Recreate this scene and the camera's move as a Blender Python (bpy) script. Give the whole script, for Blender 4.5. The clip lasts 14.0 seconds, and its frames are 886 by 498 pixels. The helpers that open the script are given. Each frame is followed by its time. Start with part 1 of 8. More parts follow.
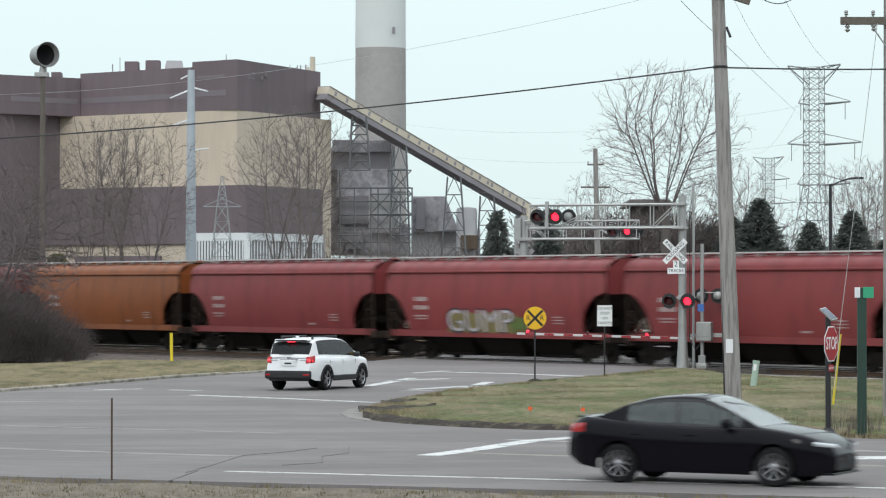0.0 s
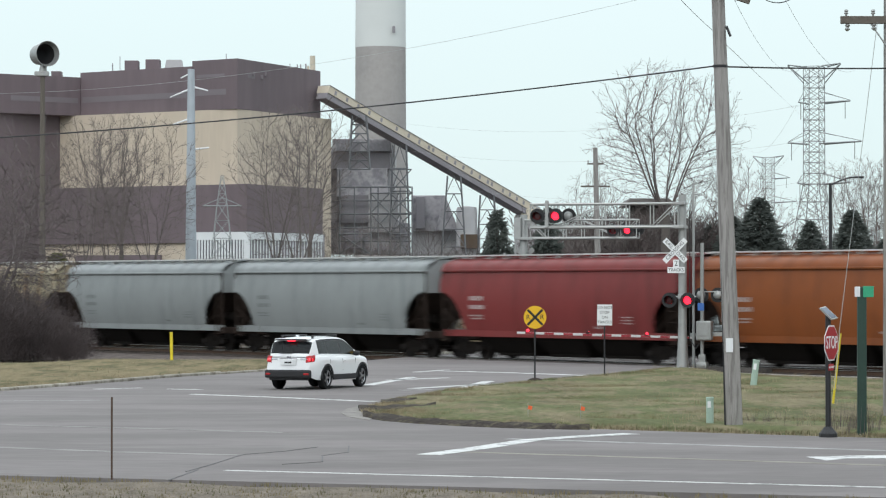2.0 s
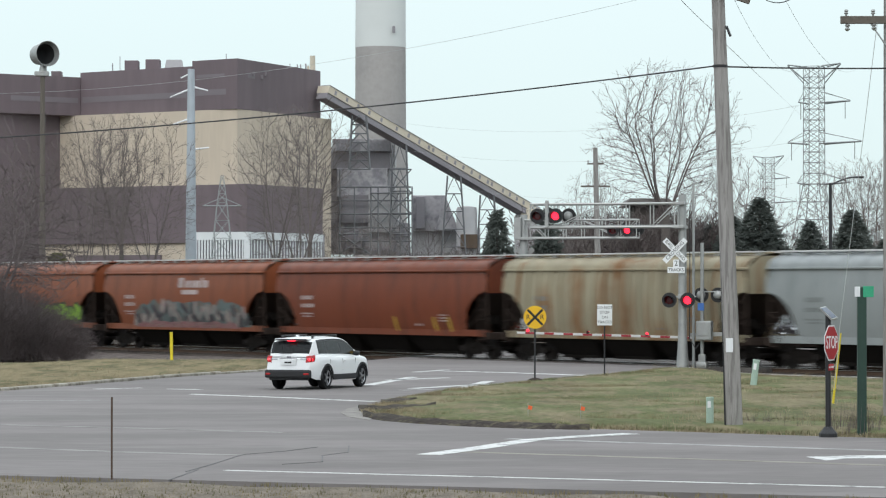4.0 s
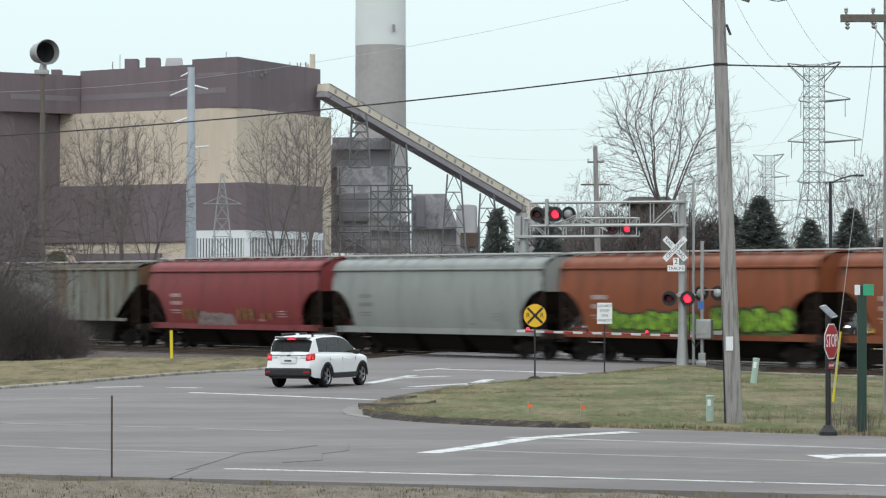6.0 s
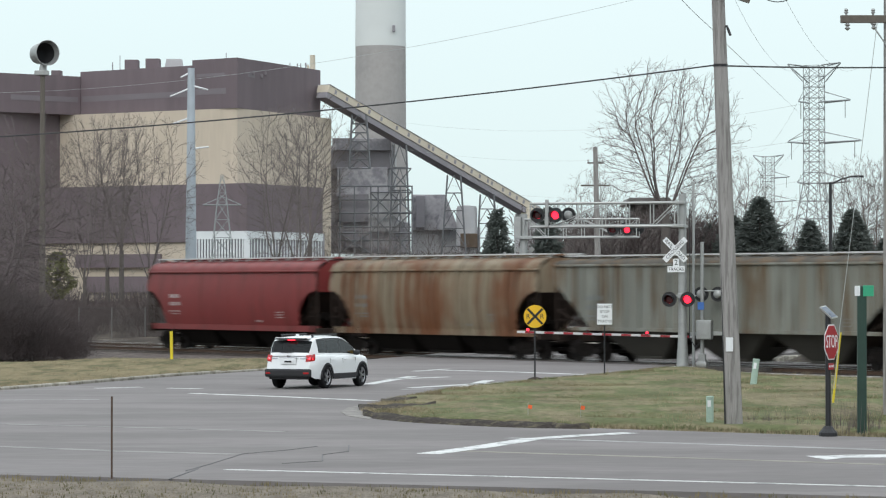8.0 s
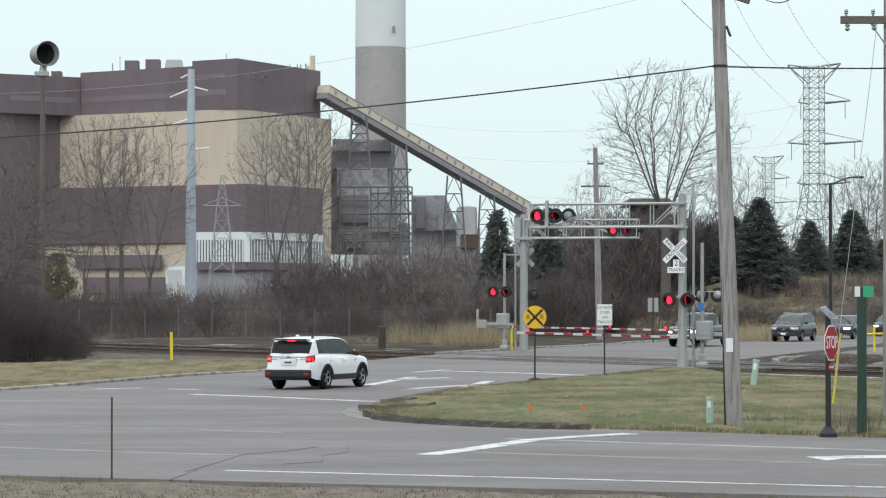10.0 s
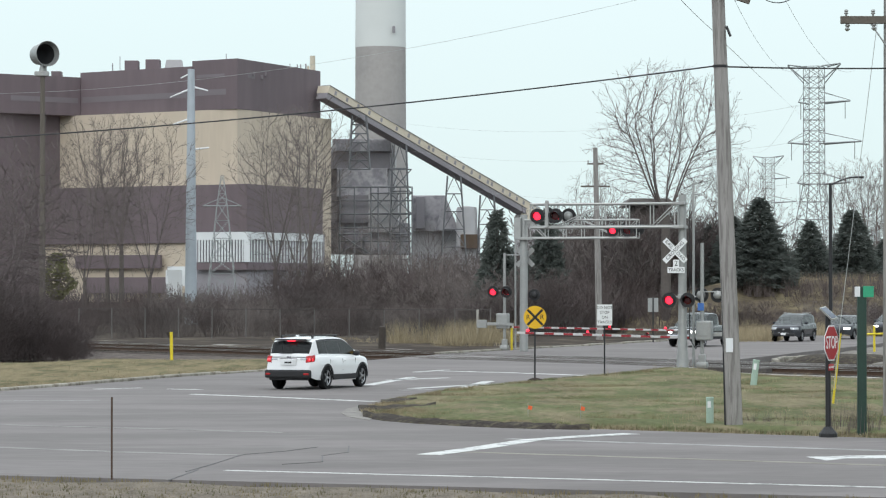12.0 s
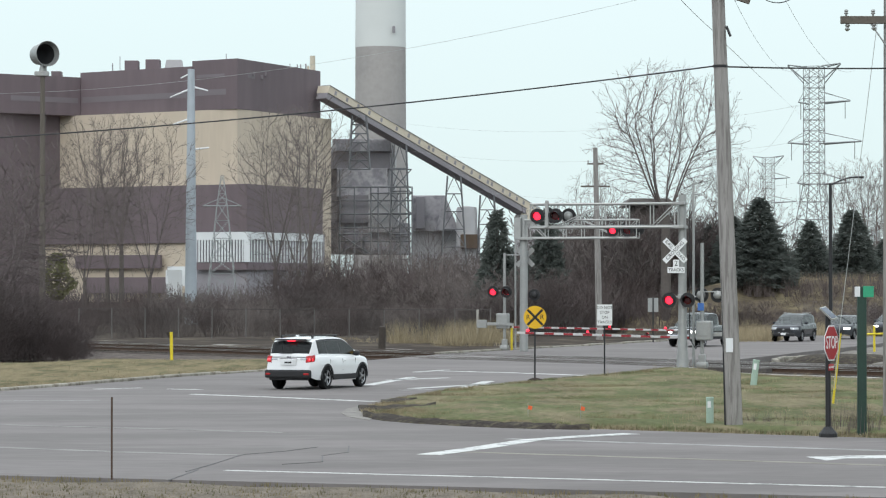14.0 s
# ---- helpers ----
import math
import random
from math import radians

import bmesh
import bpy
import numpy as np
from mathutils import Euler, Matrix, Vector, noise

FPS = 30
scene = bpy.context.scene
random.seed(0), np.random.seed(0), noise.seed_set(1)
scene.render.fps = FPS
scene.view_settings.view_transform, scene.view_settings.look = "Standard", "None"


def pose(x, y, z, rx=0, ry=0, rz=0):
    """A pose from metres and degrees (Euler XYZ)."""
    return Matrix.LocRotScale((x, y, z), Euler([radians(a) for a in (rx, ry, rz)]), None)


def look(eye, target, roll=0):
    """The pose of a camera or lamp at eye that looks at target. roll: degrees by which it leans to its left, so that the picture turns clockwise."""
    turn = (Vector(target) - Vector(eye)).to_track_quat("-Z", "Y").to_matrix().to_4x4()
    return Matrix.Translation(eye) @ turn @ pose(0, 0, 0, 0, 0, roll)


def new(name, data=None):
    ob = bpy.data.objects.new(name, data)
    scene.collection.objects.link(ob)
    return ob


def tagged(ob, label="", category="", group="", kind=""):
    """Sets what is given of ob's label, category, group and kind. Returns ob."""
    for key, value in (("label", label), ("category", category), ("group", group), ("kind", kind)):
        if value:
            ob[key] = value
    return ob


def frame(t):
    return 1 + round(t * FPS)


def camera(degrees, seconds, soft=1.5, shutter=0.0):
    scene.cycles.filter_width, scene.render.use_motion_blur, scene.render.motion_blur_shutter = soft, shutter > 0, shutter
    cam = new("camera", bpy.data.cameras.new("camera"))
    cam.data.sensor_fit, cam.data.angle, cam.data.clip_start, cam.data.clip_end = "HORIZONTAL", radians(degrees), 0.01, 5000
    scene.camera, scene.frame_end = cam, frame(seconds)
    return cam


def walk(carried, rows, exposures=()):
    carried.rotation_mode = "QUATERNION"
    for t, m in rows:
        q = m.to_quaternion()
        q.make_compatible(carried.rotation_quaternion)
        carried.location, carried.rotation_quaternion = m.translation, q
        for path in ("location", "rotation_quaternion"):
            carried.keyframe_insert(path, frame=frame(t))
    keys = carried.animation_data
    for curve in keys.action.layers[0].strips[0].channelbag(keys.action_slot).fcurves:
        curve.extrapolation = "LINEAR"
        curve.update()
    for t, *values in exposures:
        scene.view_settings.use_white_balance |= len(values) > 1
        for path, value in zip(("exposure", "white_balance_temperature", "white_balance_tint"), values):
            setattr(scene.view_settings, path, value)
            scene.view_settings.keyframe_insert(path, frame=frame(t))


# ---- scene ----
# ---- camera: a fixed tripod with a slight nod ----
cam = camera(16.0, 14.0, soft=1.2, shutter=0.5)
EYE_Z = 3.2
NOD = [(0, 0.7241), (0.5, 0.6933), (1.0, 0.6779), (1.5, 0.6882), (2.0, 0.7087), (2.5, 0.7087), (3.0, 0.7241),
       (3.5, 0.7200), (4.5, 0.6950), (5.5, 0.6820), (6.0, 0.6779), (6.5, 0.6882), (7.0, 0.6933), (7.5, 0.6933), (8.0, 0.6933),
       (9.2, 0.7010), (10.5, 0.7087), (12.0, 0.7087), (14.0, 0.7087)]
walk(cam, [(t, pose(0, 0, EYE_Z, 90 + a, 0, 0)) for t, a in NOD])

# ---- overcast daylight ----
scene.view_settings.exposure = 0.03
SUN_EL, SUN_AZ = radians(38), radians(200)
world = bpy.data.worlds.new("overcast_sky")
scene.world = world
world.use_nodes = True
wt = world.node_tree
wt.nodes.clear()
w_out = wt.nodes.new("ShaderNodeOutputWorld")
w_bg = wt.nodes.new("ShaderNodeBackground")
w_sky = wt.nodes.new("ShaderNodeTexSky")
w_sky.sky_type = "NISHITA"
w_sky.sun_disc = False
w_sky.sun_elevation, w_sky.sun_rotation = SUN_EL, SUN_AZ
w_gain = wt.nodes.new("ShaderNodeMix")
w_gain.data_type, w_gain.blend_type = "RGBA", "MULTIPLY"
w_gain.inputs["Factor"].default_value = 1.0
w_gain.inputs["B"].default_value = (0.10, 0.10, 0.10, 1)
wt.links.new(w_sky.outputs["Color"], w_gain.inputs["A"])
# cloud deck: brighter towards the zenith, as a closed cloud cover is
w_co = wt.nodes.new("ShaderNodeTexCoord")
w_sep = wt.nodes.new("ShaderNodeSeparateXYZ")
wt.links.new(w_co.outputs["Generated"], w_sep.inputs[0])
w_ramp = wt.nodes.new("ShaderNodeValToRGB")
wt.links.new(w_sep.outputs["Z"], w_ramp.inputs[0])
el = w_ramp.color_ramp.elements
el[0].position, el[0].color = 0.0, (0.735, 0.885, 0.895, 1)
el[1].position, el[1].color = 1.0, (1.78, 1.90, 2.02, 1)
w_noise = wt.nodes.new("ShaderNodeTexNoise")
w_noise.inputs["Scale"].default_value = 3.0
w_noise.inputs["Detail"].default_value = 4.0
wt.links.new(w_co.outputs["Generated"], w_noise.inputs["Vector"])
w_cloud = wt.nodes.new("ShaderNodeMix")
w_cloud.data_type, w_cloud.blend_type = "RGBA", "OVERLAY"
w_cloud.inputs["Factor"].default_value = 0.10
wt.links.new(w_ramp.outputs["Color"], w_cloud.inputs["A"])
wt.links.new(w_noise.outputs["Fac"], w_cloud.inputs["B"])
w_mix = wt.nodes.new("ShaderNodeMix")
w_mix.data_type = "RGBA"
w_mix.inputs["Factor"].default_value = 0.93
wt.links.new(w_gain.outputs["Result"], w_mix.inputs["A"])
wt.links.new(w_cloud.outputs["Result"], w_mix.inputs["B"])
wt.links.new(w_mix.outputs["Result"], w_bg.inputs["Color"])
w_bg.inputs["Strength"].default_value = 1.0
wt.links.new(w_bg.outputs[0], w_out.inputs[0])

sun_data = bpy.data.lights.new("sun", "SUN")
sun_data.energy, sun_data.angle, sun_data.color = 0.8, radians(20), (1.0, 0.98, 0.95)
sun = new("sun", sun_data)
sun.matrix_world = look((-30, -60, 60), (0, 40, 0))


# ---- materials ----
def mat(name, col, rough=0.7, metal=0.0, vary=0.18, scale=1.5, fine=30.0, bump=0.15, second=None, amount=0.0,
        stretch=(1, 1, 1), spec=0.4, coat=0.0, emit=None, dist=0.02, turn=0.0):
    """A painted or raw surface: base colour with broad and fine variation, an optional second colour in patches, fine relief."""
    m = bpy.data.materials.new(name)
    m.use_nodes = True
    t = m.node_tree
    b = t.nodes["Principled BSDF"]
    b.inputs["Roughness"].default_value, b.inputs["Metallic"].default_value = rough, metal
    b.inputs["Specular IOR Level"].default_value = spec
    b.inputs["Coat Weight"].default_value = coat
    co = t.nodes.new("ShaderNodeTexCoord")
    mp = t.nodes.new("ShaderNodeMapping")
    mp.inputs["Scale"].default_value = stretch
    mp.inputs["Rotation"].default_value = (0, 0, radians(turn))
    t.links.new(co.outputs["Object"], mp.inputs["Vector"])
    big = t.nodes.new("ShaderNodeTexNoise")
    big.inputs["Scale"].default_value, big.inputs["Detail"].default_value = scale, 5
    small = t.nodes.new("ShaderNodeTexNoise")
    small.inputs["Scale"].default_value, small.inputs["Detail"].default_value = fine, 3
    t.links.new(mp.outputs[0], big.inputs["Vector"])
    t.links.new(mp.outputs[0], small.inputs["Vector"])
    add = t.nodes.new("ShaderNodeMath")
    add.operation = "ADD"
    t.links.new(big.outputs["Fac"], add.inputs[0])
    t.links.new(small.outputs["Fac"], add.inputs[1])
    ramp = t.nodes.new("ShaderNodeMapRange")
    ramp.inputs["From Min"].default_value, ramp.inputs["From Max"].default_value = 0.6, 1.4
    ramp.inputs["To Min"].default_value, ramp.inputs["To Max"].default_value = 1 - vary, 1 + vary
    t.links.new(add.outputs[0], ramp.inputs["Value"])
    info = t.nodes.new("ShaderNodeObjectInfo")
    rnd = t.nodes.new("ShaderNodeMapRange")
    rnd.inputs["To Min"].default_value, rnd.inputs["To Max"].default_value = 1 - vary * 0.3, 1 + vary * 0.3
    t.links.new(info.outputs["Random"], rnd.inputs["Value"])
    mul = t.nodes.new("ShaderNodeMath")
    mul.operation = "MULTIPLY"
    t.links.new(ramp.outputs[0], mul.inputs[0])
    t.links.new(rnd.outputs[0], mul.inputs[1])
    base = t.nodes.new("ShaderNodeMix")
    base.data_type = "RGBA"
    base.inputs["A"].default_value = (*col, 1)
    base.inputs["B"].default_value = (*(second or col), 1)
    base.inputs["Factor"].default_value = 0
    if second:
        pn = t.nodes.new("ShaderNodeTexNoise")
        pn.inputs["Scale"].default_value, pn.inputs["Detail"].default_value, pn.inputs["Roughness"].default_value = scale * 1.7, 6, 0.65
        pm = t.nodes.new("ShaderNodeMapping")
        pm.inputs["Location"].default_value = (7, 3, 1)
        pm.inputs["Scale"].default_value = stretch
        pm.inputs["Rotation"].default_value = (0, 0, radians(turn))
        t.links.new(co.outputs["Object"], pm.inputs["Vector"])
        t.links.new(pm.outputs[0], pn.inputs["Vector"])
        pr = t.nodes.new("ShaderNodeMapRange")
        pr.interpolation_type = "SMOOTHSTEP"
        edge = 0.68 - 0.36 * amount
        pr.inputs["From Min"].default_value, pr.inputs["From Max"].default_value = edge - 0.07, edge + 0.09
        t.links.new(pn.outputs["Fac"], pr.inputs["Value"])
        t.links.new(pr.outputs[0], base.inputs["Factor"])
    fin = t.nodes.new("ShaderNodeMix")
    fin.data_type, fin.blend_type = "RGBA", "MULTIPLY"
    fin.inputs["Factor"].default_value = 1
    t.links.new(base.outputs["Result"], fin.inputs["A"])
    t.links.new(mul.outputs[0], fin.inputs["B"])
    t.links.new(fin.outputs["Result"], b.inputs["Base Color"])
    if bump:
        bp = t.nodes.new("ShaderNodeBump")
        bp.inputs["Strength"].default_value, bp.inputs["Distance"].default_value = bump, dist
        t.links.new(small.outputs["Fac"], bp.inputs["Height"])
        t.links.new(bp.outputs[0], b.inputs["Normal"])
    if emit:
        b.inputs["Emission Color"].default_value = (*emit[:3], 1)
        b.inputs["Emission Strength"].default_value = emit[3]
    return m


ASPHALT = mat("worn_asphalt", (0.204, 0.187, 0.183), 0.85, vary=0.15, scale=0.35, fine=6, bump=0.25, second=(0.172, 0.158, 0.154), amount=0.5, stretch=(0.22, 0.55, 1), turn=24, spec=0.12)
CROSSING_DECK = mat("dark_crossing_asphalt", (0.115, 0.104, 0.098), 0.9, vary=0.2, scale=0.6, fine=6, bump=0.3, second=(0.075, 0.068, 0.064), amount=0.5, spec=0.1)
ROAD_PAINT = mat("worn_road_paint", (0.55, 0.55, 0.54), 0.7, vary=0.15, scale=2, fine=25, second=(0.22, 0.22, 0.22), amount=0.35)
FAINT_PAINT = mat("faded_road_paint", (0.30, 0.295, 0.29), 0.8, vary=0.12, scale=0.8, fine=8, second=(0.22, 0.215, 0.21), amount=0.4, bump=0)
TAR = mat("crack_sealer", (0.085, 0.083, 0.085), 0.7)
GRASS = mat("winter_grass", (0.122, 0.133, 0.066), 0.95, vary=0.42, scale=0.45, fine=6, bump=0.4, second=(0.185, 0.160, 0.10), amount=0.55, dist=0.06, stretch=(1, 0.32, 1), spec=0.05)
DRY_GROUND = mat("dry_grass_ground", (0.195, 0.162, 0.098), 0.95, vary=0.35, scale=0.6, fine=6, bump=0.6, second=(0.115, 0.108, 0.06), amount=0.45, dist=0.1, stretch=(1, 0.2, 1), spec=0.05)
BROWN_GROUND = mat("leaf_litter_ground", (0.052, 0.042, 0.036), 0.95, vary=0.4, scale=0.15, fine=2, bump=0.6, second=(0.11, 0.092, 0.07), amount=0.3, spec=0.05)
GRAVEL = mat("gravel", (0.165, 0.142, 0.115), 0.95, vary=0.4, scale=3, fine=22, bump=1.0, dist=0.06, stretch=(1, 0.3, 1), spec=0.05)
BALLAST = mat("track_ballast", (0.062, 0.052, 0.046), 0.95, vary=0.6, scale=1.2, fine=9, bump=1.0, dist=0.08, spec=0.05)
CONCRETE = mat("weathered_concrete", (0.40, 0.385, 0.35), 0.9, vary=0.2, scale=1.2, fine=25, second=(0.25, 0.235, 0.21), amount=0.35)
TIE = mat("creosoted_tie", (0.055, 0.045, 0.038), 0.9, vary=0.3, scale=4, fine=40, bump=0.5)
RAIL_SIDE = mat("rusty_rail", (0.085, 0.052, 0.036), 0.8, metal=0.2, vary=0.25, scale=6)
RAIL_HEAD = mat("polished_rail_head", (0.45, 0.44, 0.43), 0.3, metal=1.0, vary=0.1)
GALV = mat("galvanised_steel", (0.35, 0.355, 0.35), 0.5, metal=0.55, vary=0.12, scale=3, fine=20)
ALU = mat("dull_aluminium", (0.42, 0.425, 0.415), 0.45, metal=0.7, vary=0.1, scale=3)
GREY_POLE = mat("weathered_wood_pole", (0.27, 0.255, 0.245), 0.9, vary=0.22, scale=2, fine=18, bump=0.5, second=(0.17, 0.16, 0.15), amount=0.4, stretch=(4, 4, 0.25))
DARK_WOOD = mat("dark_weathered_wood", (0.12, 0.105, 0.09), 0.9, vary=0.25, scale=3, fine=30, bump=0.5, stretch=(3, 3, 0.3))
BLACK = mat("black_paint", (0.018, 0.018, 0.02), 0.5, vary=0.15)
BLACK_MATT = mat("matt_black", (0.012, 0.012, 0.013), 0.85, vary=0.2)
RUBBER = mat("rubber", (0.014, 0.014, 0.015), 0.9, vary=0.2, spec=0.12)
WHITE = mat("white_sheeting", (0.72, 0.73, 0.74), 0.5, vary=0.05)
RED = mat("red_sheeting", (0.34, 0.017, 0.024), 0.45, vary=0.08)
YELLOW = mat("yellow_sheeting", (0.72, 0.42, 0.02), 0.45, vary=0.06)
YELLOW_PAINT = mat("yellow_plastic", (0.66, 0.52, 0.03), 0.5, vary=0.1)
SIGN_GREEN = mat("green_sheeting", (0.03, 0.30, 0.16), 0.45)
POST_GREEN = mat("dark_green_post", (0.022, 0.05, 0.038), 0.7, vary=0.2)
PALE_GREEN = mat("pale_green_plastic", (0.32, 0.42, 0.36), 0.6, vary=0.12)
ORANGE = mat("orange_plastic", (0.75, 0.13, 0.04), 0.6)
BLUE = mat("blue_sheeting", (0.06, 0.16, 0.45), 0.5)
RED_GLOW = mat("lit_red_lamp", (0.6, 0.02, 0.02), 0.3, vary=0.0, bump=0, emit=(1.0, 0.02, 0.05, 2.6))
RED_DARK = mat("unlit_red_lens", (0.06, 0.006, 0.008), 0.25, vary=0.05, bump=0, coat=0.4)
HEAD_GLOW = mat("lit_headlamp", (0.9, 0.9, 0.9), 0.2, vary=0, bump=0, emit=(1.0, 0.97, 0.92, 3.0))
TAIL_GLOW = mat("lit_tail_lamp", (0.6, 0.02, 0.02), 0.3, vary=0, bump=0, emit=(1.0, 0.03, 0.06, 2.2))
TAIL_RED = mat("tail_lens", (0.35, 0.012, 0.014), 0.15, vary=0.05, bump=0, coat=0.6)
BARK = mat("bark", (0.11, 0.095, 0.087), 0.95, vary=0.25, scale=1, fine=8)
TWIG = mat("bare_twigs", (0.090, 0.070, 0.067), 0.95, vary=0.3, scale=0.4, fine=3, bump=0)
TWIG_GREY = mat("grey_bare_twigs", (0.150, 0.127, 0.120), 0.95, vary=0.25, scale=0.4, fine=3, bump=0)
TWIG_BUSH = mat("dark_shrub_twigs", (0.082, 0.065, 0.064), 0.95, vary=0.3, scale=0.5, fine=3, bump=0)
TWIG_DARK = mat("dark_bare_twigs", (0.135, 0.112, 0.110), 0.95, vary=0.3, scale=0.4, fine=3, bump=0)
TWIG_MID = mat("brown_grey_twigs", (0.110, 0.092, 0.087), 0.95, vary=0.25, scale=0.4, fine=3, bump=0)
TWIG_BROWN = mat("brown_bare_twigs", (0.120, 0.097, 0.090), 0.95, vary=0.3, scale=0.5, fine=3, bump=0)
NEEDLE = mat("conifer_needles", (0.118, 0.132, 0.120), 0.9, vary=0.25, scale=0.5, fine=3, bump=0)
nt = NEEDLE.node_tree
n_thin, n_mix = nt.nodes.new("ShaderNodeBsdfTranslucent"), nt.nodes.new("ShaderNodeMixShader")
n_thin.inputs["Color"].default_value = (0.118, 0.132, 0.120, 1)
n_mix.inputs["Fac"].default_value = 0.5
nt.links.new(nt.nodes["Principled BSDF"].outputs[0], n_mix.inputs[1])
nt.links.new(n_thin.outputs[0], n_mix.inputs[2])
nt.links.new(n_mix.outputs[0], nt.nodes["Material Output"].inputs["Surface"])
NEEDLE_PALE = mat("yellowish_foliage", (0.13, 0.125, 0.06), 0.9, vary=0.35, scale=1, fine=5, bump=0)
STRAW = mat("straw_grass", (0.30, 0.25, 0.165), 0.95, vary=0.4, scale=0.7, fine=5, bump=0, spec=0.1)
BLADE = mat("grass_blades", (0.140, 0.154, 0.078), 0.95, vary=0.4, scale=0.8, fine=5, bump=0, second=(0.225, 0.19, 0.12), amount=0.55, stretch=(0.6, 0.2, 1), spec=0.05)


# ---- mesh tools ----
class Geo:
    """Collects the faces of one mesh."""

    def __init__(self):
        self.v, self.f = [], []

    def add(self, verts, faces, m=None):
        n = len(self.v)
        self.v += [tuple(m @ Vector(p)) for p in verts] if m else [tuple(p) for p in verts]
        self.f += [tuple(i + n for i in f) for f in faces]
        return self

    def box(self, c, s, ch=0.0, m=None):
        x, y, z = (a / 2 for a in s)
        if ch <= 0:
            vs = [(i * x, j * y, k * z) for i in (-1, 1) for j in (-1, 1) for k in (-1, 1)]
            fs = [(0, 1, 3, 2), (4, 6, 7, 5), (0, 4, 5, 1), (2, 3, 7, 6), (0, 2, 6, 4), (1, 5, 7, 3)]
        else:
            b = bmesh.new()
            bmesh.ops.create_cube(b, size=1)
            for q in b.verts:
                q.co = Vector((q.co.x * s[0], q.co.y * s[1], q.co.z * s[2]))
            bmesh.ops.bevel(b, geom=b.edges[:], offset=min(ch, 0.45 * min(s)), segments=2, affect="EDGES", profile=0.5)
            b.verts.index_update()
            vs = [tuple(q.co) for q in b.verts]
            fs = [tuple(q.index for q in f.verts) for f in b.faces]
            b.free()
        t = Matrix.Translation(c)
        return self.add(vs, fs, t @ m if m else t)

    def cyl(self, p0, p1, r0, r1=None, n=10, caps=True):
        r1 = r0 if r1 is None else r1
        p0, p1 = Vector(p0), Vector(p1)
        q = (p1 - p0).to_track_quat("Z", "Y")
        vs = []
        for p, r in ((p0, r0), (p1, r1)):
            vs += [p + q @ Vector((r * math.cos(2 * math.pi * i / n), r * math.sin(2 * math.pi * i / n), 0)) for i in range(n)]
        fs = [(i, (i + 1) % n, n + (i + 1) % n, n + i) for i in range(n)]
        if caps:
            fs += [tuple(range(n - 1, -1, -1)), tuple(range(n, 2 * n))]
        return self.add(vs, fs)

    def tube(self, pts, r, n=6):
        for a, b in zip(pts, pts[1:]):
            self.cyl(a, b, r, r, n)
        return self

    def lathe(self, prof, m=None, n=20, caps=(True, True)):
        """prof: (radius, height) pairs turned about z."""
        vs = [(r * math.cos(2 * math.pi * i / n), r * math.sin(2 * math.pi * i / n), z) for r, z in prof for i in range(n)]
        fs = [(k * n + i, k * n + (i + 1) % n, (k + 1) * n + (i + 1) % n, (k + 1) * n + i) for k in range(len(prof) - 1) for i in range(n)]
        fs += [tuple(range(n - 1, -1, -1))] * caps[0] + [tuple(range((len(prof) - 1) * n, len(prof) * n))] * caps[1]
        return self.add(vs, fs, m)

    def prism(self, poly, z0, z1, m=None):
        n = len(poly)
        vs = [(x, y, z0) for x, y in poly] + [(x, y, z1) for x, y in poly]
        fs = [tuple(range(n - 1, -1, -1)), tuple(range(n, 2 * n))] + [(i, (i + 1) % n, n + (i + 1) % n, n + i) for i in range(n)]
        return self.add(vs, fs, m)

    def grid(self, rows):
        n = len(rows[0])
        vs = [p for r in rows for p in r]
        fs = [(a * n + b, a * n + b + 1, (a + 1) * n + b + 1, (a + 1) * n + b) for a in range(len(rows) - 1) for b in range(n - 1)]
        return self.add(vs, fs)

    def mesh(self, name, material, smooth=None, fix=True):
        me = bpy.data.meshes.new(name)
        me.from_pydata(self.v, [], self.f)
        me.materials.append(material)
        if fix:
            b = bmesh.new()
            b.from_mesh(me)
            bmesh.ops.recalc_face_normals(b, faces=b.faces[:])
            b.to_mesh(me)
            b.free()
        if smooth:
            me.shade_smooth()
            me.set_sharp_from_angle(angle=radians(smooth))
        me.update()
        return me


def part(name, geo, material, parent=None, label="", smooth=None, m=None, fix=True):
    """One mesh object under a thing or a part."""
    me = geo.mesh(name, material, smooth, fix) if isinstance(geo, Geo) else geo
    ob = new(name, me)
    ob.parent = parent
    if m:
        ob.matrix_basis = m
    if label:
        ob["label"] = label
    return ob


def thing(name, m, label, category, group="", kind=""):
    ob = new(name)
    ob.empty_display_size = 0.2
    ob.matrix_basis = m
    return tagged(ob, label, category, group, kind)


def lettering(text, size, depth=0.003):
    """A mesh of words, centred, in the xz plane, facing -y."""
    cu = bpy.data.curves.new("letters", "FONT")
    cu.body, cu.size, cu.extrude, cu.align_x, cu.align_y, cu.resolution_u = text, size, depth, "CENTER", "CENTER", 3
    ob = new("letters", cu)
    ob.matrix_basis = pose(0, 0, 0, 90)
    me = bpy.data.meshes.new_from_object(ob.evaluated_get(bpy.context.evaluated_depsgraph_get()))
    bpy.data.objects.remove(ob)
    bpy.data.curves.remove(cu)
    g = Geo()
    g.add([(v.co.x, -v.co.z, v.co.y) for v in me.vertices], [tuple(p.vertices) for p in me.polygons])
    bpy.data.meshes.remove(me)
    return g



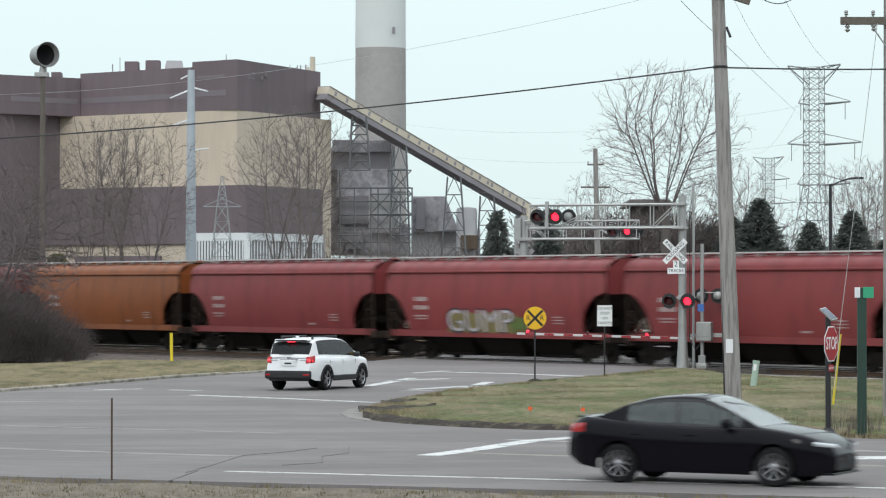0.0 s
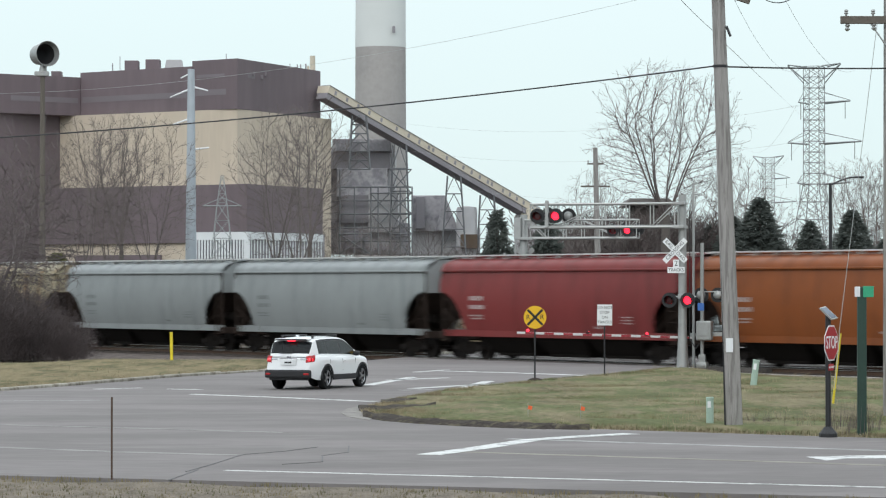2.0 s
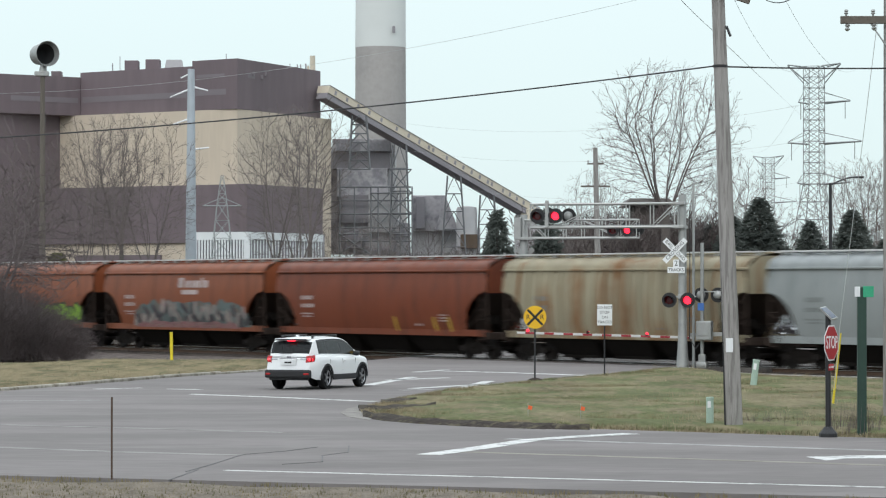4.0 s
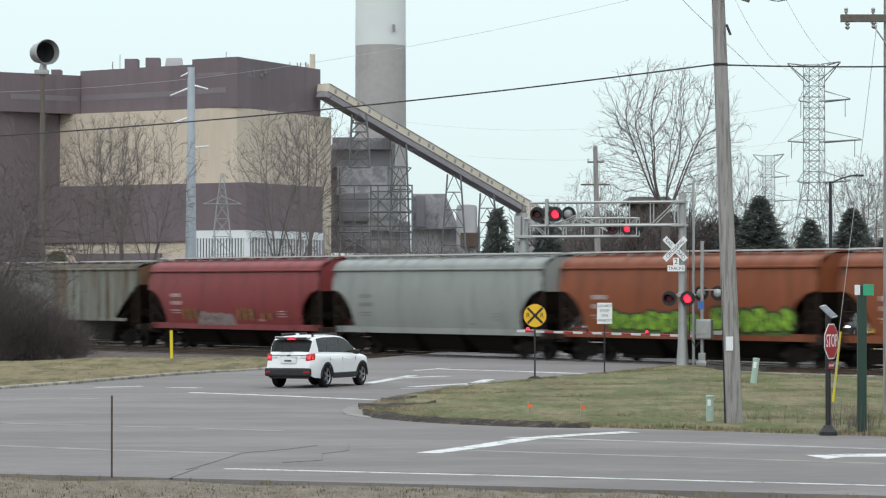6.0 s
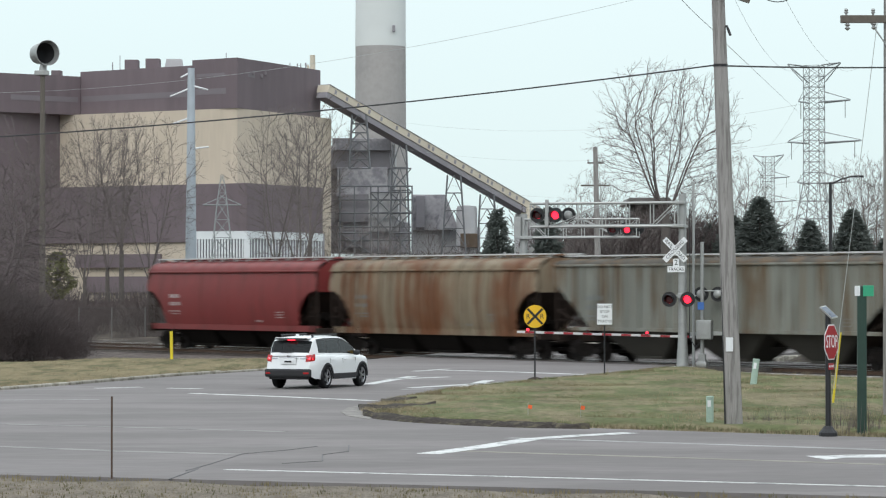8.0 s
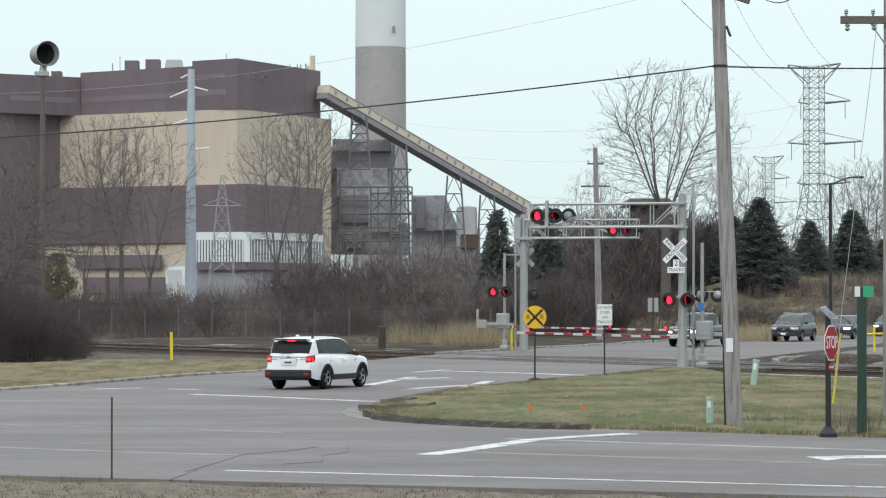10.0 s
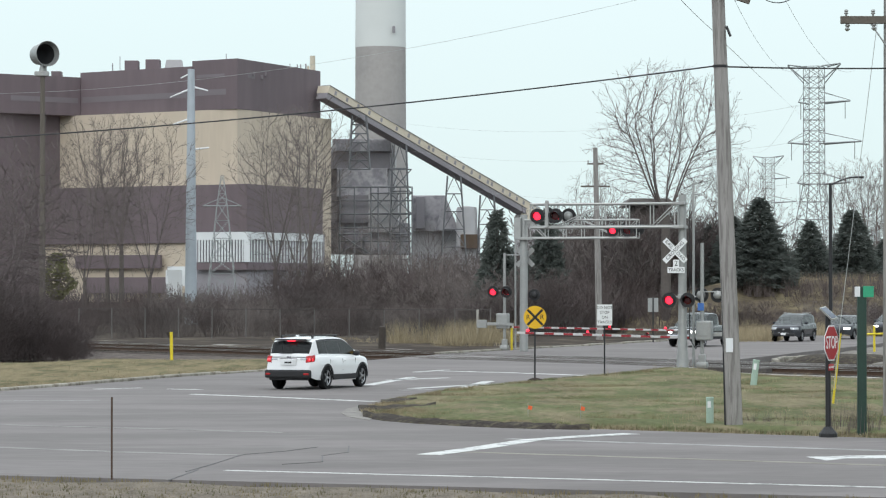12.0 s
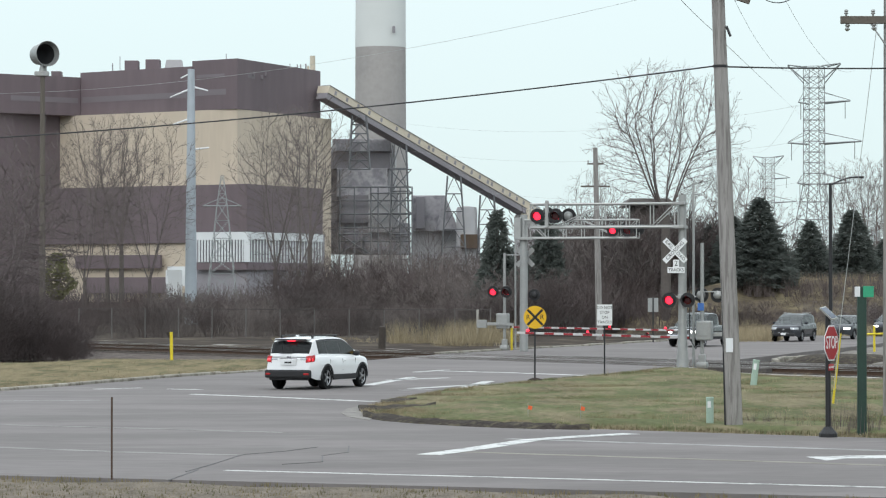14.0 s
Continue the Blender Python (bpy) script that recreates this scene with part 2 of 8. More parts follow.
# ---- ground, roads, verges ----
part("ground", Geo().box((0, 1500, -0.75), (6000, 7000, 1.0)), BROWN_GROUND)
tagged(bpy.data.objects["ground"], "brown leaf-littered winter ground reaching the horizon", "ground", kind="structure")

road_geo = Geo().prism([(-120, 98.5), (-5.6, 53.1), (6.78, 48.2), (110, 7.4), (110, 30), (24, 58.5), (9.43, 67.16), (2.79, 72.03), (0.21, 74.43), (-1.5, 79.0),
                        (-1.5, 86), (3.4, 108), (9.3, 128), (30, 198), (66, 330), (54, 330), (14, 192), (-0.3, 152), (-10.9, 108), (-14.0, 97.5), (-22, 90), (-120, 128)], -0.30, 0.0)
tagged(part("road", road_geo, ASPHALT), "worn grey asphalt road junction with patched seams", "road", kind="structure")


def patch(name, outline, step, z0, bumps, material, label, edge=0.35, kind="structure", zlow=-0.28, slope=None):
    """An uneven sheet of ground inside an outline, sinking at its rim."""
    poly = [Vector((x, y)) for x, y in outline]
    xs, ys = [p.x for p in poly], [p.y for p in poly]
    n = len(poly)

    def inside(x, y):
        c = False
        for i in range(n):
            a, b = poly[i], poly[(i + 1) % n]
            if (a.y > y) != (b.y > y) and x < (b.x - a.x) * (y - a.y) / (b.y - a.y) + a.x:
                c = not c
        return c

    def rim(x, y):
        best = 1e9
        p = Vector((x, y))
        for i in range(n):
            a, b = poly[i], poly[(i + 1) % n]
            d = b - a
            k = max(0, min(1, (p - a).dot(d) / max(d.length_squared, 1e-9)))
            best = min(best, (a + d * k - p).length)
        return best

    b = bmesh.new()
    vs = [b.verts.new((p.x, p.y, 0)) for p in poly]
    b.faces.new(vs)
    x = math.floor(min(xs)) + step
    cuts = []
    while x < max(xs):
        cuts.append(((x, 0, 0), (1, 0, 0)))
        x += step
    y = math.floor(min(ys)) + step
    while y < max(ys):
        cuts.append(((0, y, 0), (0, 1, 0)))
        y += step
    for co, no in cuts:
        bmesh.ops.bisect_plane(b, geom=b.verts[:] + b.edges[:] + b.faces[:], plane_co=co, plane_no=no)
    for q in b.verts:
        r = rim(q.co.x, q.co.y)
        k = min(1, r / edge)
        h = noise.noise((q.co.x * 0.35, q.co.y * 0.35, 1.0)) * bumps + noise.noise((q.co.x * 1.4, q.co.y * 1.4, 4.0)) * bumps * 0.35
        q.co.z = zlow + (z0 - zlow) * (k ** 0.5) + h * k + (slope(q.co.x, q.co.y) * k if slope else 0)
    me = bpy.data.meshes.new(name)
    b.to_mesh(me)
    b.free()
    me.materials.append(material)
    me.shade_smooth()
    ob = new(name, me)
    return tagged(ob, label, "grass" if "grass" in name else "ground", kind=kind)


ISLAND = [(-1.94, 79.74), (-1.86, 85.06), (-1.30, 90.67), (0.28, 99.23), (3.16, 108.24), (6.05, 115.97), (8.86, 124.89), (9.90, 125.9), (16.3, 116.5), (34, 91), (60, 60), (60, 46),
          (24, 59.5), (9.50, 67.67), (6.45, 69.78), (2.80, 72.32), (0.21, 74.43), (-1.08, 76.01), (-1.72, 77.33)]


def to_track(x, y):
    """How far the verge drops towards the ballast of the rails."""
    k = max(0.0, min(1.0, ((x - 5.74) * 0.8241 + (y - 137.2) * 0.5664 + 9.0) / 5.5))
    return -0.30 * k * k * (3 - 2 * k) * max(0.0, min(1.0, (x - 9.6) / 2.0))


patch("grass_verge", ISLAND, 1.0, 0.08, 0.07, GRASS, "patchy green and straw winter grass verge", slope=to_track)
LEFT_VERGE = [(-60, 120), (-30, 96.5), (-22, 93.5), (-13.94, 99.23), (-12.43, 104.45), (-9.93, 114.49), (-6.93, 123.17), (-5.23, 130.36), (-3.63, 140.62), (-10.10, 139.52), (-14.72, 140.62), (-18.59, 132.29), (-40, 160)]
patch("grass_verge", LEFT_VERGE, 1.0, 0.07, 0.06, DRY_GROUND, "dry straw-coloured grass verge behind a kerb")
NEAR_VERGE = [(-60, 70), (-20, 57.5), (-7.63, 54.31), (-5.53, 52.86), (-3.55, 51.64), (-1.22, 50.91), (2.79, 49.36), (6.71, 47.78), (30, 36), (30, 20), (-60, 20)]
patch("gravel_verge", NEAR_VERGE, 1.5, 0.03, 0.03, GRAVEL, "dry grass and gravel road shoulder", edge=0.5)

# kerb stones along the crossing road
KERB_STONE = mat("chipped_kerb_concrete", (0.32, 0.30, 0.26), 0.9, vary=0.3, scale=0.8, fine=9, second=(0.15, 0.13, 0.10), amount=0.30, spec=0.1)
KERB = [(-30, 95.2), (-22, 92.2), (-13.79, 98.14), (-12.28, 103.24), (-9.80, 113.04), (-6.84, 121.49), (-5.42, 126.66)]


def kerb_run(pts, w=0.24, h=0.09, piece=5.0, name="kerb"):
    top = thing(name, pose(0, 0, 0), "weathered concrete kerb with chipped joints", "kerb", kind="structure")
    path = [Vector((*p, 0)) for p in pts]
    for a, b in zip(path, path[1:]):
        d = b - a
        k = max(1, round(d.length / piece))
        for i in range(k):
            c = a + d * ((i + 0.5) / k)
            g = Geo().box((0, 0, 0), (d.length / k - 0.02, w * random.uniform(0.9, 1.1), h + 0.3), 0.04)
            ob = part("kerb_stone", g, KERB_STONE, top, m=Matrix.Translation((c.x, c.y, h / 2 - 0.15 + random.uniform(-0.025, 0.015))) @ pose(0, 0, 0, 0, 0, math.degrees(math.atan2(d.y, d.x)) + random.uniform(-1, 1)))
    return top


kerb_run(KERB)
kerb_run([(-0.3, 152.5), (4.2, 166), (8.0, 175), (14, 192), (24, 222)], piece=4)

EARTH = mat("wet_dark_earth", (0.050, 0.042, 0.037), 0.9, vary=0.6, scale=2.5, fine=12, bump=0.8, second=(0.10, 0.088, 0.062), amount=0.36, spec=0.08)
APRON = mat("worn_grey_concrete", (0.205, 0.19, 0.175), 0.9, vary=0.35, scale=1.0, fine=12, second=(0.14, 0.13, 0.12), amount=0.45)
# worn apron at the nose of the grass island
outer = [(-2.28 - 0.36 * math.sin(f * math.pi) + 0.52 * f ** 4 + 0.03 * math.sin(f * 23), 85.4 - 9.2 * f) for f in [k / 24 for k in range(25)]]
ob = part("concrete_apron", Geo().prism([(-1.80, 85.4)] + outer + [(-1.75, 76.9), (-1.70, 78.2), (-1.75, 82.0)], -0.1, 0.012), APRON)
tagged(ob, "broken concrete apron at a road corner", "ground", kind="structure")


def rim_strip(stations, label):
    """A ragged ridge of mud along the edge of the verge, from pairs of plan points."""
    rows = []
    for (a, b), (c, d) in zip(stations, stations[1:]):
        for k in range(6):
            f = k / 6
            far, near = Vector(a).lerp(Vector(c), f), Vector(b).lerp(Vector(d), f)
            w = 0.45 * noise.noise((far.x * 2.3, far.y * 0.8, 1.5))
            far, near = far + (far - near) * w, near - (far - near) * (0.3 * w)
            rows.append([(*near, -0.03)] + [(*near.lerp(far, q), h + 0.045 * noise.noise((near.x * 3, q * 4, 2.0))) for q, h in ((0.2, 0.03), (0.45, 0.08), (0.7, 0.115), (0.88, 0.11))] + [(*far, -0.02)])
    ob = part("bare_earth", Geo().grid(rows), EARTH, smooth=50)
    tagged(ob, label, "ground", kind="structure")


rim_strip([((-2.03, 79.69), (-1.98, 77.95)), ((-1.82, 78.63), (-1.7, 76.61)), ((-1.45, 77.61), (-1.41, 75.79)), ((-1.01, 76.44), (-0.99, 74.84)), ((-0.53, 75.31), (-0.52, 74.06)), ((0.21, 74.06), (0.21, 73.15)), ((1.25, 72.86), (1.24, 72.12)), ((2.28, 72.12), (2.25, 71.4)), ((3.52, 71.11), (3.521, 71.06))], "dark muddy earth along the worn verge")
rim_strip([((-2.24, 83.41), (-2.16, 81.51)), ((-1.86, 83.6), (-1.8, 81.13)), ((-1.41, 83.41), (-1.37, 81.51)), ((-0.96, 83.8), (-0.94, 82.07)), ((-0.51, 84.2), (-0.51, 83.02)), ((-0.12, 85.0), (-0.119, 84.95))], "dark muddy earth worn into the verge")
rim_strip([((-1.72, 87.2), (-1.70, 86.6)), ((-1.45, 87.9), (-1.42, 86.9)), ((-1.05, 88.36), (-1.03, 87.4)), ((-0.67, 88.8), (-0.669, 88.75))], "dark muddy earth worn into the verge")
FAR_GRAVEL = mat("grey_gravel", (0.205, 0.190, 0.176), 0.95, vary=0.35, scale=0.5, fine=5, bump=0.5, second=(0.15, 0.135, 0.115), amount=0.4, stretch=(1, 0.4, 1), spec=0.05)
patch("gravel_verge", [(15.3, 146), (30.4, 198), (45, 245), (95, 245), (95, 60), (66, 64), (18, 134)], 2.0, -0.01, 0.08, FAR_GRAVEL, "grey gravel verge beyond the rails", edge=0.6)


def stripe(pts, w, material, name="lane_line", label="worn white painted road line"):
    """A thin coat of paint or sealer along the road, with its edges closed down to the asphalt."""
    g = Geo()
    z = 0.006 if material is ROAD_PAINT else 0.008 if material is TAR else 0.004
    for (ax, ay), (bx, by) in zip(pts, pts[1:]):
        a, b = Vector((ax, ay)), Vector((bx, by))
        d = (b - a).normalized()
        n = Vector((-d.y, d.x)) * w / 2
        a, b = a - d * 0.02, b + d * 0.02
        ring = [a - n, b - n, b + n, a + n]
        g.add([(*p, z) for p in ring] + [(*p, -0.01) for p in ring], [(0, 1, 2, 3)] + [(i + 4, (i + 1) % 4 + 4, (i + 1) % 4, i) for i in range(4)])
    return tagged(part(name, g, material, fix=False), label, "road marking", kind="structure")


GHOST_PAINT = mat("almost_worn_off_paint", (0.232, 0.222, 0.212), 0.85, vary=0.12, scale=0.5, fine=8, second=(0.17, 0.16, 0.155), amount=0.5, bump=0)
YELLOW_GHOST = mat("almost_worn_off_yellow_paint", (0.242, 0.226, 0.195), 0.85, vary=0.12, scale=0.5, fine=8, second=(0.19, 0.175, 0.15), amount=0.5, bump=0)
stripe([(-3.80, 55.31), (2.05, 52.86), (7.11, 50.62), (20, 45.8)], 0.16, ROAD_PAINT)
stripe([(-0.26, 60.56), (0.75, 63.13), (1.86, 66.41), (2.87, 67.92), (4.11, 69.24)], 0.5, ROAD_PAINT, "stop_line", "broad worn white painted curve")
stripe([(1.39, 66.91), (5.36, 64.26), (8.71, 62.03), (20, 54)], 0.36, FAINT_PAINT)
stripe([(0.29, 61.60), (4.41, 59.16), (7.99, 56.90), (20, 49.5)], 0.34, YELLOW_GHOST, label="almost worn-off yellow road line")
stripe([(-22, 78), (-10.37, 73.82), (-6.20, 71.45), (-3.55, 69.78)], 0.4, GHOST_PAINT)
stripe([(-22, 69), (-8.90, 63.35), (-6.44, 61.60), (-3.94, 60.36)], 0.4, GHOST_PAINT)
stripe([(-7.56, 95.01), (-4.68, 92.07), (-1.97, 88.86)], 0.3, ROAD_PAINT, "stop_line", "white stop line across the road")
stripe([(-10.98, 99.78), (-9.65, 100.91)], 0.25, ROAD_PAINT)
stripe([(-8.65, 99.78), (-7.63, 99.23)], 0.3, ROAD_PAINT)
stripe([(-12.54, 89.31), (-9.79, 89.76)], 0.2, FAINT_PAINT)
stripe([(0.02, 121.49), (2.47, 119.06), (5.29, 115.23)], 0.45, ROAD_PAINT, "stop_line", "white stop line before the rails")
stripe([(-2.49, 103.84), (-1.09, 113.04)], 0.4, ROAD_PAINT)
stripe([(-1.85, 109.57), (0.12, 112.33)], 0.4, ROAD_PAINT)
stripe([(-0.97, 100.34), (1.24, 104.45), (2.89, 106.95)], 0.4, ROAD_PAINT)
stripe([(0.28, 98.14), (1.57, 108.24)], 0.4, ROAD_PAINT)
stripe([(-1.31, 98.68), (-0.34, 99.23)], 0.35, FAINT_PAINT)
stripe([(-1.05, 119.86), (0.13, 123.17)], 0.3, ROAD_PAINT)
stripe([(7.27, 120.67), (8.47, 124.02)], 0.25, ROAD_PAINT)
arrow = Geo().add([(*(6.86, 59.75), 0.006), (*(7.09, 58.39), 0.006), (*(7.59, 59.16), 0.006), (*(9.07, 59.16), 0.006), (*(9.25, 60.36), 0.006), (*(7.72, 60.15), 0.006), (*(7.45, 59.95), 0.006)], [(0, 1, 2, 3, 4, 5, 6)])
tagged(part("lane_arrow", arrow, ROAD_PAINT, fix=False), "white painted turn arrow on the road", "road marking", kind="structure")
stripe([(-4.47, 54.97), (-4.2, 57.1), (-3.84, 60.56), (-3.1, 61.8), (-2.54, 63.35)], 0.028, TAR, "road_seam", "dark sealed crack in the asphalt")
stripe([(-4.56, 52.55), (-4.31, 55.49)], 0.03, TAR, "road_seam", "dark sealed crack in the asphalt")
stripe([(-2.9, 57.2), (-2.22, 58.01), (-2.3, 60.2), (-1.85, 61.4), (-1.9, 63.80)], 0.022, TAR, "road_seam", "dark sealed crack in the asphalt")

# ---- railway ----
U = Vector((0.5664, -0.8241, 0))       # along the rails, towards the near end
T0 = Vector((5.74, 137.2, 0))
RAIL_Z = 0.016
TURN = math.degrees(math.atan2(U.y, U.x))
TRACK_M = Matrix.Translation(T0) @ pose(0, 0, 0, 0, 0, TURN)


def track(off, name):
    """Two rails on ties in ballast; x along the track."""
    top = thing(name, TRACK_M @ Matrix.Translation((0, off, 0)), "rusty steel rails on dark ties in stone ballast", "railway track", kind="structure")
    x0, x1 = -150, 110
    g = Geo()
    sec = [(-2.6, -0.36), (-1.6, -0.17), (1.6, -0.17), (2.6, -0.36)]
    g.grid([[(x, y, z + 0.02 * math.sin(x * 3 + y)) for y, z in sec] for x in range(x0, x1 + 1, 2)])
    part("ballast", g, BALLAST, top, smooth=60)
    tie = Geo().box((0, 0, 0), (0.23, 2.6, 0.16), 0.015).mesh("tie", TIE)
    x = -70
    while x < 45:
        if not -8 < x + 0.5 * off < 14:
            part("tie", tie, TIE, top, m=pose(x + random.uniform(-0.03, 0.03), random.uniform(-0.05, 0.05), RAIL_Z - 0.235, 0, 0, random.uniform(-1, 1)))
        x += 0.56
    for s in (-1, 1):
        y = s * 0.7525
        prof = [(-0.07, -0.165), (0.07, -0.165), (0.07, -0.15), (0.012, -0.13), (0.012, -0.045), (0.036, -0.03), (0.036, -0.004), (-0.036, -0.004), (-0.036, -0.03), (-0.012, -0.045), (-0.012, -0.13), (-0.07, -0.15)]
        g = Geo()
        n = len(prof)
        g.add([(x, y + a, RAIL_Z + b) for x in (x0, x1) for a, b in prof], [tuple(range(n)), tuple(range(n, 2 * n))] + [(i, (i + 1) % n, n + (i + 1) % n, n + i) for i in range(n)])
        rail = part("rail", g, RAIL_SIDE, top)
        part("rail_head", Geo().box(((x0 + x1) / 2, y, RAIL_Z), (x1 - x0, 0.066, 0.008)), RAIL_HEAD, rail, "polished running surface")
    # crossing panels between and beside the rails
    for y, w in ((0, 1.3), (-1.35, 0.95), (1.35, 0.95)):
        part("crossing_panel", Geo().prism([(-9 + y * 0.6, y - w / 2), (15 + y * 0.6, y - w / 2), (15 + y * 0.6, y + w / 2), (-9 + y * 0.6, y + w / 2)], -0.15, RAIL_Z - 0.008), CROSSING_DECK, top, "asphalt and timber crossing surface")
    return top


track(0.0, "railway_track")
track(4.6, "railway_track")


def trackside(name, x0, x1, y0, y1, z, material, label):
    """A strip of loose stone beside the rails, its surface uneven."""
    g = Geo().grid([[(x, y0 + (y1 - y0) * k / 8, z + 0.05 * noise.noise((x * 0.6, k * 0.9, z)) - (0.12 if k in (0, 8) else 0)) for k in range(9)] for x in range(x0, x1 + 1)])
    ob = part(name, g, material, m=TRACK_M, smooth=60)
    tagged(ob, label, "ground", kind="structure")


SHOULDER = mat("brown_gravel", (0.125, 0.106, 0.098), 0.95, vary=0.5, scale=1.5, fine=9, bump=1.0, dist=0.06, second=(0.085, 0.072, 0.064), amount=0.45, spec=0.05)
PALE_GRAVEL = mat("pale_limestone_gravel", (0.36, 0.34, 0.325), 0.95, vary=0.4, scale=0.8, fine=6, bump=0.8, dist=0.05, second=(0.16, 0.14, 0.125), amount=0.5, spec=0.05)
trackside("gravel_shoulder", -95, -9, -11.5, -2.1, -0.20, SHOULDER, "brown gravel strip beside the rails")
trackside("gravel_shoulder", -95, -22, 7.1, 11.0, -0.03, PALE_GRAVEL, "pale gravel strip beyond the rails")
trackside("gravel_shoulder", 13, 60, -4.2, -2.1, -0.14, PALE_GRAVEL, "pale gravel strip beside the rails")



# ---- freight train ----
def paint(name, col, rust=(0.16, 0.07, 0.035), amount=0.15, vary=0.12, stretch=(1.5, 1, 0.30)):
    return mat(name, col, 0.45, vary=vary * 1.5, scale=0.7, fine=5, bump=0.05, second=rust, amount=amount, stretch=stretch, spec=0.25)


RED_CAR = paint("faded_red_car_paint", (0.202, 0.039, 0.040), (0.152, 0.030, 0.031), 0.32, 0.08)
RED2_CAR = paint("brick_red_car_paint", (0.178, 0.031, 0.030), (0.130, 0.026, 0.024), 0.32, 0.08)
BROWN_CAR = paint("orange_brown_car_paint", (0.205, 0.058, 0.015), (0.145, 0.042, 0.013), 0.34, 0.08)
ORANGE_CAR = paint("rust_orange_car_paint", (0.200, 0.058, 0.024), (0.140, 0.042, 0.019), 0.34, 0.10)
ORANGE2_CAR = paint("dark_rust_car_paint", (0.150, 0.040, 0.019), (0.10, 0.029, 0.016), 0.36, 0.10)
GREY_CAR = paint("pale_grey_car_paint", (0.244, 0.260, 0.262), (0.195, 0.210, 0.212), 0.32, 0.08)
GREY2_CAR = paint("pale_greenish_grey_car_paint", (0.248, 0.262, 0.248), (0.20, 0.208, 0.196), 0.32, 0.08)


def streaked(name, base, rust, deep, broad, narrow, seed):
    """Sheet metal with broad rust patches and narrow runs of rust down the side."""
    m = bpy.data.materials.new(name)
    m.use_nodes = True
    t = m.node_tree
    b = t.nodes["Principled BSDF"]
    b.inputs["Roughness"].default_value, b.inputs["Specular IOR Level"].default_value = 0.6, 0.2
    co = t.nodes.new("ShaderNodeTexCoord")

    def layer(stretch, scale, lo, hi):
        mp = t.nodes.new("ShaderNodeMapping")
        mp.inputs["Scale"].default_value, mp.inputs["Location"].default_value = stretch, (seed, 0, seed * 0.3)
        ns = t.nodes.new("ShaderNodeTexNoise")
        ns.inputs["Scale"].default_value, ns.inputs["Detail"].default_value, ns.inputs["Roughness"].default_value = scale, 5, 0.6
        mr = t.nodes.new("ShaderNodeMapRange")
        mr.interpolation_type = "SMOOTHSTEP"
        mr.inputs["From Min"].default_value, mr.inputs["From Max"].default_value = lo, hi
        t.links.new(co.outputs["Object"], mp.inputs["Vector"])
        t.links.new(mp.outputs[0], ns.inputs["Vector"])
        t.links.new(ns.outputs["Fac"], mr.inputs["Value"])
        return mr.outputs[0]

    def mixed(fac, a, colour, kind="MIX"):
        mx = t.nodes.new("ShaderNodeMix")
        mx.data_type, mx.blend_type = "RGBA", kind
        t.links.new(fac, mx.inputs["Factor"])
        if isinstance(a, tuple):
            mx.inputs["A"].default_value = (*a, 1)
        else:
            t.links.new(a, mx.inputs["A"])
        mx.inputs["B"].default_value = (*colour, 1)
        return mx.outputs["Result"]

    pale = tuple(min(1, 1.18 * v) for v in base)
    c = mixed(layer((0.9, 1, 0.12), 0.9, 0.42, 0.62), base, pale)
    c = mixed(layer((0.55, 1, 0.22), 0.55, broad, broad + 0.16), c, rust)
    c = mixed(layer((3.4, 1, 0.16), 1.0, narrow, narrow + 0.16), c, rust)
    c = mixed(layer((5.5, 1, 0.20), 1.0, narrow + 0.07, narrow + 0.2), c, deep)
    t.links.new(c, b.inputs["Base Color"])
    return m


TAN_CAR = streaked("rust_streaked_cream_car_paint", (0.265, 0.235, 0.165), (0.185, 0.080, 0.028), (0.085, 0.045, 0.025), 0.50, 0.53, 3.1)
TAN2_CAR = streaked("rust_streaked_tan_car_paint", (0.205, 0.168, 0.118), (0.148, 0.062, 0.030), (0.062, 0.034, 0.022), 0.46, 0.47, 11.7)
GREEN_CAR = streaked("faded_grey_green_car_paint", (0.192, 0.196, 0.172), (0.118, 0.070, 0.034), (0.064, 0.044, 0.030), 0.54, 0.48, 7.4)
# near-black: dirt plus the shade under the wagons, put into the colour
UNDER = mat("shaded_dirty_underframe", (0.011, 0.009, 0.008), 0.95, vary=0.3, scale=1.5, spec=0.1)
# grime colour that also carries the shade inside the wagon end arches
SHADED_GRIME = mat("shaded_end_grime", (0.036, 0.026, 0.022), 0.95, vary=0.3, scale=1.2, spec=0.1)
ROOF_SOOT = mat("sooty_roof_sheet", (0.085, 0.078, 0.068), 0.9, vary=0.3, scale=1.0, second=(0.13, 0.09, 0.06), amount=0.4, spec=0.1)
# wheel steel darkened to stand in for the shade under the wagons
WHEEL = mat("shaded_wheel_steel", (0.018, 0.015, 0.014), 0.8, vary=0.2, spec=0.15)
ROOFWALK = mat("galvanised_roofwalk", (0.50, 0.50, 0.49), 0.5, metal=0.1, vary=0.15, scale=4)
MARK_WHITE = mat("faded_white_marking", (0.40, 0.33, 0.32), 0.7, vary=0.2)
MARK_DARK = mat("faded_dark_marking", (0.16, 0.17, 0.17), 0.7, vary=0.2)


def side_y(z, ribbed):
    """Half width of the body at a height above the rail."""
    if ribbed:
        return 1.56 if z < 4.1 else 1.56 - (z - 4.1) * 2.2
    k = (z - 2.7) / 1.7
    return 1.60 - 0.24 * k * k


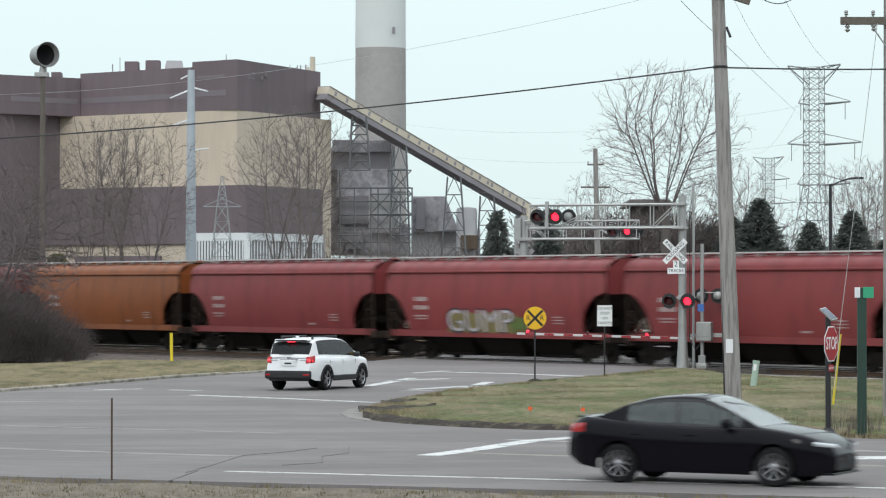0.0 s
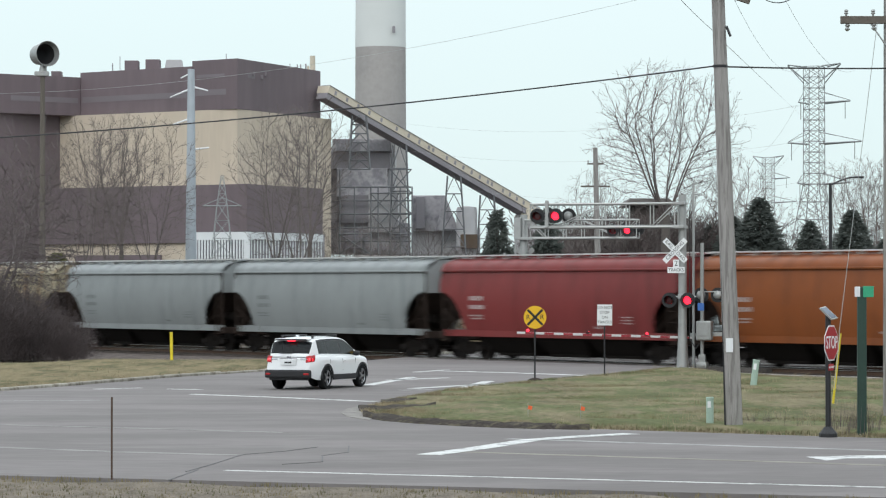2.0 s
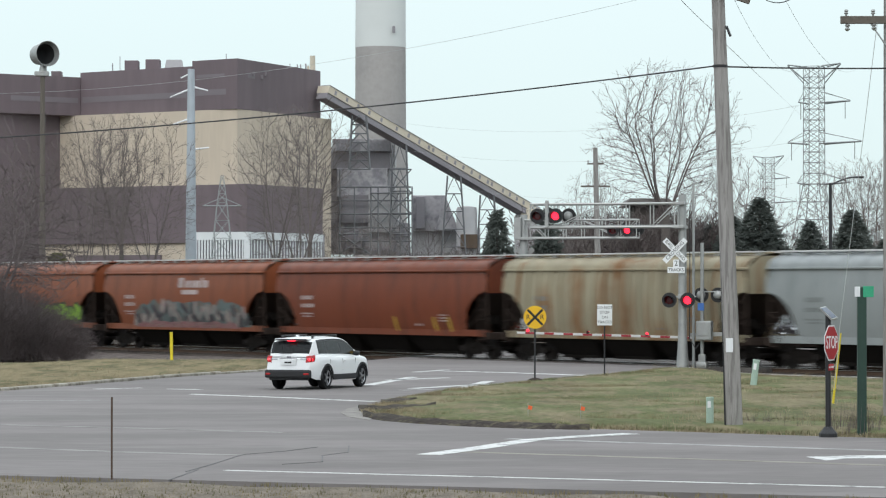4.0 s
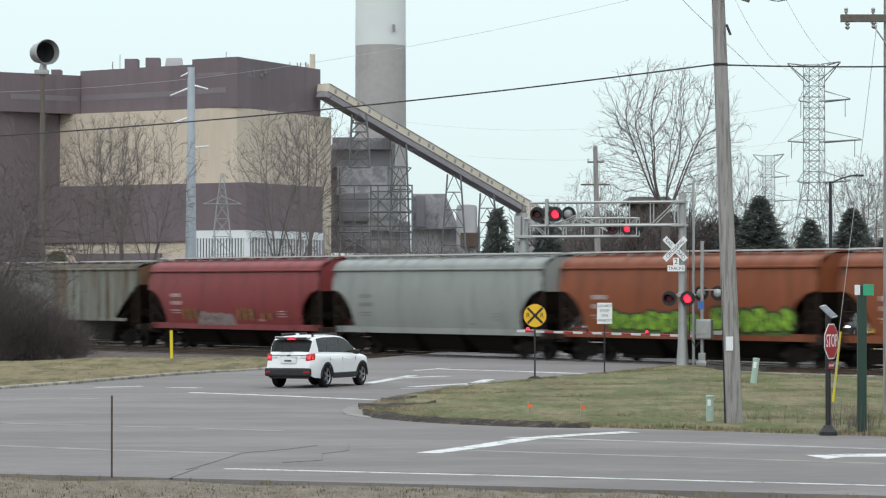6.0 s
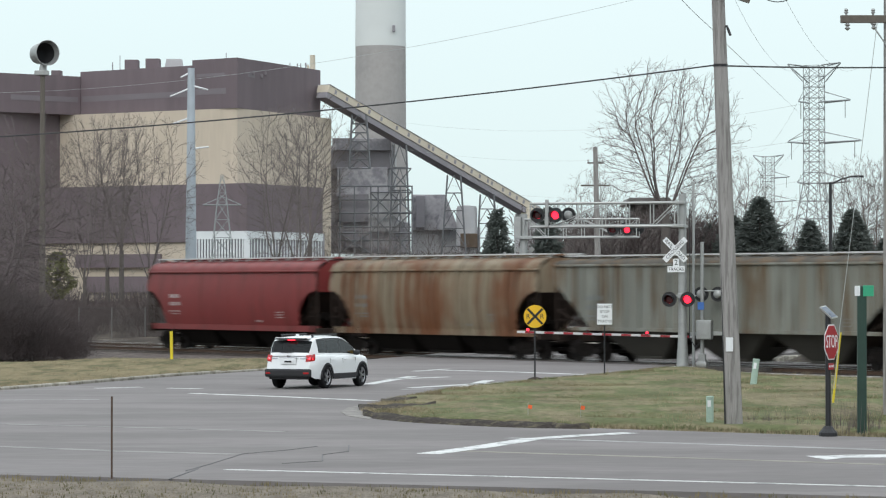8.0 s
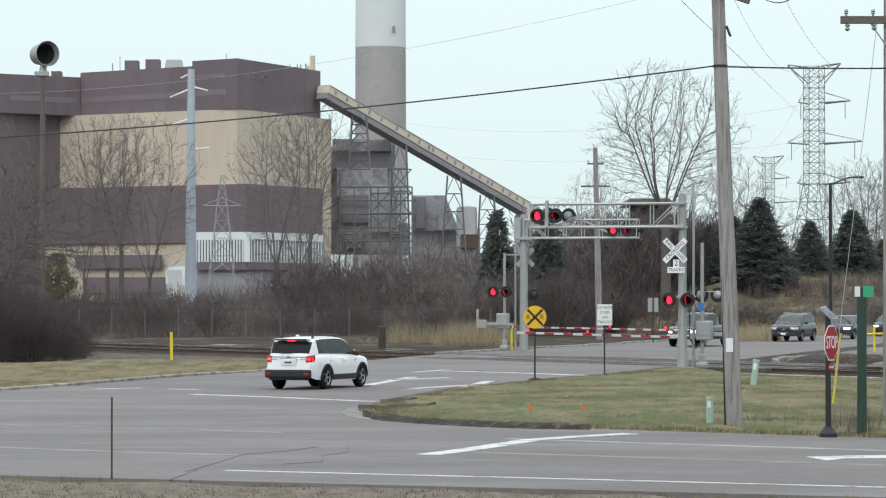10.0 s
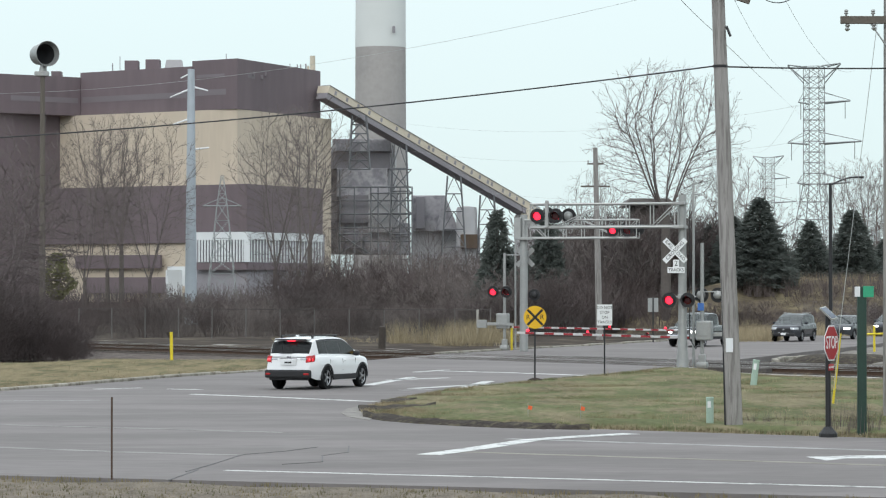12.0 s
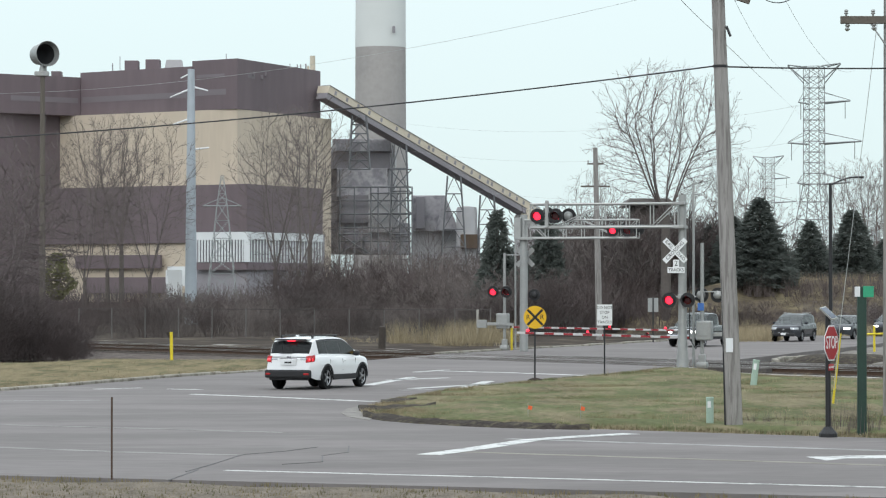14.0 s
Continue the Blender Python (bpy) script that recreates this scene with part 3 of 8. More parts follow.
def truck(parent, x):
    g = Geo()
    for s in (-1, 1):
        y = s * 1.02
        # cast side frame: arched top chord, dropped middle, pedestal jaws
        pts = [(-1.15, 0.60), (-0.75, 0.62), (-0.35, 0.78), (0.35, 0.78), (0.75, 0.62), (1.15, 0.60), (1.15, 0.42), (0.72, 0.42), (0.30, 0.22), (-0.30, 0.22), (-0.72, 0.42), (-1.15, 0.42)]
        n = len(pts)
        g.add([(x + a, y - 0.08, b) for a, b in pts] + [(x + a, y + 0.08, b) for a, b in pts],
              [tuple(range(n)), tuple(range(2 * n - 1, n - 1, -1))] + [(i, n + i, n + (i + 1) % n, (i + 1) % n) for i in range(n)])
        for q in (-0.16, 0, 0.16):
            g.cyl((x + q, y, 0.28), (x + q, y, 0.55), 0.07, n=8)
    g.box((x, 0, 0.62), (0.35, 2.3, 0.28), 0.03)
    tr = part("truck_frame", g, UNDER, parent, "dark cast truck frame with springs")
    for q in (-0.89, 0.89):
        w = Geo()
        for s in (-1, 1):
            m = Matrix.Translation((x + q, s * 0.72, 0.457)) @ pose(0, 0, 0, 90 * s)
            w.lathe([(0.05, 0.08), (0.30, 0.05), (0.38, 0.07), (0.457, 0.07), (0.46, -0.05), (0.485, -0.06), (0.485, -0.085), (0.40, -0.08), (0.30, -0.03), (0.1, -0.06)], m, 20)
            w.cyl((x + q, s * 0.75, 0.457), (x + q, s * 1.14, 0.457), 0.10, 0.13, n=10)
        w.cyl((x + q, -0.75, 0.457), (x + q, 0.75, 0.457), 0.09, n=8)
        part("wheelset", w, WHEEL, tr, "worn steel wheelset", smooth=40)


def ladder(g, x, y, z0, z1, w=0.42, n=6):
    for d in (-w / 2, w / 2):
        g.cyl((x + d, y, z0), (x + d, y, z1), 0.022, n=5)
    for i in range(n):
        z = z0 + 0.12 + (z1 - z0 - 0.2) * i / (n - 1)
        g.cyl((x - w / 2, y, z), (x + w / 2, y, z), 0.018, n=5)


def hopper(length, body, trim, marks, label, ribbed=False, arch=(1.85, 2.0), posts=False):
    """A covered hopper wagon; x along the rails, z above the rail head."""
    top = thing("hopper_wagon", pose(0, 0, 0), label, "freight wagon", "wagons of the train")
    he = length / 2 - 0.62                       # half length of the body
    sill, eave, crest = (1.36 if ribbed else 1.05), (4.10 if ribbed else 3.95), (4.44 if ribbed else 4.55)
    rx, rz = arch
    # side sheets with rounded lower ends
    xs = sorted({-he, he, *[he - rx * (1 - math.cos(k * math.pi / 20)) for k in range(11)], *[-he + rx * (1 - math.cos(k * math.pi / 20)) for k in range(11)],
                 *[round(-he + rx + i * (2 * he - 2 * rx) / 24, 3) for i in range(25)]})

    def low(x):
        d = he - abs(x)
        if d >= rx:
            return sill
        if ribbed:
            return sill + (1 - d / rx) ** 0.9 * rz
        return sill + rz * math.sqrt(max(0, 1 - (d / rx) ** 2))

    for s in (-1, 1):
        g = Geo()
        rows = []
        for x in xs:
            z0 = low(x)
            rows.append([(x, s * side_y(z0 + (eave - z0) * k / 9, ribbed), z0 + (eave - z0) * k / 9) for k in range(10)])
        g.grid(rows)
        g.grid([[(x, s * (side_y(z, ribbed) - 0.05), z) for z in (low(x), eave)] for x in xs])
        if ribbed:
            x = -he + 1.0
            while x < he - 0.9:
                z0 = low(x)
                part("side_post", Geo().box((x, s * 1.59, (z0 + 4.03) / 2), (0.14, 0.13, 4.03 - z0), 0.02), body, top)
                x += 0.98
        elif posts:
            # shallow pressed posts follow the curve of the side
            x = -he + 1.15
            while x < he - 1.0:
                zs = [low(x) + (eave - 0.05 - low(x)) * j / 7 for j in range(8)]
                part("side_post", Geo().grid([[(x + d, s * (side_y(z, False) + e), z) for z in zs] for d, e in ((-0.08, 0.0), (-0.06, 0.09), (0.06, 0.09), (0.08, 0.0))]), body, top)
                x += 0.78
        else:
            # weld seams between sheets
            for k in range(1, 6):
                x = -he + 2 * he * k / 6
                part("weld_seam", Geo().grid([[(x + d, s * (side_y(z, False) + e), z) for z in [low(x) + (eave - low(x)) * j / 9 for j in range(10)]] for d, e in ((-0.03, 0.0), (-0.02, 0.008), (0.02, 0.008), (0.03, 0.0))]), body, top)
        part("side_sheet", g, body, top, smooth=30)
        # side sill and top chord
        sy = side_y(sill, ribbed)
        part("side_sill", Geo().box((0, s * (sy + 0.015), sill + (0.05 if ribbed else 0.11)), (2 * he - (0 if not ribbed else 2.4), 0.09, 0.16 if ribbed else 0.30), 0.015), trim, top)
        ty = side_y(eave, ribbed) + 0.02
        part("top_chord", Geo().box((0, s * (ty + 0.03), eave), (2 * he - 0.1, 0.14, 0.09), 0.02), body, top)
    # roof
    g = Geo()
    rxs = [-he + 2 * he * k / 40 for k in range(41)]
    ey = side_y(eave, ribbed)
    g.grid([[(x, ey * math.sin(a * math.pi / 20), eave + (crest - eave) * math.cos(a * math.pi / 20) ** 0.8) for a in range(-10, 11)] for x in rxs])
    for k in range(13):
        x = -he + 0.3 + (2 * he - 0.6) * k / 12
        part("roof_rib", Geo().grid([[(x + d, (ey + 0.01) * math.sin(a * math.pi / 20), eave + 0.025 + (crest - eave) * math.cos(a * math.pi / 20) ** 0.8) for a in range(-10, 11)] for d in (-0.06, 0.06)]), ROOF_SOOT if ribbed else body, top, smooth=50)
    part("roof", g, ROOF_SOOT if ribbed else body, top, smooth=50)
    for k in range(10):
        x = -he + 1.1 + (2 * he - 2.2) * k / 9
        part("roof_hatch", Geo().box((x, 0, crest + 0.05), (1.25, 0.62, 0.09), 0.03), body, top)
    for s in (-1, 1):
        g = Geo().box((0, s * 0.70, crest + 0.08), (2 * he + 0.2, 0.34, 0.06))
        for k in range(14):
            x = -he + 0.2 + (2 * he - 0.4) * k / 13
            g.box((x, s * 0.70, crest - 0.04), (0.05, 0.30, 0.22))
        part("roofwalk", g, ROOFWALK, top, "galvanised grated roofwalk")
    # ends: end wall above, slope sheet below, frame, posts, ladder
    for e in (-1, 1):
        g = Geo()
        zt = sill + rz - 0.05
        g.add([(e * (he - 0.04), -ey, eave), (e * (he - 0.04), ey, eave), (e * (he - 0.04), 1.5, zt), (e * (he - 0.04), -1.5, zt)], [(0, 1, 2, 3)])
        g.add([(e * (he - 0.04), -ey, eave), (e * (he - 0.04), ey, eave), (e * (he - 0.04), 0.8, crest - 0.08), (e * (he - 0.04), -0.8, crest - 0.08)], [(0, 1, 2, 3)])
        part("end_sheet", g, body, top)
        g = Geo().add([(e * (he - 0.05), -1.5, zt), (e * (he - 0.05), 1.5, zt), (e * (he - 2.7), 1.45, 0.9), (e * (he - 2.7), -1.45, 0.9)], [(0, 1, 2, 3)])
        part("slope_sheet", g, SHADED_GRIME, top, "grimy sloping end sheet with the shade of the end arch in its colour")
        g = Geo()
        g.box((e * (he - 0.9), 0, 1.02), (2.3, 0.7, 0.34), 0.02)
        g.box((e * (he - 0.05), 0, 1.05), (0.3, 3.0, 0.30), 0.02)
        for s in (-1, 1):
            g.cyl((e * (he - 0.07), s * 1.42, 1.1), (e * (he - 0.07), s * 1.5, eave), 0.05, n=6)
            g.cyl((e * (he - 0.75), s * 1.40, 1.1), (e * (he - 0.75), s * 1.44, low(he - 0.75) + 0.1), 0.04, n=6)
            ladder(g, e * (he - 0.42), s * 1.52, 0.75, 3.2)
            g.cyl((e * (he - 0.1), s * 1.46, 2.2), (e * (he - rx + 0.2), s * 1.46, 1.35), 0.03, n=5)
        part("end_frame", g, SHADED_GRIME, top, "end frame with ladder and grab irons")
        g = Geo().box((e * (he + 0.28), 0, 0.86), (0.75, 0.22, 0.26), 0.04)
        g.box((e * (he + 0.52), 0.05, 0.86), (0.3, 0.36, 0.34), 0.06)
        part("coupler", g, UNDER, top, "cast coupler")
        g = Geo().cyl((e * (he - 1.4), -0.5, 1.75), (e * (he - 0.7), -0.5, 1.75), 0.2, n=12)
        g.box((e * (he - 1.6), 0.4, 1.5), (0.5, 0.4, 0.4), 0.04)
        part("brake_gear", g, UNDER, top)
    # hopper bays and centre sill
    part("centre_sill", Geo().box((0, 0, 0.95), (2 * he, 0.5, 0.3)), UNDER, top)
    nb = 3
    span = 2 * he - 5.4
    for k in range(nb):
        x = -span / 2 + span * (k + 0.5) / nb
        w = span / nb * 0.49
        wl = w * (0.34 if ribbed else 0.74)
        zb = 0.24
        zt = sill + 0.02
        g = Geo().add([(x - w, -1.33, zt), (x + w, -1.33, zt), (x + w, 1.33, zt), (x - w, 1.33, zt), (x - wl, -0.62, zb), (x + wl, -0.62, zb), (x + wl, 0.62, zb), (x - wl, 0.62, zb)],
                      [(0, 1, 2, 3), (4, 5, 6, 7), (0, 1, 5, 4), (1, 2, 6, 5), (2, 3, 7, 6), (3, 0, 4, 7)])
        g.box((x, 0, zb), (wl * 1.9, 1.45, 0.12), 0.02)
        part("hopper_bay", g, UNDER if not ribbed else GREEN_UNDER, top, "dirty discharge hopper with shade put into its colour")
    for x in (-he + 1.55, he - 1.55):
        truck(top, x)
    # stencilled reporting marks: unreadable rows
    for s in (-1, 1):
        for (x, z, w, h) in ((-he + 2.9, 2.72, 1.05, 0.19), (-he + 2.95, 2.33, 1.15, 0.18), (-he + 2.85, 1.95, 1.1, 0.07), (-he + 2.9, 1.82, 0.9, 0.06), (he - 3.4, 1.95, 0.75, 0.05), (he - 3.4, 1.82, 0.75, 0.05), (he - 3.4, 1.69, 0.7, 0.05), (he - 5.4, 1.5, 0.6, 0.09)):
            g = Geo()
            c = w / 5
            for q in range(5):
                xa = x * -s - w / 2 + q * c
                g.grid([[(xa + d, s * (side_y(zz, ribbed) + (0.05 if ribbed else 0.012)), zz) for zz in (z - h / 2, z, z + h / 2)] for d in (0, c * 0.72)])
            part("stencil_mark", g, marks, top, "faded rows of stencilled marks", fix=False)
    return top, he


# grimy green-grey, darkened for the shade beneath the ribbed wagon
GREEN_UNDER = mat("shaded_grimy_green_grey", (0.045, 0.041, 0.034), 0.85, vary=0.3, scale=1.0)
SPEED = 29.45
RED_LBL = "faded red covered hopper wagon with silver roofwalk"
# front-end position along the track at the start, length, paint, marks, label
CONSIST = [(41.1, 18.1, RED2_CAR, MARK_WHITE, RED_LBL, False), (23.0, 18.1, RED_CAR, MARK_WHITE, RED_LBL, False),
           (4.88, 18.0, RED_CAR, MARK_WHITE, "faded red covered hopper wagon with white spray lettering", False),
           (-13.1, 18.25, RED_CAR, MARK_WHITE, RED_LBL, False), (-31.35, 17.85, BROWN_CAR, MARK_WHITE, "orange-brown covered hopper wagon with white marks", False),
           (-49.2, 18.4, RED2_CAR, MARK_WHITE, RED_LBL, False), (-67.6, 18.3, GREY_CAR, MARK_DARK, "pale grey covered hopper wagon with dark marks", False),
           (-85.9, 17.9, GREY_CAR, MARK_DARK, "pale grey covered hopper wagon with dark marks", False), (-103.8, 17.85, TAN_CAR, MARK_DARK, "cream covered hopper wagon streaked with rust", False),
           (-121.65, 19.05, ORANGE2_CAR, MARK_WHITE, "rusty orange covered hopper wagon", False), (-140.7, 17.7, ORANGE_CAR, MARK_WHITE, "rusty orange covered hopper wagon with blue and pink graffiti", False),
           (-158.4, 17.95, ORANGE_CAR, MARK_WHITE, "rusty orange covered hopper wagon with bright green graffiti", False), (-176.35, 18.1, GREY2_CAR, MARK_DARK, "pale grey covered hopper wagon with dark marks", False),
           (-194.45, 17.95, RED_CAR, MARK_WHITE, "faded red covered hopper wagon with silver and yellow graffiti", False), (-212.4, 23.2, GREEN_CAR, MARK_DARK, "long ribbed grey-green covered hopper wagon with rust stains", True),
           (-235.6, 18.0, TAN2_CAR, MARK_DARK, "tan covered hopper wagon heavily streaked with rust", False), (-253.6, 17.8, RED2_CAR, MARK_WHITE, "red covered hopper wagon at the tail of the train", False)]


def spray(name, pal, scale, seed):
    """Layered spray paint: blobs of a few colours with dark outlines."""
    m = bpy.data.materials.new(name)
    m.use_nodes = True
    t = m.node_tree
    b = t.nodes["Principled BSDF"]
    b.inputs["Roughness"].default_value = 0.6
    co = t.nodes.new("ShaderNodeTexCoord")
    mp = t.nodes.new("ShaderNodeMapping")
    mp.inputs["Location"].default_value = (seed, seed * 0.7, 0)
    mp.inputs["Scale"].default_value = (1.0, 0.2, 1.3)
    ns = t.nodes.new("ShaderNodeTexNoise")
    ns.inputs["Scale"].default_value, ns.inputs["Detail"].default_value, ns.inputs["Distortion"].default_value = scale, 2, 2.0
    rp = t.nodes.new("ShaderNodeValToRGB")
    rp.color_ramp.interpolation = "LINEAR"
    els = rp.color_ramp.elements
    while len(els) < len(pal):
        els.new(0.5)
    for k, colr in enumerate(pal):
        els[k].position = 0.36 + 0.28 * k / (len(pal) - 1)
        els[k].color = (*colr, 1)
    t.links.new(co.outputs["Object"], mp.inputs["Vector"])
    t.links.new(mp.outputs[0], ns.inputs["Vector"])
    t.links.new(ns.outputs["Fac"], rp.inputs[0])
    t.links.new(rp.outputs["Color"], b.inputs["Base Color"])
    return m


SPRAY_GREEN = mat("bright_green_spray", (0.20, 0.36, 0.028), 0.6, vary=0.35, scale=1.5, fine=6, second=(0.12, 0.25, 0.025), amount=0.4)
SPRAY_OLIVE = mat("dark_green_spray", (0.085, 0.135, 0.034), 0.6, vary=0.35, scale=1.2, fine=5, second=(0.12, 0.062, 0.03), amount=0.42)
SPRAY_EDGE = mat("green_black_outline", (0.035, 0.05, 0.018), 0.6, vary=0.2)
SPRAY_TEAL = mat("blue_grey_spray", (0.095, 0.125, 0.125), 0.6, vary=0.3, scale=1.5, second=(0.13, 0.10, 0.085), amount=0.4)
SPRAY_SAND = mat("sand_spray", (0.27, 0.24, 0.215), 0.6, vary=0.3, scale=2, second=(0.24, 0.15, 0.155), amount=0.35)
SPRAY_PINK = spray("pink_spray_paint", [(0.20, 0.07, 0.08), (0.27, 0.11, 0.12), (0.22, 0.17, 0.15), (0.16, 0.05, 0.06)], 1.8, 8)
SPRAY_SILVER = spray("silver_spray_paint", [(0.10, 0.06, 0.06), (0.22, 0.18, 0.17), (0.26, 0.21, 0.20), (0.12, 0.08, 0.08)], 2.0, 9)
SPRAY_YELLOW = mat("yellow_spray_paint", (0.36, 0.23, 0.03), 0.6, vary=0.25)
SPRAY_DARK = mat("dark_spray_outline", (0.035, 0.028, 0.034), 0.6, vary=0.2)
SPRAY_WHITE = mat("white_spray_fill", (0.42, 0.385, 0.41), 0.6, vary=0.25, scale=3)
SPRAY_TAN = mat("olive_spray_cloud", (0.185, 0.15, 0.06), 0.7, vary=0.3, scale=2)


def blob(wagon, x, z, w, h, turn, material, out, seed, power=3.0, label=""):
    """A rounded patch of spray paint with an uneven rim, lying on the curved side."""
    rows, n = [], 22
    for k in range(4):
        ring = []
        for i in range(n + 1):
            a = 2 * math.pi * (i % n) / n
            c, q = math.cos(a), math.sin(a)
            r = (abs(c) ** power + abs(q) ** power) ** (-1 / power) * k / 3 * (1 + 0.13 * noise.noise((c * 1.5 + seed, q * 1.5, seed * 0.7)))
            px, pz = w / 2 * r * c, h / 2 * r * q
            px, pz = px * math.cos(turn) - pz * math.sin(turn), px * math.sin(turn) + pz * math.cos(turn)
            ring.append((x + px, -(side_y(z + pz, False) + out), z + pz))
        rows.append(ring)
    part("graffiti", Geo().grid(rows), material, wagon, label, smooth=60)


def sprayed_bars(wagon, x0, x1, z0, z1, n, fill, edge, seed, label):
    """A row of bulging sprayed shapes with dark rims and inner strokes."""
    rng_ = random.Random(seed)
    step = (x1 - x0) / n
    for k in range(n):
        x = x0 + step * (k + 0.5)
        h = (z1 - z0) * rng_.uniform(0.82, 1.08)
        z = (z0 + z1) / 2 + rng_.uniform(-0.06, 0.08)
        tn = rng_.uniform(-0.25, 0.25)
        blob(wagon, x, z, step * 1.22, h * 1.10, tn, edge, 0.020 + 0.0015 * (k % 2), seed + k, label=label)
        blob(wagon, x, z, step * 0.90, h * 0.88, tn, fill, 0.026 + 0.0015 * (k % 2), seed + k + 0.3, label=label)
        for q in range(2):
            blob(wagon, x + rng_.uniform(-0.25, 0.25) * step, z + rng_.uniform(-0.22, 0.22) * h, 0.13, h * rng_.uniform(0.3, 0.55), rng_.uniform(-0.9, 0.9), edge, 0.032, seed + q)


def graffiti(wagon, x0, x1, z0, z1, material, label, wave=0.12, seed=0, out=0.016):
    """A painted field on the near side of a wagon, with an uneven outline."""
    rows = []
    n = 40
    for k in range(n + 1):
        x = x0 + (x1 - x0) * k / n
        e = min(1, 9 * k / n, 9 * (n - k) / n) ** 0.5
        hi_ = z0 + (z1 - z0) * (0.25 + 0.75 * e) + wave * noise.noise((x * 1.3, seed, 0)) * 2
        lo_ = z0 + wave * 0.4 * noise.noise((x * 1.7, seed, 5))
        rows.append([(x, -(side_y(lo_ + (hi_ - lo_) * j / 6, False) + out), lo_ + (hi_ - lo_) * j / 6) for j in range(7)])
    part("graffiti", Geo().grid(rows), material, wagon, label, smooth=60)


def sprayed_word(wagon, word, x, z, size, material, out, squash=1.0):
    g = lettering(word, size)
    g.v = [(x + px * squash, -(side_y(z + pz, False) + out) + py * 0.2, z + pz) for px, py, pz in g.v]
    part("graffiti", g, material, wagon, "sprayed letters", fix=False)


WAGONS = []
for front, length, body, marks, label, ribbed in CONSIST:
    w, he = hopper(length, body, body, marks, label, ribbed, (2.6, 1.95) if ribbed else (1.85, 1.95), posts=body in (TAN_CAR, TAN2_CAR))
    WAGONS.append((w, front - length / 2, he))
# sprayed lettering and fields on single wagons
w = WAGONS[2][0]
graffiti(w, -3.5, 2.3, 1.12, 2.12, SPRAY_TAN, "olive spray cloud", 0.10, 1)
blob(w, 2.0, 1.5, 1.2, 0.8, 0.2, SPRAY_OLIVE, 0.019, 5, label="dark green spray")
sprayed_word(w, "GUMP", -0.9, 1.66, 1.62, SPRAY_DARK, 0.024, 1.20)
sprayed_word(w, "GUMP", -0.93, 1.70, 1.62, SPRAY_DARK, 0.026, 1.20)
sprayed_word(w, "GUMP", -0.87, 1.70, 1.60, SPRAY_DARK, 0.027, 1.16)
sprayed_word(w, "GUMP", -0.9, 1.70, 1.40, SPRAY_WHITE, 0.034, 1.34)
for k in range(4):
    blob(w, 2.9 + 0.35 * k, 1.75 + 0.12 * (k % 2), 0.12, 0.75, 0.5 - 0.35 * k, SPRAY_PINK, 0.02 + 0.001 * k, k, label="pink spray scribble")
w = WAGONS[11][0]
graffiti(w, -5.2, 6.9, 1.05, 1.55, SPRAY_OLIVE, "dark green lower field", 0.06, 3)
sprayed_bars(w, -5.0, 1.1, 1.32, 2.12, 7, SPRAY_GREEN, SPRAY_EDGE, 2, "bright green graffiti")
sprayed_bars(w, 1.9, 7.0, 1.35, 2.32, 6, SPRAY_GREEN, SPRAY_EDGE, 5, "bright green graffiti")
blob(w, 1.5, 1.55, 0.9, 0.4, 0.3, SPRAY_SAND, 0.03, 4)
w = WAGONS[10][0]
graffiti(w, -5.0, 6.9, 1.20, 2.45, SPRAY_TEAL, "blue and grey graffiti", 0.14, 6)
rng_g = random.Random(31)
for k in range(44):
    x = -4.6 + 11.0 * k / 43
    hump = 2.1 + 0.25 * math.sin((x + 5) / 11.5 * math.pi) ** 2
    blob(w, x + rng_g.uniform(-0.2, 0.2), rng_g.uniform(1.4, hump), rng_g.uniform(0.22, 0.34), rng_g.uniform(0.5, 1.0), rng_g.uniform(-1.0, 1.0), SPRAY_DARK if k % 2 else SPRAY_SAND, 0.021 + 0.0004 * (k % 16), k, label="sand and black graffiti stroke")
graffiti(w, -4.8, 6.0, 1.08, 1.45, SPRAY_PINK, "pink lower edge", 0.08, 7, 0.036)
for k, (dx, ww, hh) in enumerate(((0, 0.55, 0.5), (0.75, 0.4, 0.36), (1.25, 0.35, 0.36), (1.7, 0.5, 0.36), (2.3, 0.2, 0.5), (2.6, 0.4, 0.36))):
    part("logo_shape", Geo().grid([[(-0.2 + dx + a * ww, -(side_y(z, False) + 0.015), z) for z in (3.2, 3.2 + hh / 2, 3.2 + hh)] for a in (0, 1)]), MARK_WHITE, w, "pale block of a company mark", fix=False)
part("logo_shape", Geo().grid([[(0.2 + a, -(side_y(z, False) + 0.015), z) for z in (2.85, 2.95, 3.08)] for a in (0, 1.6)]), MARK_WHITE, w, "pale block of a company mark", fix=False)
w = WAGONS[13][0]
graffiti(w, -3.4, 0.4, 1.15, 1.85, SPRAY_SILVER, "silver graffiti", 0.10, 9)
for k, x in enumerate((-4.6, -4.1, -3.5, 0.8, 1.4, 2.0, 3.1, 3.8)):
    blob(w, x, 1.78 - 0.08 * (k > 5), 0.13, 0.62 if k < 6 else 0.3, 0.15 * (k % 3 - 1), SPRAY_YELLOW, 0.02, x, label="yellow spray stroke")
    blob(w, x + 0.2, 1.78 - 0.08 * (k > 5), 0.2, 0.55 if k < 6 else 0.3, 0.15 * (k % 3 - 1), SPRAY_DARK, 0.019, x)
w = WAGONS[9][0]
for x in (1.6, 4.8, 6.0):
    blob(w, x, 1.5, 0.2, 0.75, 0.25, SPRAY_YELLOW, 0.02, x, label="yellow spray stroke")



# ---- level crossing signals ----
ROAD_DIR = math.degrees(math.atan2(0.28, -0.96))     # arm of the near signal, across the road
LAMPS = []                                           # (lamp object, place, phase)
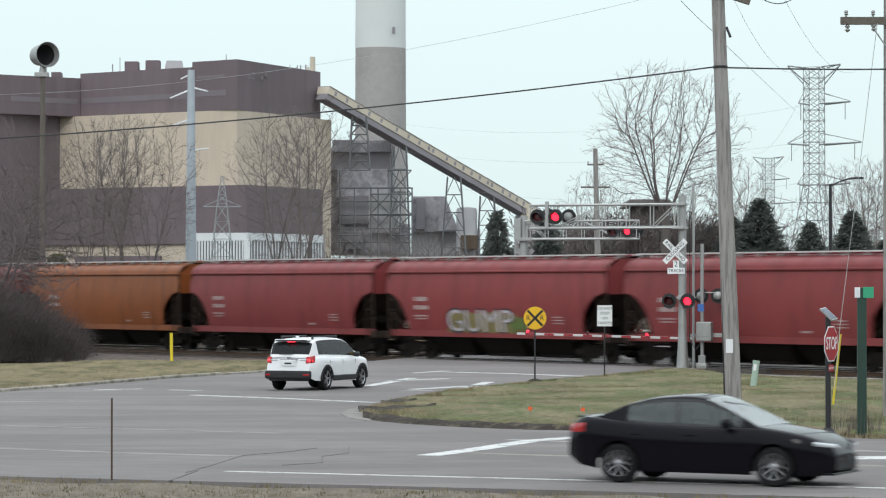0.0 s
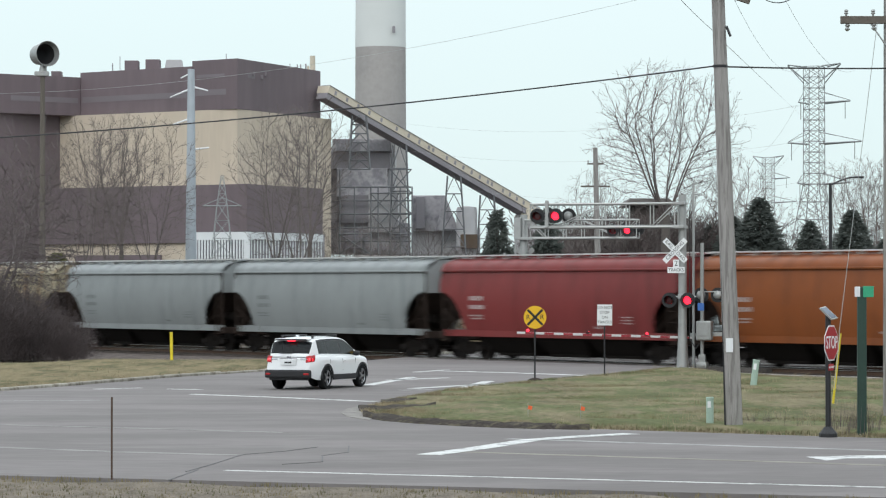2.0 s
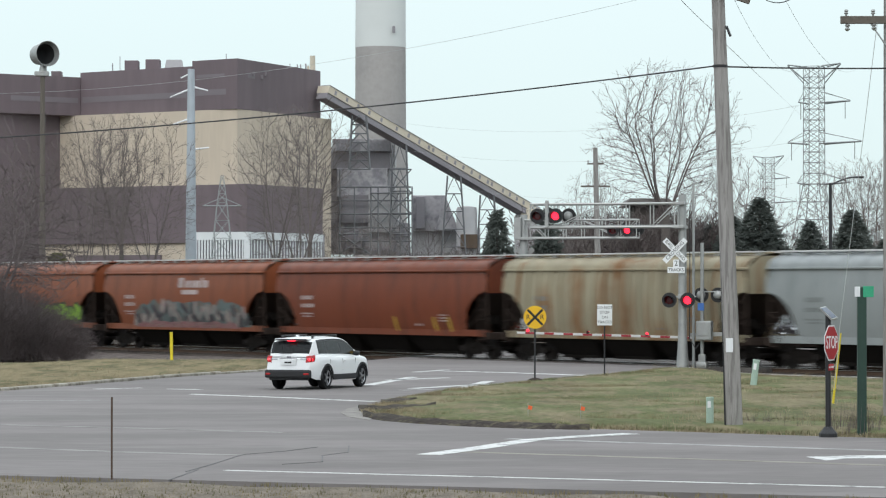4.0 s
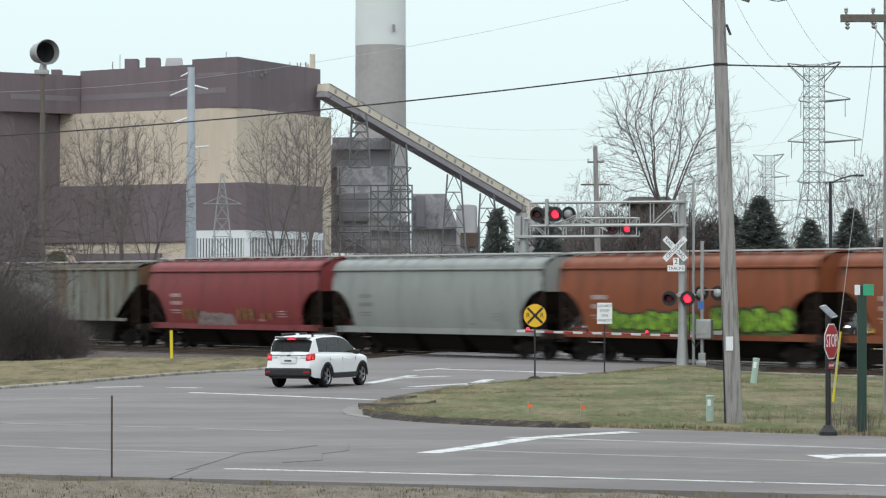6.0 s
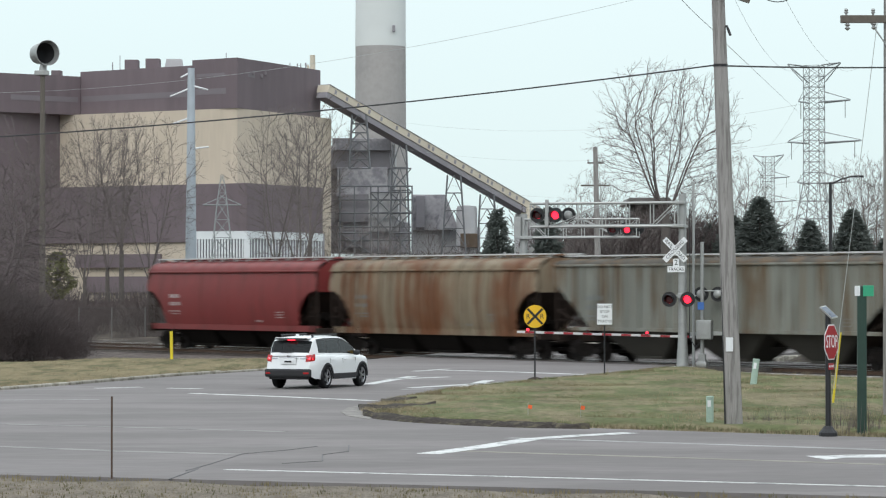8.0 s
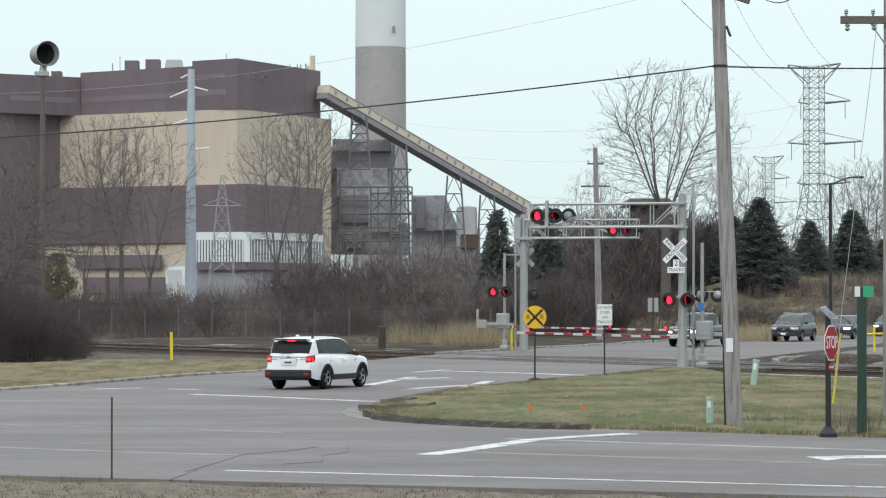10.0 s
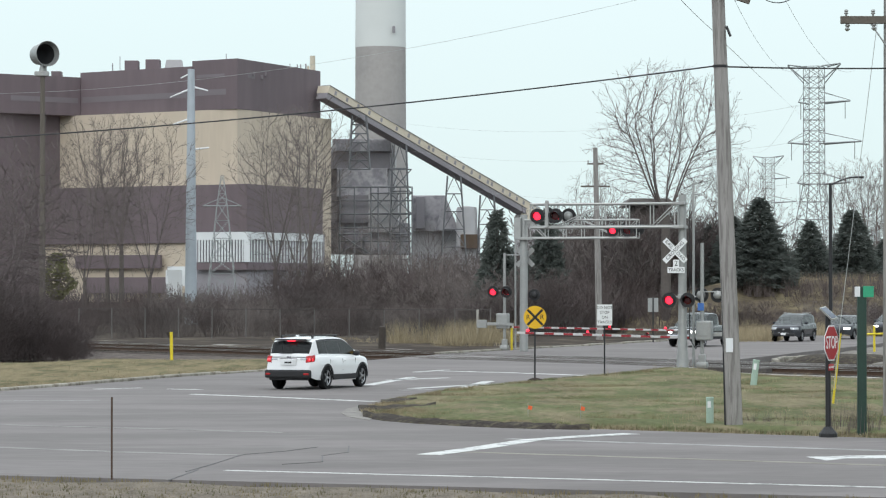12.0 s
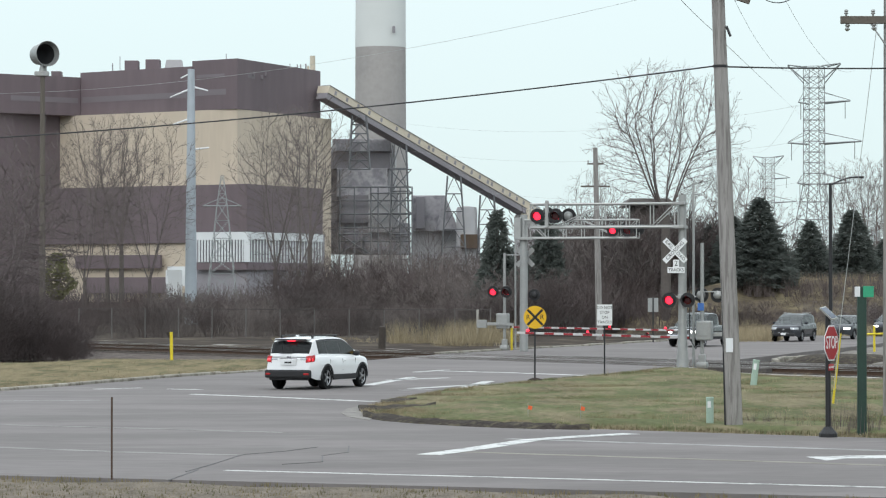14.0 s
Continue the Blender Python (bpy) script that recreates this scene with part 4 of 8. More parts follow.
PERIOD, TO_LEFT, TO_RIGHT = 1.042, 0.10, 0.63


def lamp_disc(r):
    """A lamp insert with a lit face and a dark face, turned about its upright axis to flash."""
    g = Geo()
    n = 18
    for s in (1, -1):
        ring = [(r * math.cos(2 * math.pi * i / n), s * 0.004, r * math.sin(2 * math.pi * i / n)) for i in range(n)]
        mid = [(0.6 * p[0], s * (0.004 + 0.14 * r), 0.6 * p[2]) for p in ring]
        g.add(ring + mid, [(i, (i + 1) % n, n + (i + 1) % n, n + i) for i in range(n)] + [tuple(range(n, 2 * n))])
    me = g.mesh("lamp", RED_GLOW, fix=True)
    me.materials.append(RED_DARK)
    for p in me.polygons:
        p.material_index = 0 if p.center.y > 0 else 1
    return me


BIG_LAMP, SMALL_LAMP = lamp_disc(0.165), lamp_disc(0.06)


def flasher(parent, at, face, phase=None):
    """A round crossing lamp with target ring, visor and bowl; face is 1 or -1 along y."""
    g = Geo()
    n = 24
    for r0, r1, y0, y1 in ((0.172, 0.30, 0.02, 0.02), (0.30, 0.30, 0.02, -0.02), (0.172, 0.30, -0.02, -0.02)):
        g.add([(r * math.cos(2 * math.pi * i / n), face * y, r * math.sin(2 * math.pi * i / n)) for r, y in ((r0, y0), (r1, y1)) for i in range(n)],
              [(i, (i + 1) % n, n + (i + 1) % n, n + i) for i in range(n)])
    ob = part("flasher", g, BLACK, parent, "round red flasher with black target and visor", smooth=30, m=Matrix.Translation(at))
    # visor over the upper part
    a = [math.radians(d) for d in range(-30, 211, 15)]
    g = Geo()
    for k in (0, 0.012):
        g.grid([[((0.175 + k) * math.cos(q), face * 0.02, (0.175 + k) * math.sin(q)), ((0.18 + k) * math.cos(q), face * (0.10 + 0.22 * max(0, math.sin(q) + 0.5) / 1.5), (0.18 + k) * math.sin(q) - 0.02)] for q in a])
    part("visor", g, BLACK, ob, smooth=40)
    g = Geo().lathe([(0.172, 0.0), (0.175, 0.10), (0.14, 0.17), (0.07, 0.20)], pose(0, 0, 0, 90 * face), 20, (False, True))
    part("bowl", g, GALV if face < 0 else BLACK, ob, "rounded lamp housing", smooth=40)
    if phase is None:
        part("lens", Geo().lathe([(0.165, 0.0), (0.12, 0.02), (0.02, 0.028)], pose(0, face * 0.004, 0, -90 * face), 18), RED_DARK, ob, smooth=40)
    else:
        lamp = part("lamp", BIG_LAMP, RED_GLOW, ob, "alternately flashing red lamp")
        LAMPS.append((lamp, (0, face * 0.004, 0), 0 if face > 0 else 180, phase))
    return ob


def truss_arm(parent, length, z0, z1, depth):
    g = Geo()
    bays = max(4, round(length / 0.95))
    for y in (-depth / 2, depth / 2):
        for z in (z0, z1):
            g.cyl((0.1, y, z), (length, y, z), 0.045, n=8)
        for k in range(bays + 1):
            x = 0.25 + (length - 0.25) * k / bays
            g.cyl((x, y, z0), (x, y, z1), 0.026, n=6)
        for k in (0, bays // 2, bays - 1):
            x = 0.25 + (length - 0.25) * k / bays
            g.cyl((x, y, z1 if k != bays - 1 else z0), (x + (length - 0.25) / bays * (2 if k == bays // 2 else 1.0), y, z0 if k != bays - 1 else z1), 0.024, n=6)
    for k in range(bays + 1):
        x = 0.25 + (length - 0.25) * k / bays
        for z in (z0, z1):
            g.cyl((x, -depth / 2, z), (x, depth / 2, z), 0.024, n=6)
    part("truss", g, ALU, parent, "tubular aluminium truss arm", smooth=40)
    part("walkway", Geo().box((length / 2, 0, z0 + 0.06), (length - 0.3, depth * 0.8, 0.05), 0.01), GALV, parent)


def crossbuck(parent, at, face):
    """Two crossed white boards with black words; face along y."""
    m = Matrix.Translation(at) @ (pose(0, 0, 0, 0, 0, 180) if face > 0 else Matrix.Identity(4))
    for k, (ang, word) in enumerate(((45, "CROSSING"), (-45, "RAIL  ROAD"))):
        mm = m @ Matrix.Translation((0, 0.012 * k - 0.012, 0)) @ pose(0, 0, 0, 0, -ang, 0)
        b = part("blade", Geo().box((0, 0, 0), (1.22, 0.008, 0.23), 0.004), WHITE if face else GALV, parent, "white board with black words" if face else "grey back of a crossed board", m=mm)
        if face:
            part("wording", lettering(word, 0.20), BLACK, b, m=Matrix.Translation((0, -0.006, 0)))


def sign(parent, at, w, h, lines, size, face=1, board=WHITE, ink=BLACK, gap=1.25, name="sign_panel"):
    m = Matrix.Translation(at) @ (pose(0, 0, 0, 0, 0, 180) if face > 0 else Matrix.Identity(4))
    b = part(name, Geo().box((0, 0, 0), (w, 0.01, h), 0.008), board, parent, m=m)
    z = (len(lines) - 1) / 2 * size * gap
    for s in lines:
        part("wording", lettering(s, size), ink, b, m=Matrix.Translation((0, -0.0075, z)))
        z -= size * gap
    return b


GATE_WHITE = mat("white_reflective_gate", (0.52, 0.515, 0.51), 0.5, vary=0.08)
GATE_RED = mat("red_reflective_gate", (0.27, 0.02, 0.028), 0.5, vary=0.1)


def gate(m, length, rise, lamps, phases, label, face):
    """A lowered crossing gate: post, drive box, counterweights, striped arm with small lamps; x along the arm."""
    top = thing("crossing_gate", m, label, "crossing gate", "gates of the level crossing")
    part("post", Geo().cyl((0, 0, 0), (0, 0, 5.0), 0.075, n=12).box((0, 0, 0.12), (0.42, 0.42, 0.24), 0.03), GALV, top, smooth=40)
    part("junction_box", Geo().box((0, 0.02 * face, 0.35), (0.28, 0.24, 0.4), 0.03), GALV, top)
    g = Geo().box((-0.12, 0.12 * face, 1.5), (0.62, 0.48, 0.78), 0.05).box((-0.12, 0.37 * face, 1.55), (0.45, 0.04, 0.5), 0.01)
    drive = part("drive_box", g, GALV, top, "weathered grey gate drive box")
    part("pivot_arm", Geo().box((0.15, -0.2 * face, 1.33), (0.75, 0.05, 0.14), 0.01).box((-0.75, -0.2 * face, 1.35), (1.0, 0.05, 0.16), 0.01), GALV, drive)
    part("counterweight", Geo().box((-1.15, -0.2 * face, 1.35), (0.5, 0.16, 0.42), 0.02), GALV, drive)
    arm = part("gate_arm", Geo().box((length / 2 + 0.3, 0, 0), (length - 0.3, 0.05, 0.092), 0.01), GATE_WHITE, top, "white gate arm with red stripes",
               m=Matrix.Translation((0, -0.2 * face, 1.20)) @ pose(0, 0, 0, 0, -math.degrees(math.atan2(rise, length)), 0))
    x = 0.75
    while x < length - 0.1:
        part("red_stripe", Geo().box((x, 0, 0), (0.40, 0.056, 0.086), 0.004), GATE_RED, arm)
        x += 0.80
    for xl, ph in zip(lamps, phases):
        lb = part("arm_lamp", Geo().cyl((xl, 0, 0.03), (xl, 0, 0.07), 0.05, n=10), BLACK, arm)
        for s in (-1, 1):
            if ph is None:
                part("lens", Geo().lathe([(0.062, 0), (0.05, 0.03), (0.01, 0.04)], Matrix.Translation((xl, s * 0.03, 0.10)) @ pose(0, 0, 0, -90 * s), 12), RED_GLOW, lb, "steady red arm lamp")
        if ph is not None:
            lamp = part("lens", SMALL_LAMP, RED_GLOW, lb, "flashing red arm lamp", m=Matrix.Translation((xl, 0, 0.11)))
            LAMPS.append((lamp, (xl, 0, 0.11), 0 if face > 0 else 180, ph))
    return top, arm


# near signal: mast with arm over the road, lamps towards the junction
NEAR_M = Matrix.Translation((9.49, 124.89, 0)) @ pose(0, 0, 0, 0, 0, ROAD_DIR)
sig = thing("crossing_signal", NEAR_M, "grey cantilever crossing signal with red flashers and crossbuck", "crossing signal", "signals of the level crossing")
g = Geo().cyl((0, 0, 0.02), (0, 0, 6.9), 0.175, 0.15, n=20).lathe([(0.25, 0), (0.235, 0.3), (0.20, 0.8), (0.17, 1.6)], None, 20).box((0, 0, 0.03), (0.9, 0.9, 0.06), 0.02)
part("mast", g, GALV, sig, "tapered galvanised mast", smooth=40)
truss_arm(sig, 6.15, 5.62, 6.55, 0.62)
part("bracket", Geo().box((0.1, 0, 5.62), (0.5, 0.7, 0.12), 0.02), GALV, sig)
part("bracket", Geo().box((0.1, 0, 6.55), (0.5, 0.7, 0.12), 0.02), GALV, sig)
g = Geo().box((5.45, 0.36, 6.15), (0.14, 0.12, 1.1), 0.02)
for x in (5.05, 5.85):
    g.cyl((5.45, 0.40, 6.1), (x, 0.40, 6.1), 0.03, n=6)
part("lamp_bracket", g, GALV, sig)
flasher(sig, (5.83, 0.42, 6.08), 1, "L")
flasher(sig, (5.08, 0.42, 6.08), 1, "R")
flasher(sig, (4.75, -0.42, 6.10), -1)
flasher(sig, (5.5, -0.42, 6.10), -1)
part("lamp_bracket", Geo().cyl((-0.6, 0.22, 2.86), (0.6, 0.22, 2.86), 0.03, n=6).box((0, 0.2, 2.86), (0.3, 0.1, 0.2), 0.02), GALV, sig)
flasher(sig, (0.47, 0.30, 2.72), 1, "L")
flasher(sig, (-0.27, 0.30, 2.72), 1, "R")
crossbuck(sig, (0.24, 0.27, 4.68), 1)
sign(sig, (0.2, 0.28, 4.17), 0.24, 0.30, ["2"], 0.30)
sign(sig, (0.2, 0.28, 3.91), 0.70, 0.24, ["TRACKS"], 0.17)
part("cable", Geo().tube([(-0.3, 0.1, 6.3), (-0.32, 0.1, 4), (-0.30, 0.1, 1.2), (-0.55, 0.1, 0.8), (-0.7, 0.1, 1.0)], 0.02, 5), BLACK, sig)

# near gate
gate_n, arm_n = gate(Matrix.Translation((10.34, 125.77, 0)) @ pose(0, 0, 0, 0, 0, ROAD_DIR), 7.55, 0.18, (7.25, 4.75, 2.3), (None, "L", "R"),
                     "lowered red and white striped crossing gate on a grey post", 1)
part("lamp_bracket", Geo().cyl((-0.75, -0.12, 3.05), (0.2, -0.12, 3.05), 0.028, n=6), GALV, gate_n)
flasher(gate_n, (0.08, -0.22, 2.92), -1)
flasher(gate_n, (-0.60, -0.22, 2.92), -1)
sign(gate_n, (0.03, 0.12, 2.45), 0.26, 0.30, [], 0.1, board=BLUE, name="blue_plate")
part("conduit", Geo().cyl((0.35, 0.0, 0), (0.35, 0.0, 7.4), 0.06, 0.05, n=8), GALV, gate_n, smooth=40)

# far signal and gate, facing the other way
FAR_TURN = ROAD_DIR + 180
sig2 = thing("crossing_signal", Matrix.Translation((4.09, 159.45, 0)) @ pose(0, 0, 0, 0, 0, FAR_TURN), "grey cantilever crossing signal seen from behind", "crossing signal", "signals of the level crossing")
g = Geo().cyl((0, 0, -0.25), (0, 0, 6.9), 0.22, 0.18, n=20).box((0, 0, -0.1), (0.9, 0.9, 0.2), 0.02)
part("mast", g, GALV, sig2, "tapered galvanised mast", smooth=40)
truss_arm(sig2, 5.9, 5.70, 6.62, 0.62)
part("bracket", Geo().box((0.1, 0, 5.7), (0.9, 0.75, 0.16), 0.02), GALV, sig2)
part("bracket", Geo().box((-0.25, 0, 6.2), (0.35, 0.7, 1.1), 0.02), GALV, sig2)
flasher(sig2, (4.72, -0.44, 6.08), -1, "L")
flasher(sig2, (5.46, -0.44, 6.08), -1, "R")
flasher(sig2, (5.1, 0.42, 6.15), 1)
flasher(sig2, (5.85, 0.42, 6.15), 1)
flasher(sig2, (0.48, 0.26, 2.85), 1)
crossbuck(sig2, (0.0, 0.27, 4.76), 0)
gate_f, arm_f = gate(Matrix.Translation((3.17, 162.35, 0)) @ pose(0, 0, 0, 0, 0, FAR_TURN), 8.95, -0.14, (8.5, 5.6, 1.9), (None, "R", "L"),
                     "lowered striped crossing gate beyond the rails", 1)
part("lamp_bracket", Geo().cyl((-0.65, -0.12, 3.05), (0.25, -0.12, 3.05), 0.028, n=6), GALV, gate_f)
flasher(gate_f, (-0.55, -0.22, 3.0), -1, "L")
flasher(gate_f, (0.15, -0.22, 3.0), -1, "R")
part("marker_post", Geo().cyl((0.35, 0.1, -0.2), (0.35, 0.1, 1.15), 0.06, n=8), YELLOW_PAINT, gate_f, "yellow marker sleeve")
part("brace_pipe", Geo().cyl((0, 0, 4.9), (1.0, 0, 4.9), 0.03, n=6), GALV, gate_f)
part("conduit", Geo().cyl((0.55, 0.1, -0.2), (0.55, 0.1, 6.6), 0.05, n=8), GALV, gate_f)



# ---- signs, posts, poles and wires ----
def face_cam(at, turn=0):
    return Matrix.Translation(at) @ pose(0, 0, 0, 0, 0, turn)


s = thing("railroad_warning_sign", face_cam((3.14, 107.59, 0), 8), "round yellow railroad warning sign on a thin dark post", "road sign")
part("post", Geo().box((0, 0.03, 1.2), (0.055, 0.04, 2.6), 0.008), BLACK, s)
plate = part("sign_panel", Geo().lathe([(0.387, -0.004), (0.392, 0), (0.387, 0.004)], Matrix.Translation((0, 0, 2.20)) @ pose(0, 0, 0, 90), 36), YELLOW, s)
g = Geo()
for a in (45, -45):
    g.box((0, -0.008, 2.20), (0.74, 0.004, 0.08), 0, pose(0, 0, 0, 0, a, 0))
part("cross", g, BLACK, plate)
for x in (-0.24, 0.24):
    part("wording", lettering("R", 0.24), BLACK, plate, m=Matrix.Translation((x, -0.010, 2.20)))
part("sod", Geo().lathe([(0.32, 0), (0.22, 0.09), (0.1, 0.13), (0.03, 0.14)], Matrix.Translation((0, 0, 0.0)), 12), BROWN_GROUND, s, "raised clump of earth", smooth=60)

s = thing("traffic_sign", face_cam((5.87, 114.49, 0), 8), "white sign warning not to stop on the tracks", "road sign")
part("post", Geo().box((0, 0.03, 1.3), (0.05, 0.04, 2.65), 0.008), BLACK, s)
sign(s, (0, 0, 2.22), 0.56, 0.76, ["DO NOT", "STOP", "ON", "TRACKS"], 0.145, face=-1, gap=1.2)

s = thing("stop_sign", face_cam((8.32, 67.67, 0), 61), "red stop sign on a black post with a small solar panel", "road sign")
post = part("post", Geo().cyl((0, 0.06, 0), (0, 0.06, 2.63), 0.06, n=12), BLACK, s, smooth=40)
part("post_base", Geo().lathe([(0.20, 0), (0.20, 0.08), (0.13, 0.16), (0.09, 0.22)], Matrix.Translation((0, 0.06, 0)), 12), BLACK, s, "heavy black base")
octa = [(0.41 * math.cos(math.radians(22.5 + 45 * i)), 0.41 * math.sin(math.radians(22.5 + 45 * i))) for i in range(8)]
pl = part("sign_panel", Geo().prism(octa, -0.004, 0.004, Matrix.Translation((0, -0.012, 2.02)) @ pose(0, 0, 0, 90)), WHITE, s)
part("red_field", Geo().prism([(x * 0.93, y * 0.93) for x, y in octa], -0.004, 0.004, Matrix.Translation((0, -0.018, 2.02)) @ pose(0, 0, 0, 90)), RED, pl)
part("wording", lettering("STOP", 0.34), WHITE, pl, m=Matrix.Translation((0, -0.026, 2.02)) @ Matrix.Diagonal((0.78, 1, 1.15, 1)))
sign(s, (0, -0.01, 1.50), 0.28, 0.14, ["ALL WAY"], 0.065, face=-1, board=RED, ink=WHITE)
pu, pv = Vector((0.27, 0, -0.25)), Vector((0.16, 0.30, 0.03))
pn = pu.cross(pv).normalized()
TILT = Matrix.Translation((0.03, 0.06, 2.66)) @ pose(0, 0, 0, 0, 0, -61)


def slab(k, lo, hi):
    """A thin slab in the tilted plane of the panel, k times its full size."""
    c = [pu * (k * a) + pv * (k * b) for a, b in ((-0.5, -0.5), (0.5, -0.5), (0.5, 0.5), (-0.5, 0.5))]
    return Geo().add([p + pn * lo for p in c] + [p + pn * hi for p in c], [(3, 2, 1, 0), (4, 5, 6, 7), (0, 1, 5, 4), (1, 2, 6, 5), (2, 3, 7, 6), (3, 0, 4, 7)])


panel = part("solar_panel", slab(1.0, -0.02, 0.012), ALU, s, "tilted silver-framed solar panel", m=TILT)
part("solar_cells", slab(0.86, 0.012, 0.016), mat("solar_cells", (0.10, 0.12, 0.16), 0.25, vary=0.1), panel)

s = thing("street_name_post", face_cam((9.09, 68.44, 0)), "dark green wooden post with small street name blades", "street sign")
part("post", Geo().box((0, 0, 1.6), (0.19, 0.19, 3.25), 0.02), POST_GREEN, s)
part("name_blade", Geo().box((0.13, -0.12, 3.12), (0.23, 0.02, 0.24), 0.005, pose(0, 0, 0, 0, 0, -12)), SIGN_GREEN, s, "green name blade")
part("name_blade", Geo().box((-0.11, -0.12, 3.12), (0.14, 0.02, 0.22), 0.005, pose(0, 0, 0, 0, 0, 30)), WHITE, s, "pale name blade")


def pedestal(at, h, r, lean, label):
    s = thing("utility_pedestal", face_cam(at) @ pose(0, 0, 0, 0, lean, 0), label, "utility pedestal", "pedestals in the grass")
    part("body", Geo().lathe([(r, 0), (r, h * 0.93), (r * 1.08, h * 0.93), (r * 1.08, h * 0.99), (r * 0.9, h)], None, 16), PALE_GREEN, s, smooth=40)
    part("sticker", Geo().box((-0.3 * r, -r * 0.97, h * 0.75), (r * 0.9, 0.02, h * 0.22), 0.004), WHITE, s, "white sticker")


pedestal((6.17, 72.91, 0), 0.68, 0.085, 0, "pale green round utility pedestal with a white sticker")
pedestal((9.98, 101.48, 0), 0.90, 0.105, 7, "leaning pale green utility pedestal")


def marker_flag(at):
    s = thing("marker_flag", face_cam(at), "small orange utility marker flag in the grass", "marker flag", "flags in the grass")
    part("wire", Geo().cyl((0, 0, 0), (0, 0, 0.42), 0.006, n=5), GALV, s)
    part("flag", Geo().box((0.05, 0, 0.30), (0.10, 0.008, 0.09), 0.002, pose(0, 0, 0, 0, 12, 10)), ORANGE, s)


marker_flag((2.06, 76.4, 0))
marker_flag((3.31, 75.8, 0))

s = thing("snow_stake", face_cam((-5.55, 52.86, 0)), "thin dark metal stake beside the road", "stake")
part("rod", Geo().box((0, 0, 0.68), (0.03, 0.025, 1.38), 0.004), RAIL_SIDE, s)
s = thing("marker_post", face_cam((-11.82, 137.38, 0)) @ pose(0, 0, 0, 0, -1, 0), "yellow plastic marker post beside the rails", "marker post")
part("sleeve", Geo().cyl((0, 0, 0), (0, 0, 1.28), 0.07, n=12), YELLOW_PAINT, s, smooth=40)


def wood_pole(at, h, r0, r1, lean, label, material=GREY_POLE):
    s = thing("utility_pole", face_cam(at), label, "utility pole", "poles along the road")
    part("shaft", Geo().lathe([(r0, -0.1)] + [(r0 + (r1 - r0) * k / 10, h * k / 10) for k in range(11)], Matrix(((1, 0, lean, 0), (0, 1, 0, 0), (0, 0, 1, 0), (0, 0, 0, 1))), 18), material, s, smooth=40)
    return s


def insulators(s, pts):
    for p in pts:
        part("insulator", Geo().lathe([(0.02, -0.02), (0.03, 0.04), (0.06, 0.06), (0.035, 0.09), (0.055, 0.12), (0.03, 0.16)], Matrix.Translation(p), 10), GALV, s, smooth=40)


pole = wood_pole((6.62, 71.74, 0), 12.0, 0.205, 0.135, -0.036, "weathered grey wooden utility pole beside the road")
part("crossarm", Geo().box((-0.55, -0.2, 10.0), (1.9, 0.1, 0.13), 0.01, pose(0, 0, 0, 0, 18, 0)), DARK_WOOD, pole)
part("notice", Geo().box((-0.12, -0.2, 1.9), (0.16, 0.02, 0.32), 0.005), WHITE, pole, "pale tag nailed on the pole")
part("ground_cable", Geo().tube([(-0.21, -0.08, 0.05), (-0.26, -0.06, 2.5), (-0.33, -0.06, 5.5), (-0.40, -0.05, 8.2)], 0.02, 6), BLACK, pole)
part("clamp", Geo().cyl((-0.30, 0, 8.22), (-0.30, 0, 8.28), 0.168, n=16), BLACK, pole)
part("guy_insulator", Geo().cyl((-0.17, -0.10, 9.15), (-0.09, -0.2, 8.92), 0.03, n=8), BLACK, pole)

pole2 = wood_pole((10.98, 77.5, 0), 11.5, 0.17, 0.13, 0.0, "pale wooden utility pole with a crossarm")
part("crossarm", Geo().box((-0.02, -0.18, 9.78), (2.4, 0.11, 0.19), 0.012), DARK_WOOD, pole2, "grey wooden crossarm")
part("brace", Geo().cyl((-0.5, -0.2, 9.72), (0.0, -0.2, 9.0), 0.02, n=6), GALV, pole2)
insulators(pole2, [(-1.08, -0.18, 9.88), (-0.42, -0.18, 9.88), (1.0, -0.18, 9.88)])
part("hanging_insulator", Geo().lathe([(0.02, 0), (0.07, 0.05), (0.03, 0.1), (0.07, 0.14), (0.02, 0.2)], Matrix.Translation((-1.05, -0.18, 9.50)), 10), GALV, pole2)
part("hanging_insulator", Geo().lathe([(0.02, 0), (0.07, 0.05), (0.03, 0.1), (0.07, 0.14), (0.02, 0.2)], Matrix.Translation((-0.40, -0.18, 9.52)), 10), GALV, pole2)

WIRE = mat("black_cable", (0.03, 0.03, 0.032), 0.6, vary=0.1, bump=0)
FAR_WIRE = mat("aged_grey_wire", (0.42, 0.44, 0.44), 0.6, vary=0.1, bump=0)


def cable(a, b, sag, r, label, material=WIRE, n=24, name="cable"):
    a, b = Vector(a), Vector(b)
    pts = [a.lerp(b, k / n) - Vector((0, 0, sag * 4 * (k / n) * (1 - k / n))) for k in range(n + 1)]
    g = Geo()
    d = (b - a).normalized()
    u = d.orthogonal().normalized()
    w = d.cross(u)
    g.grid([[p + u * (r * math.cos(2 * math.pi * k / 6)) + w * (r * math.sin(2 * math.pi * k / 6)) for k in range(7)] for p in pts])
    return tagged(part(name, g, material), label, "cable")


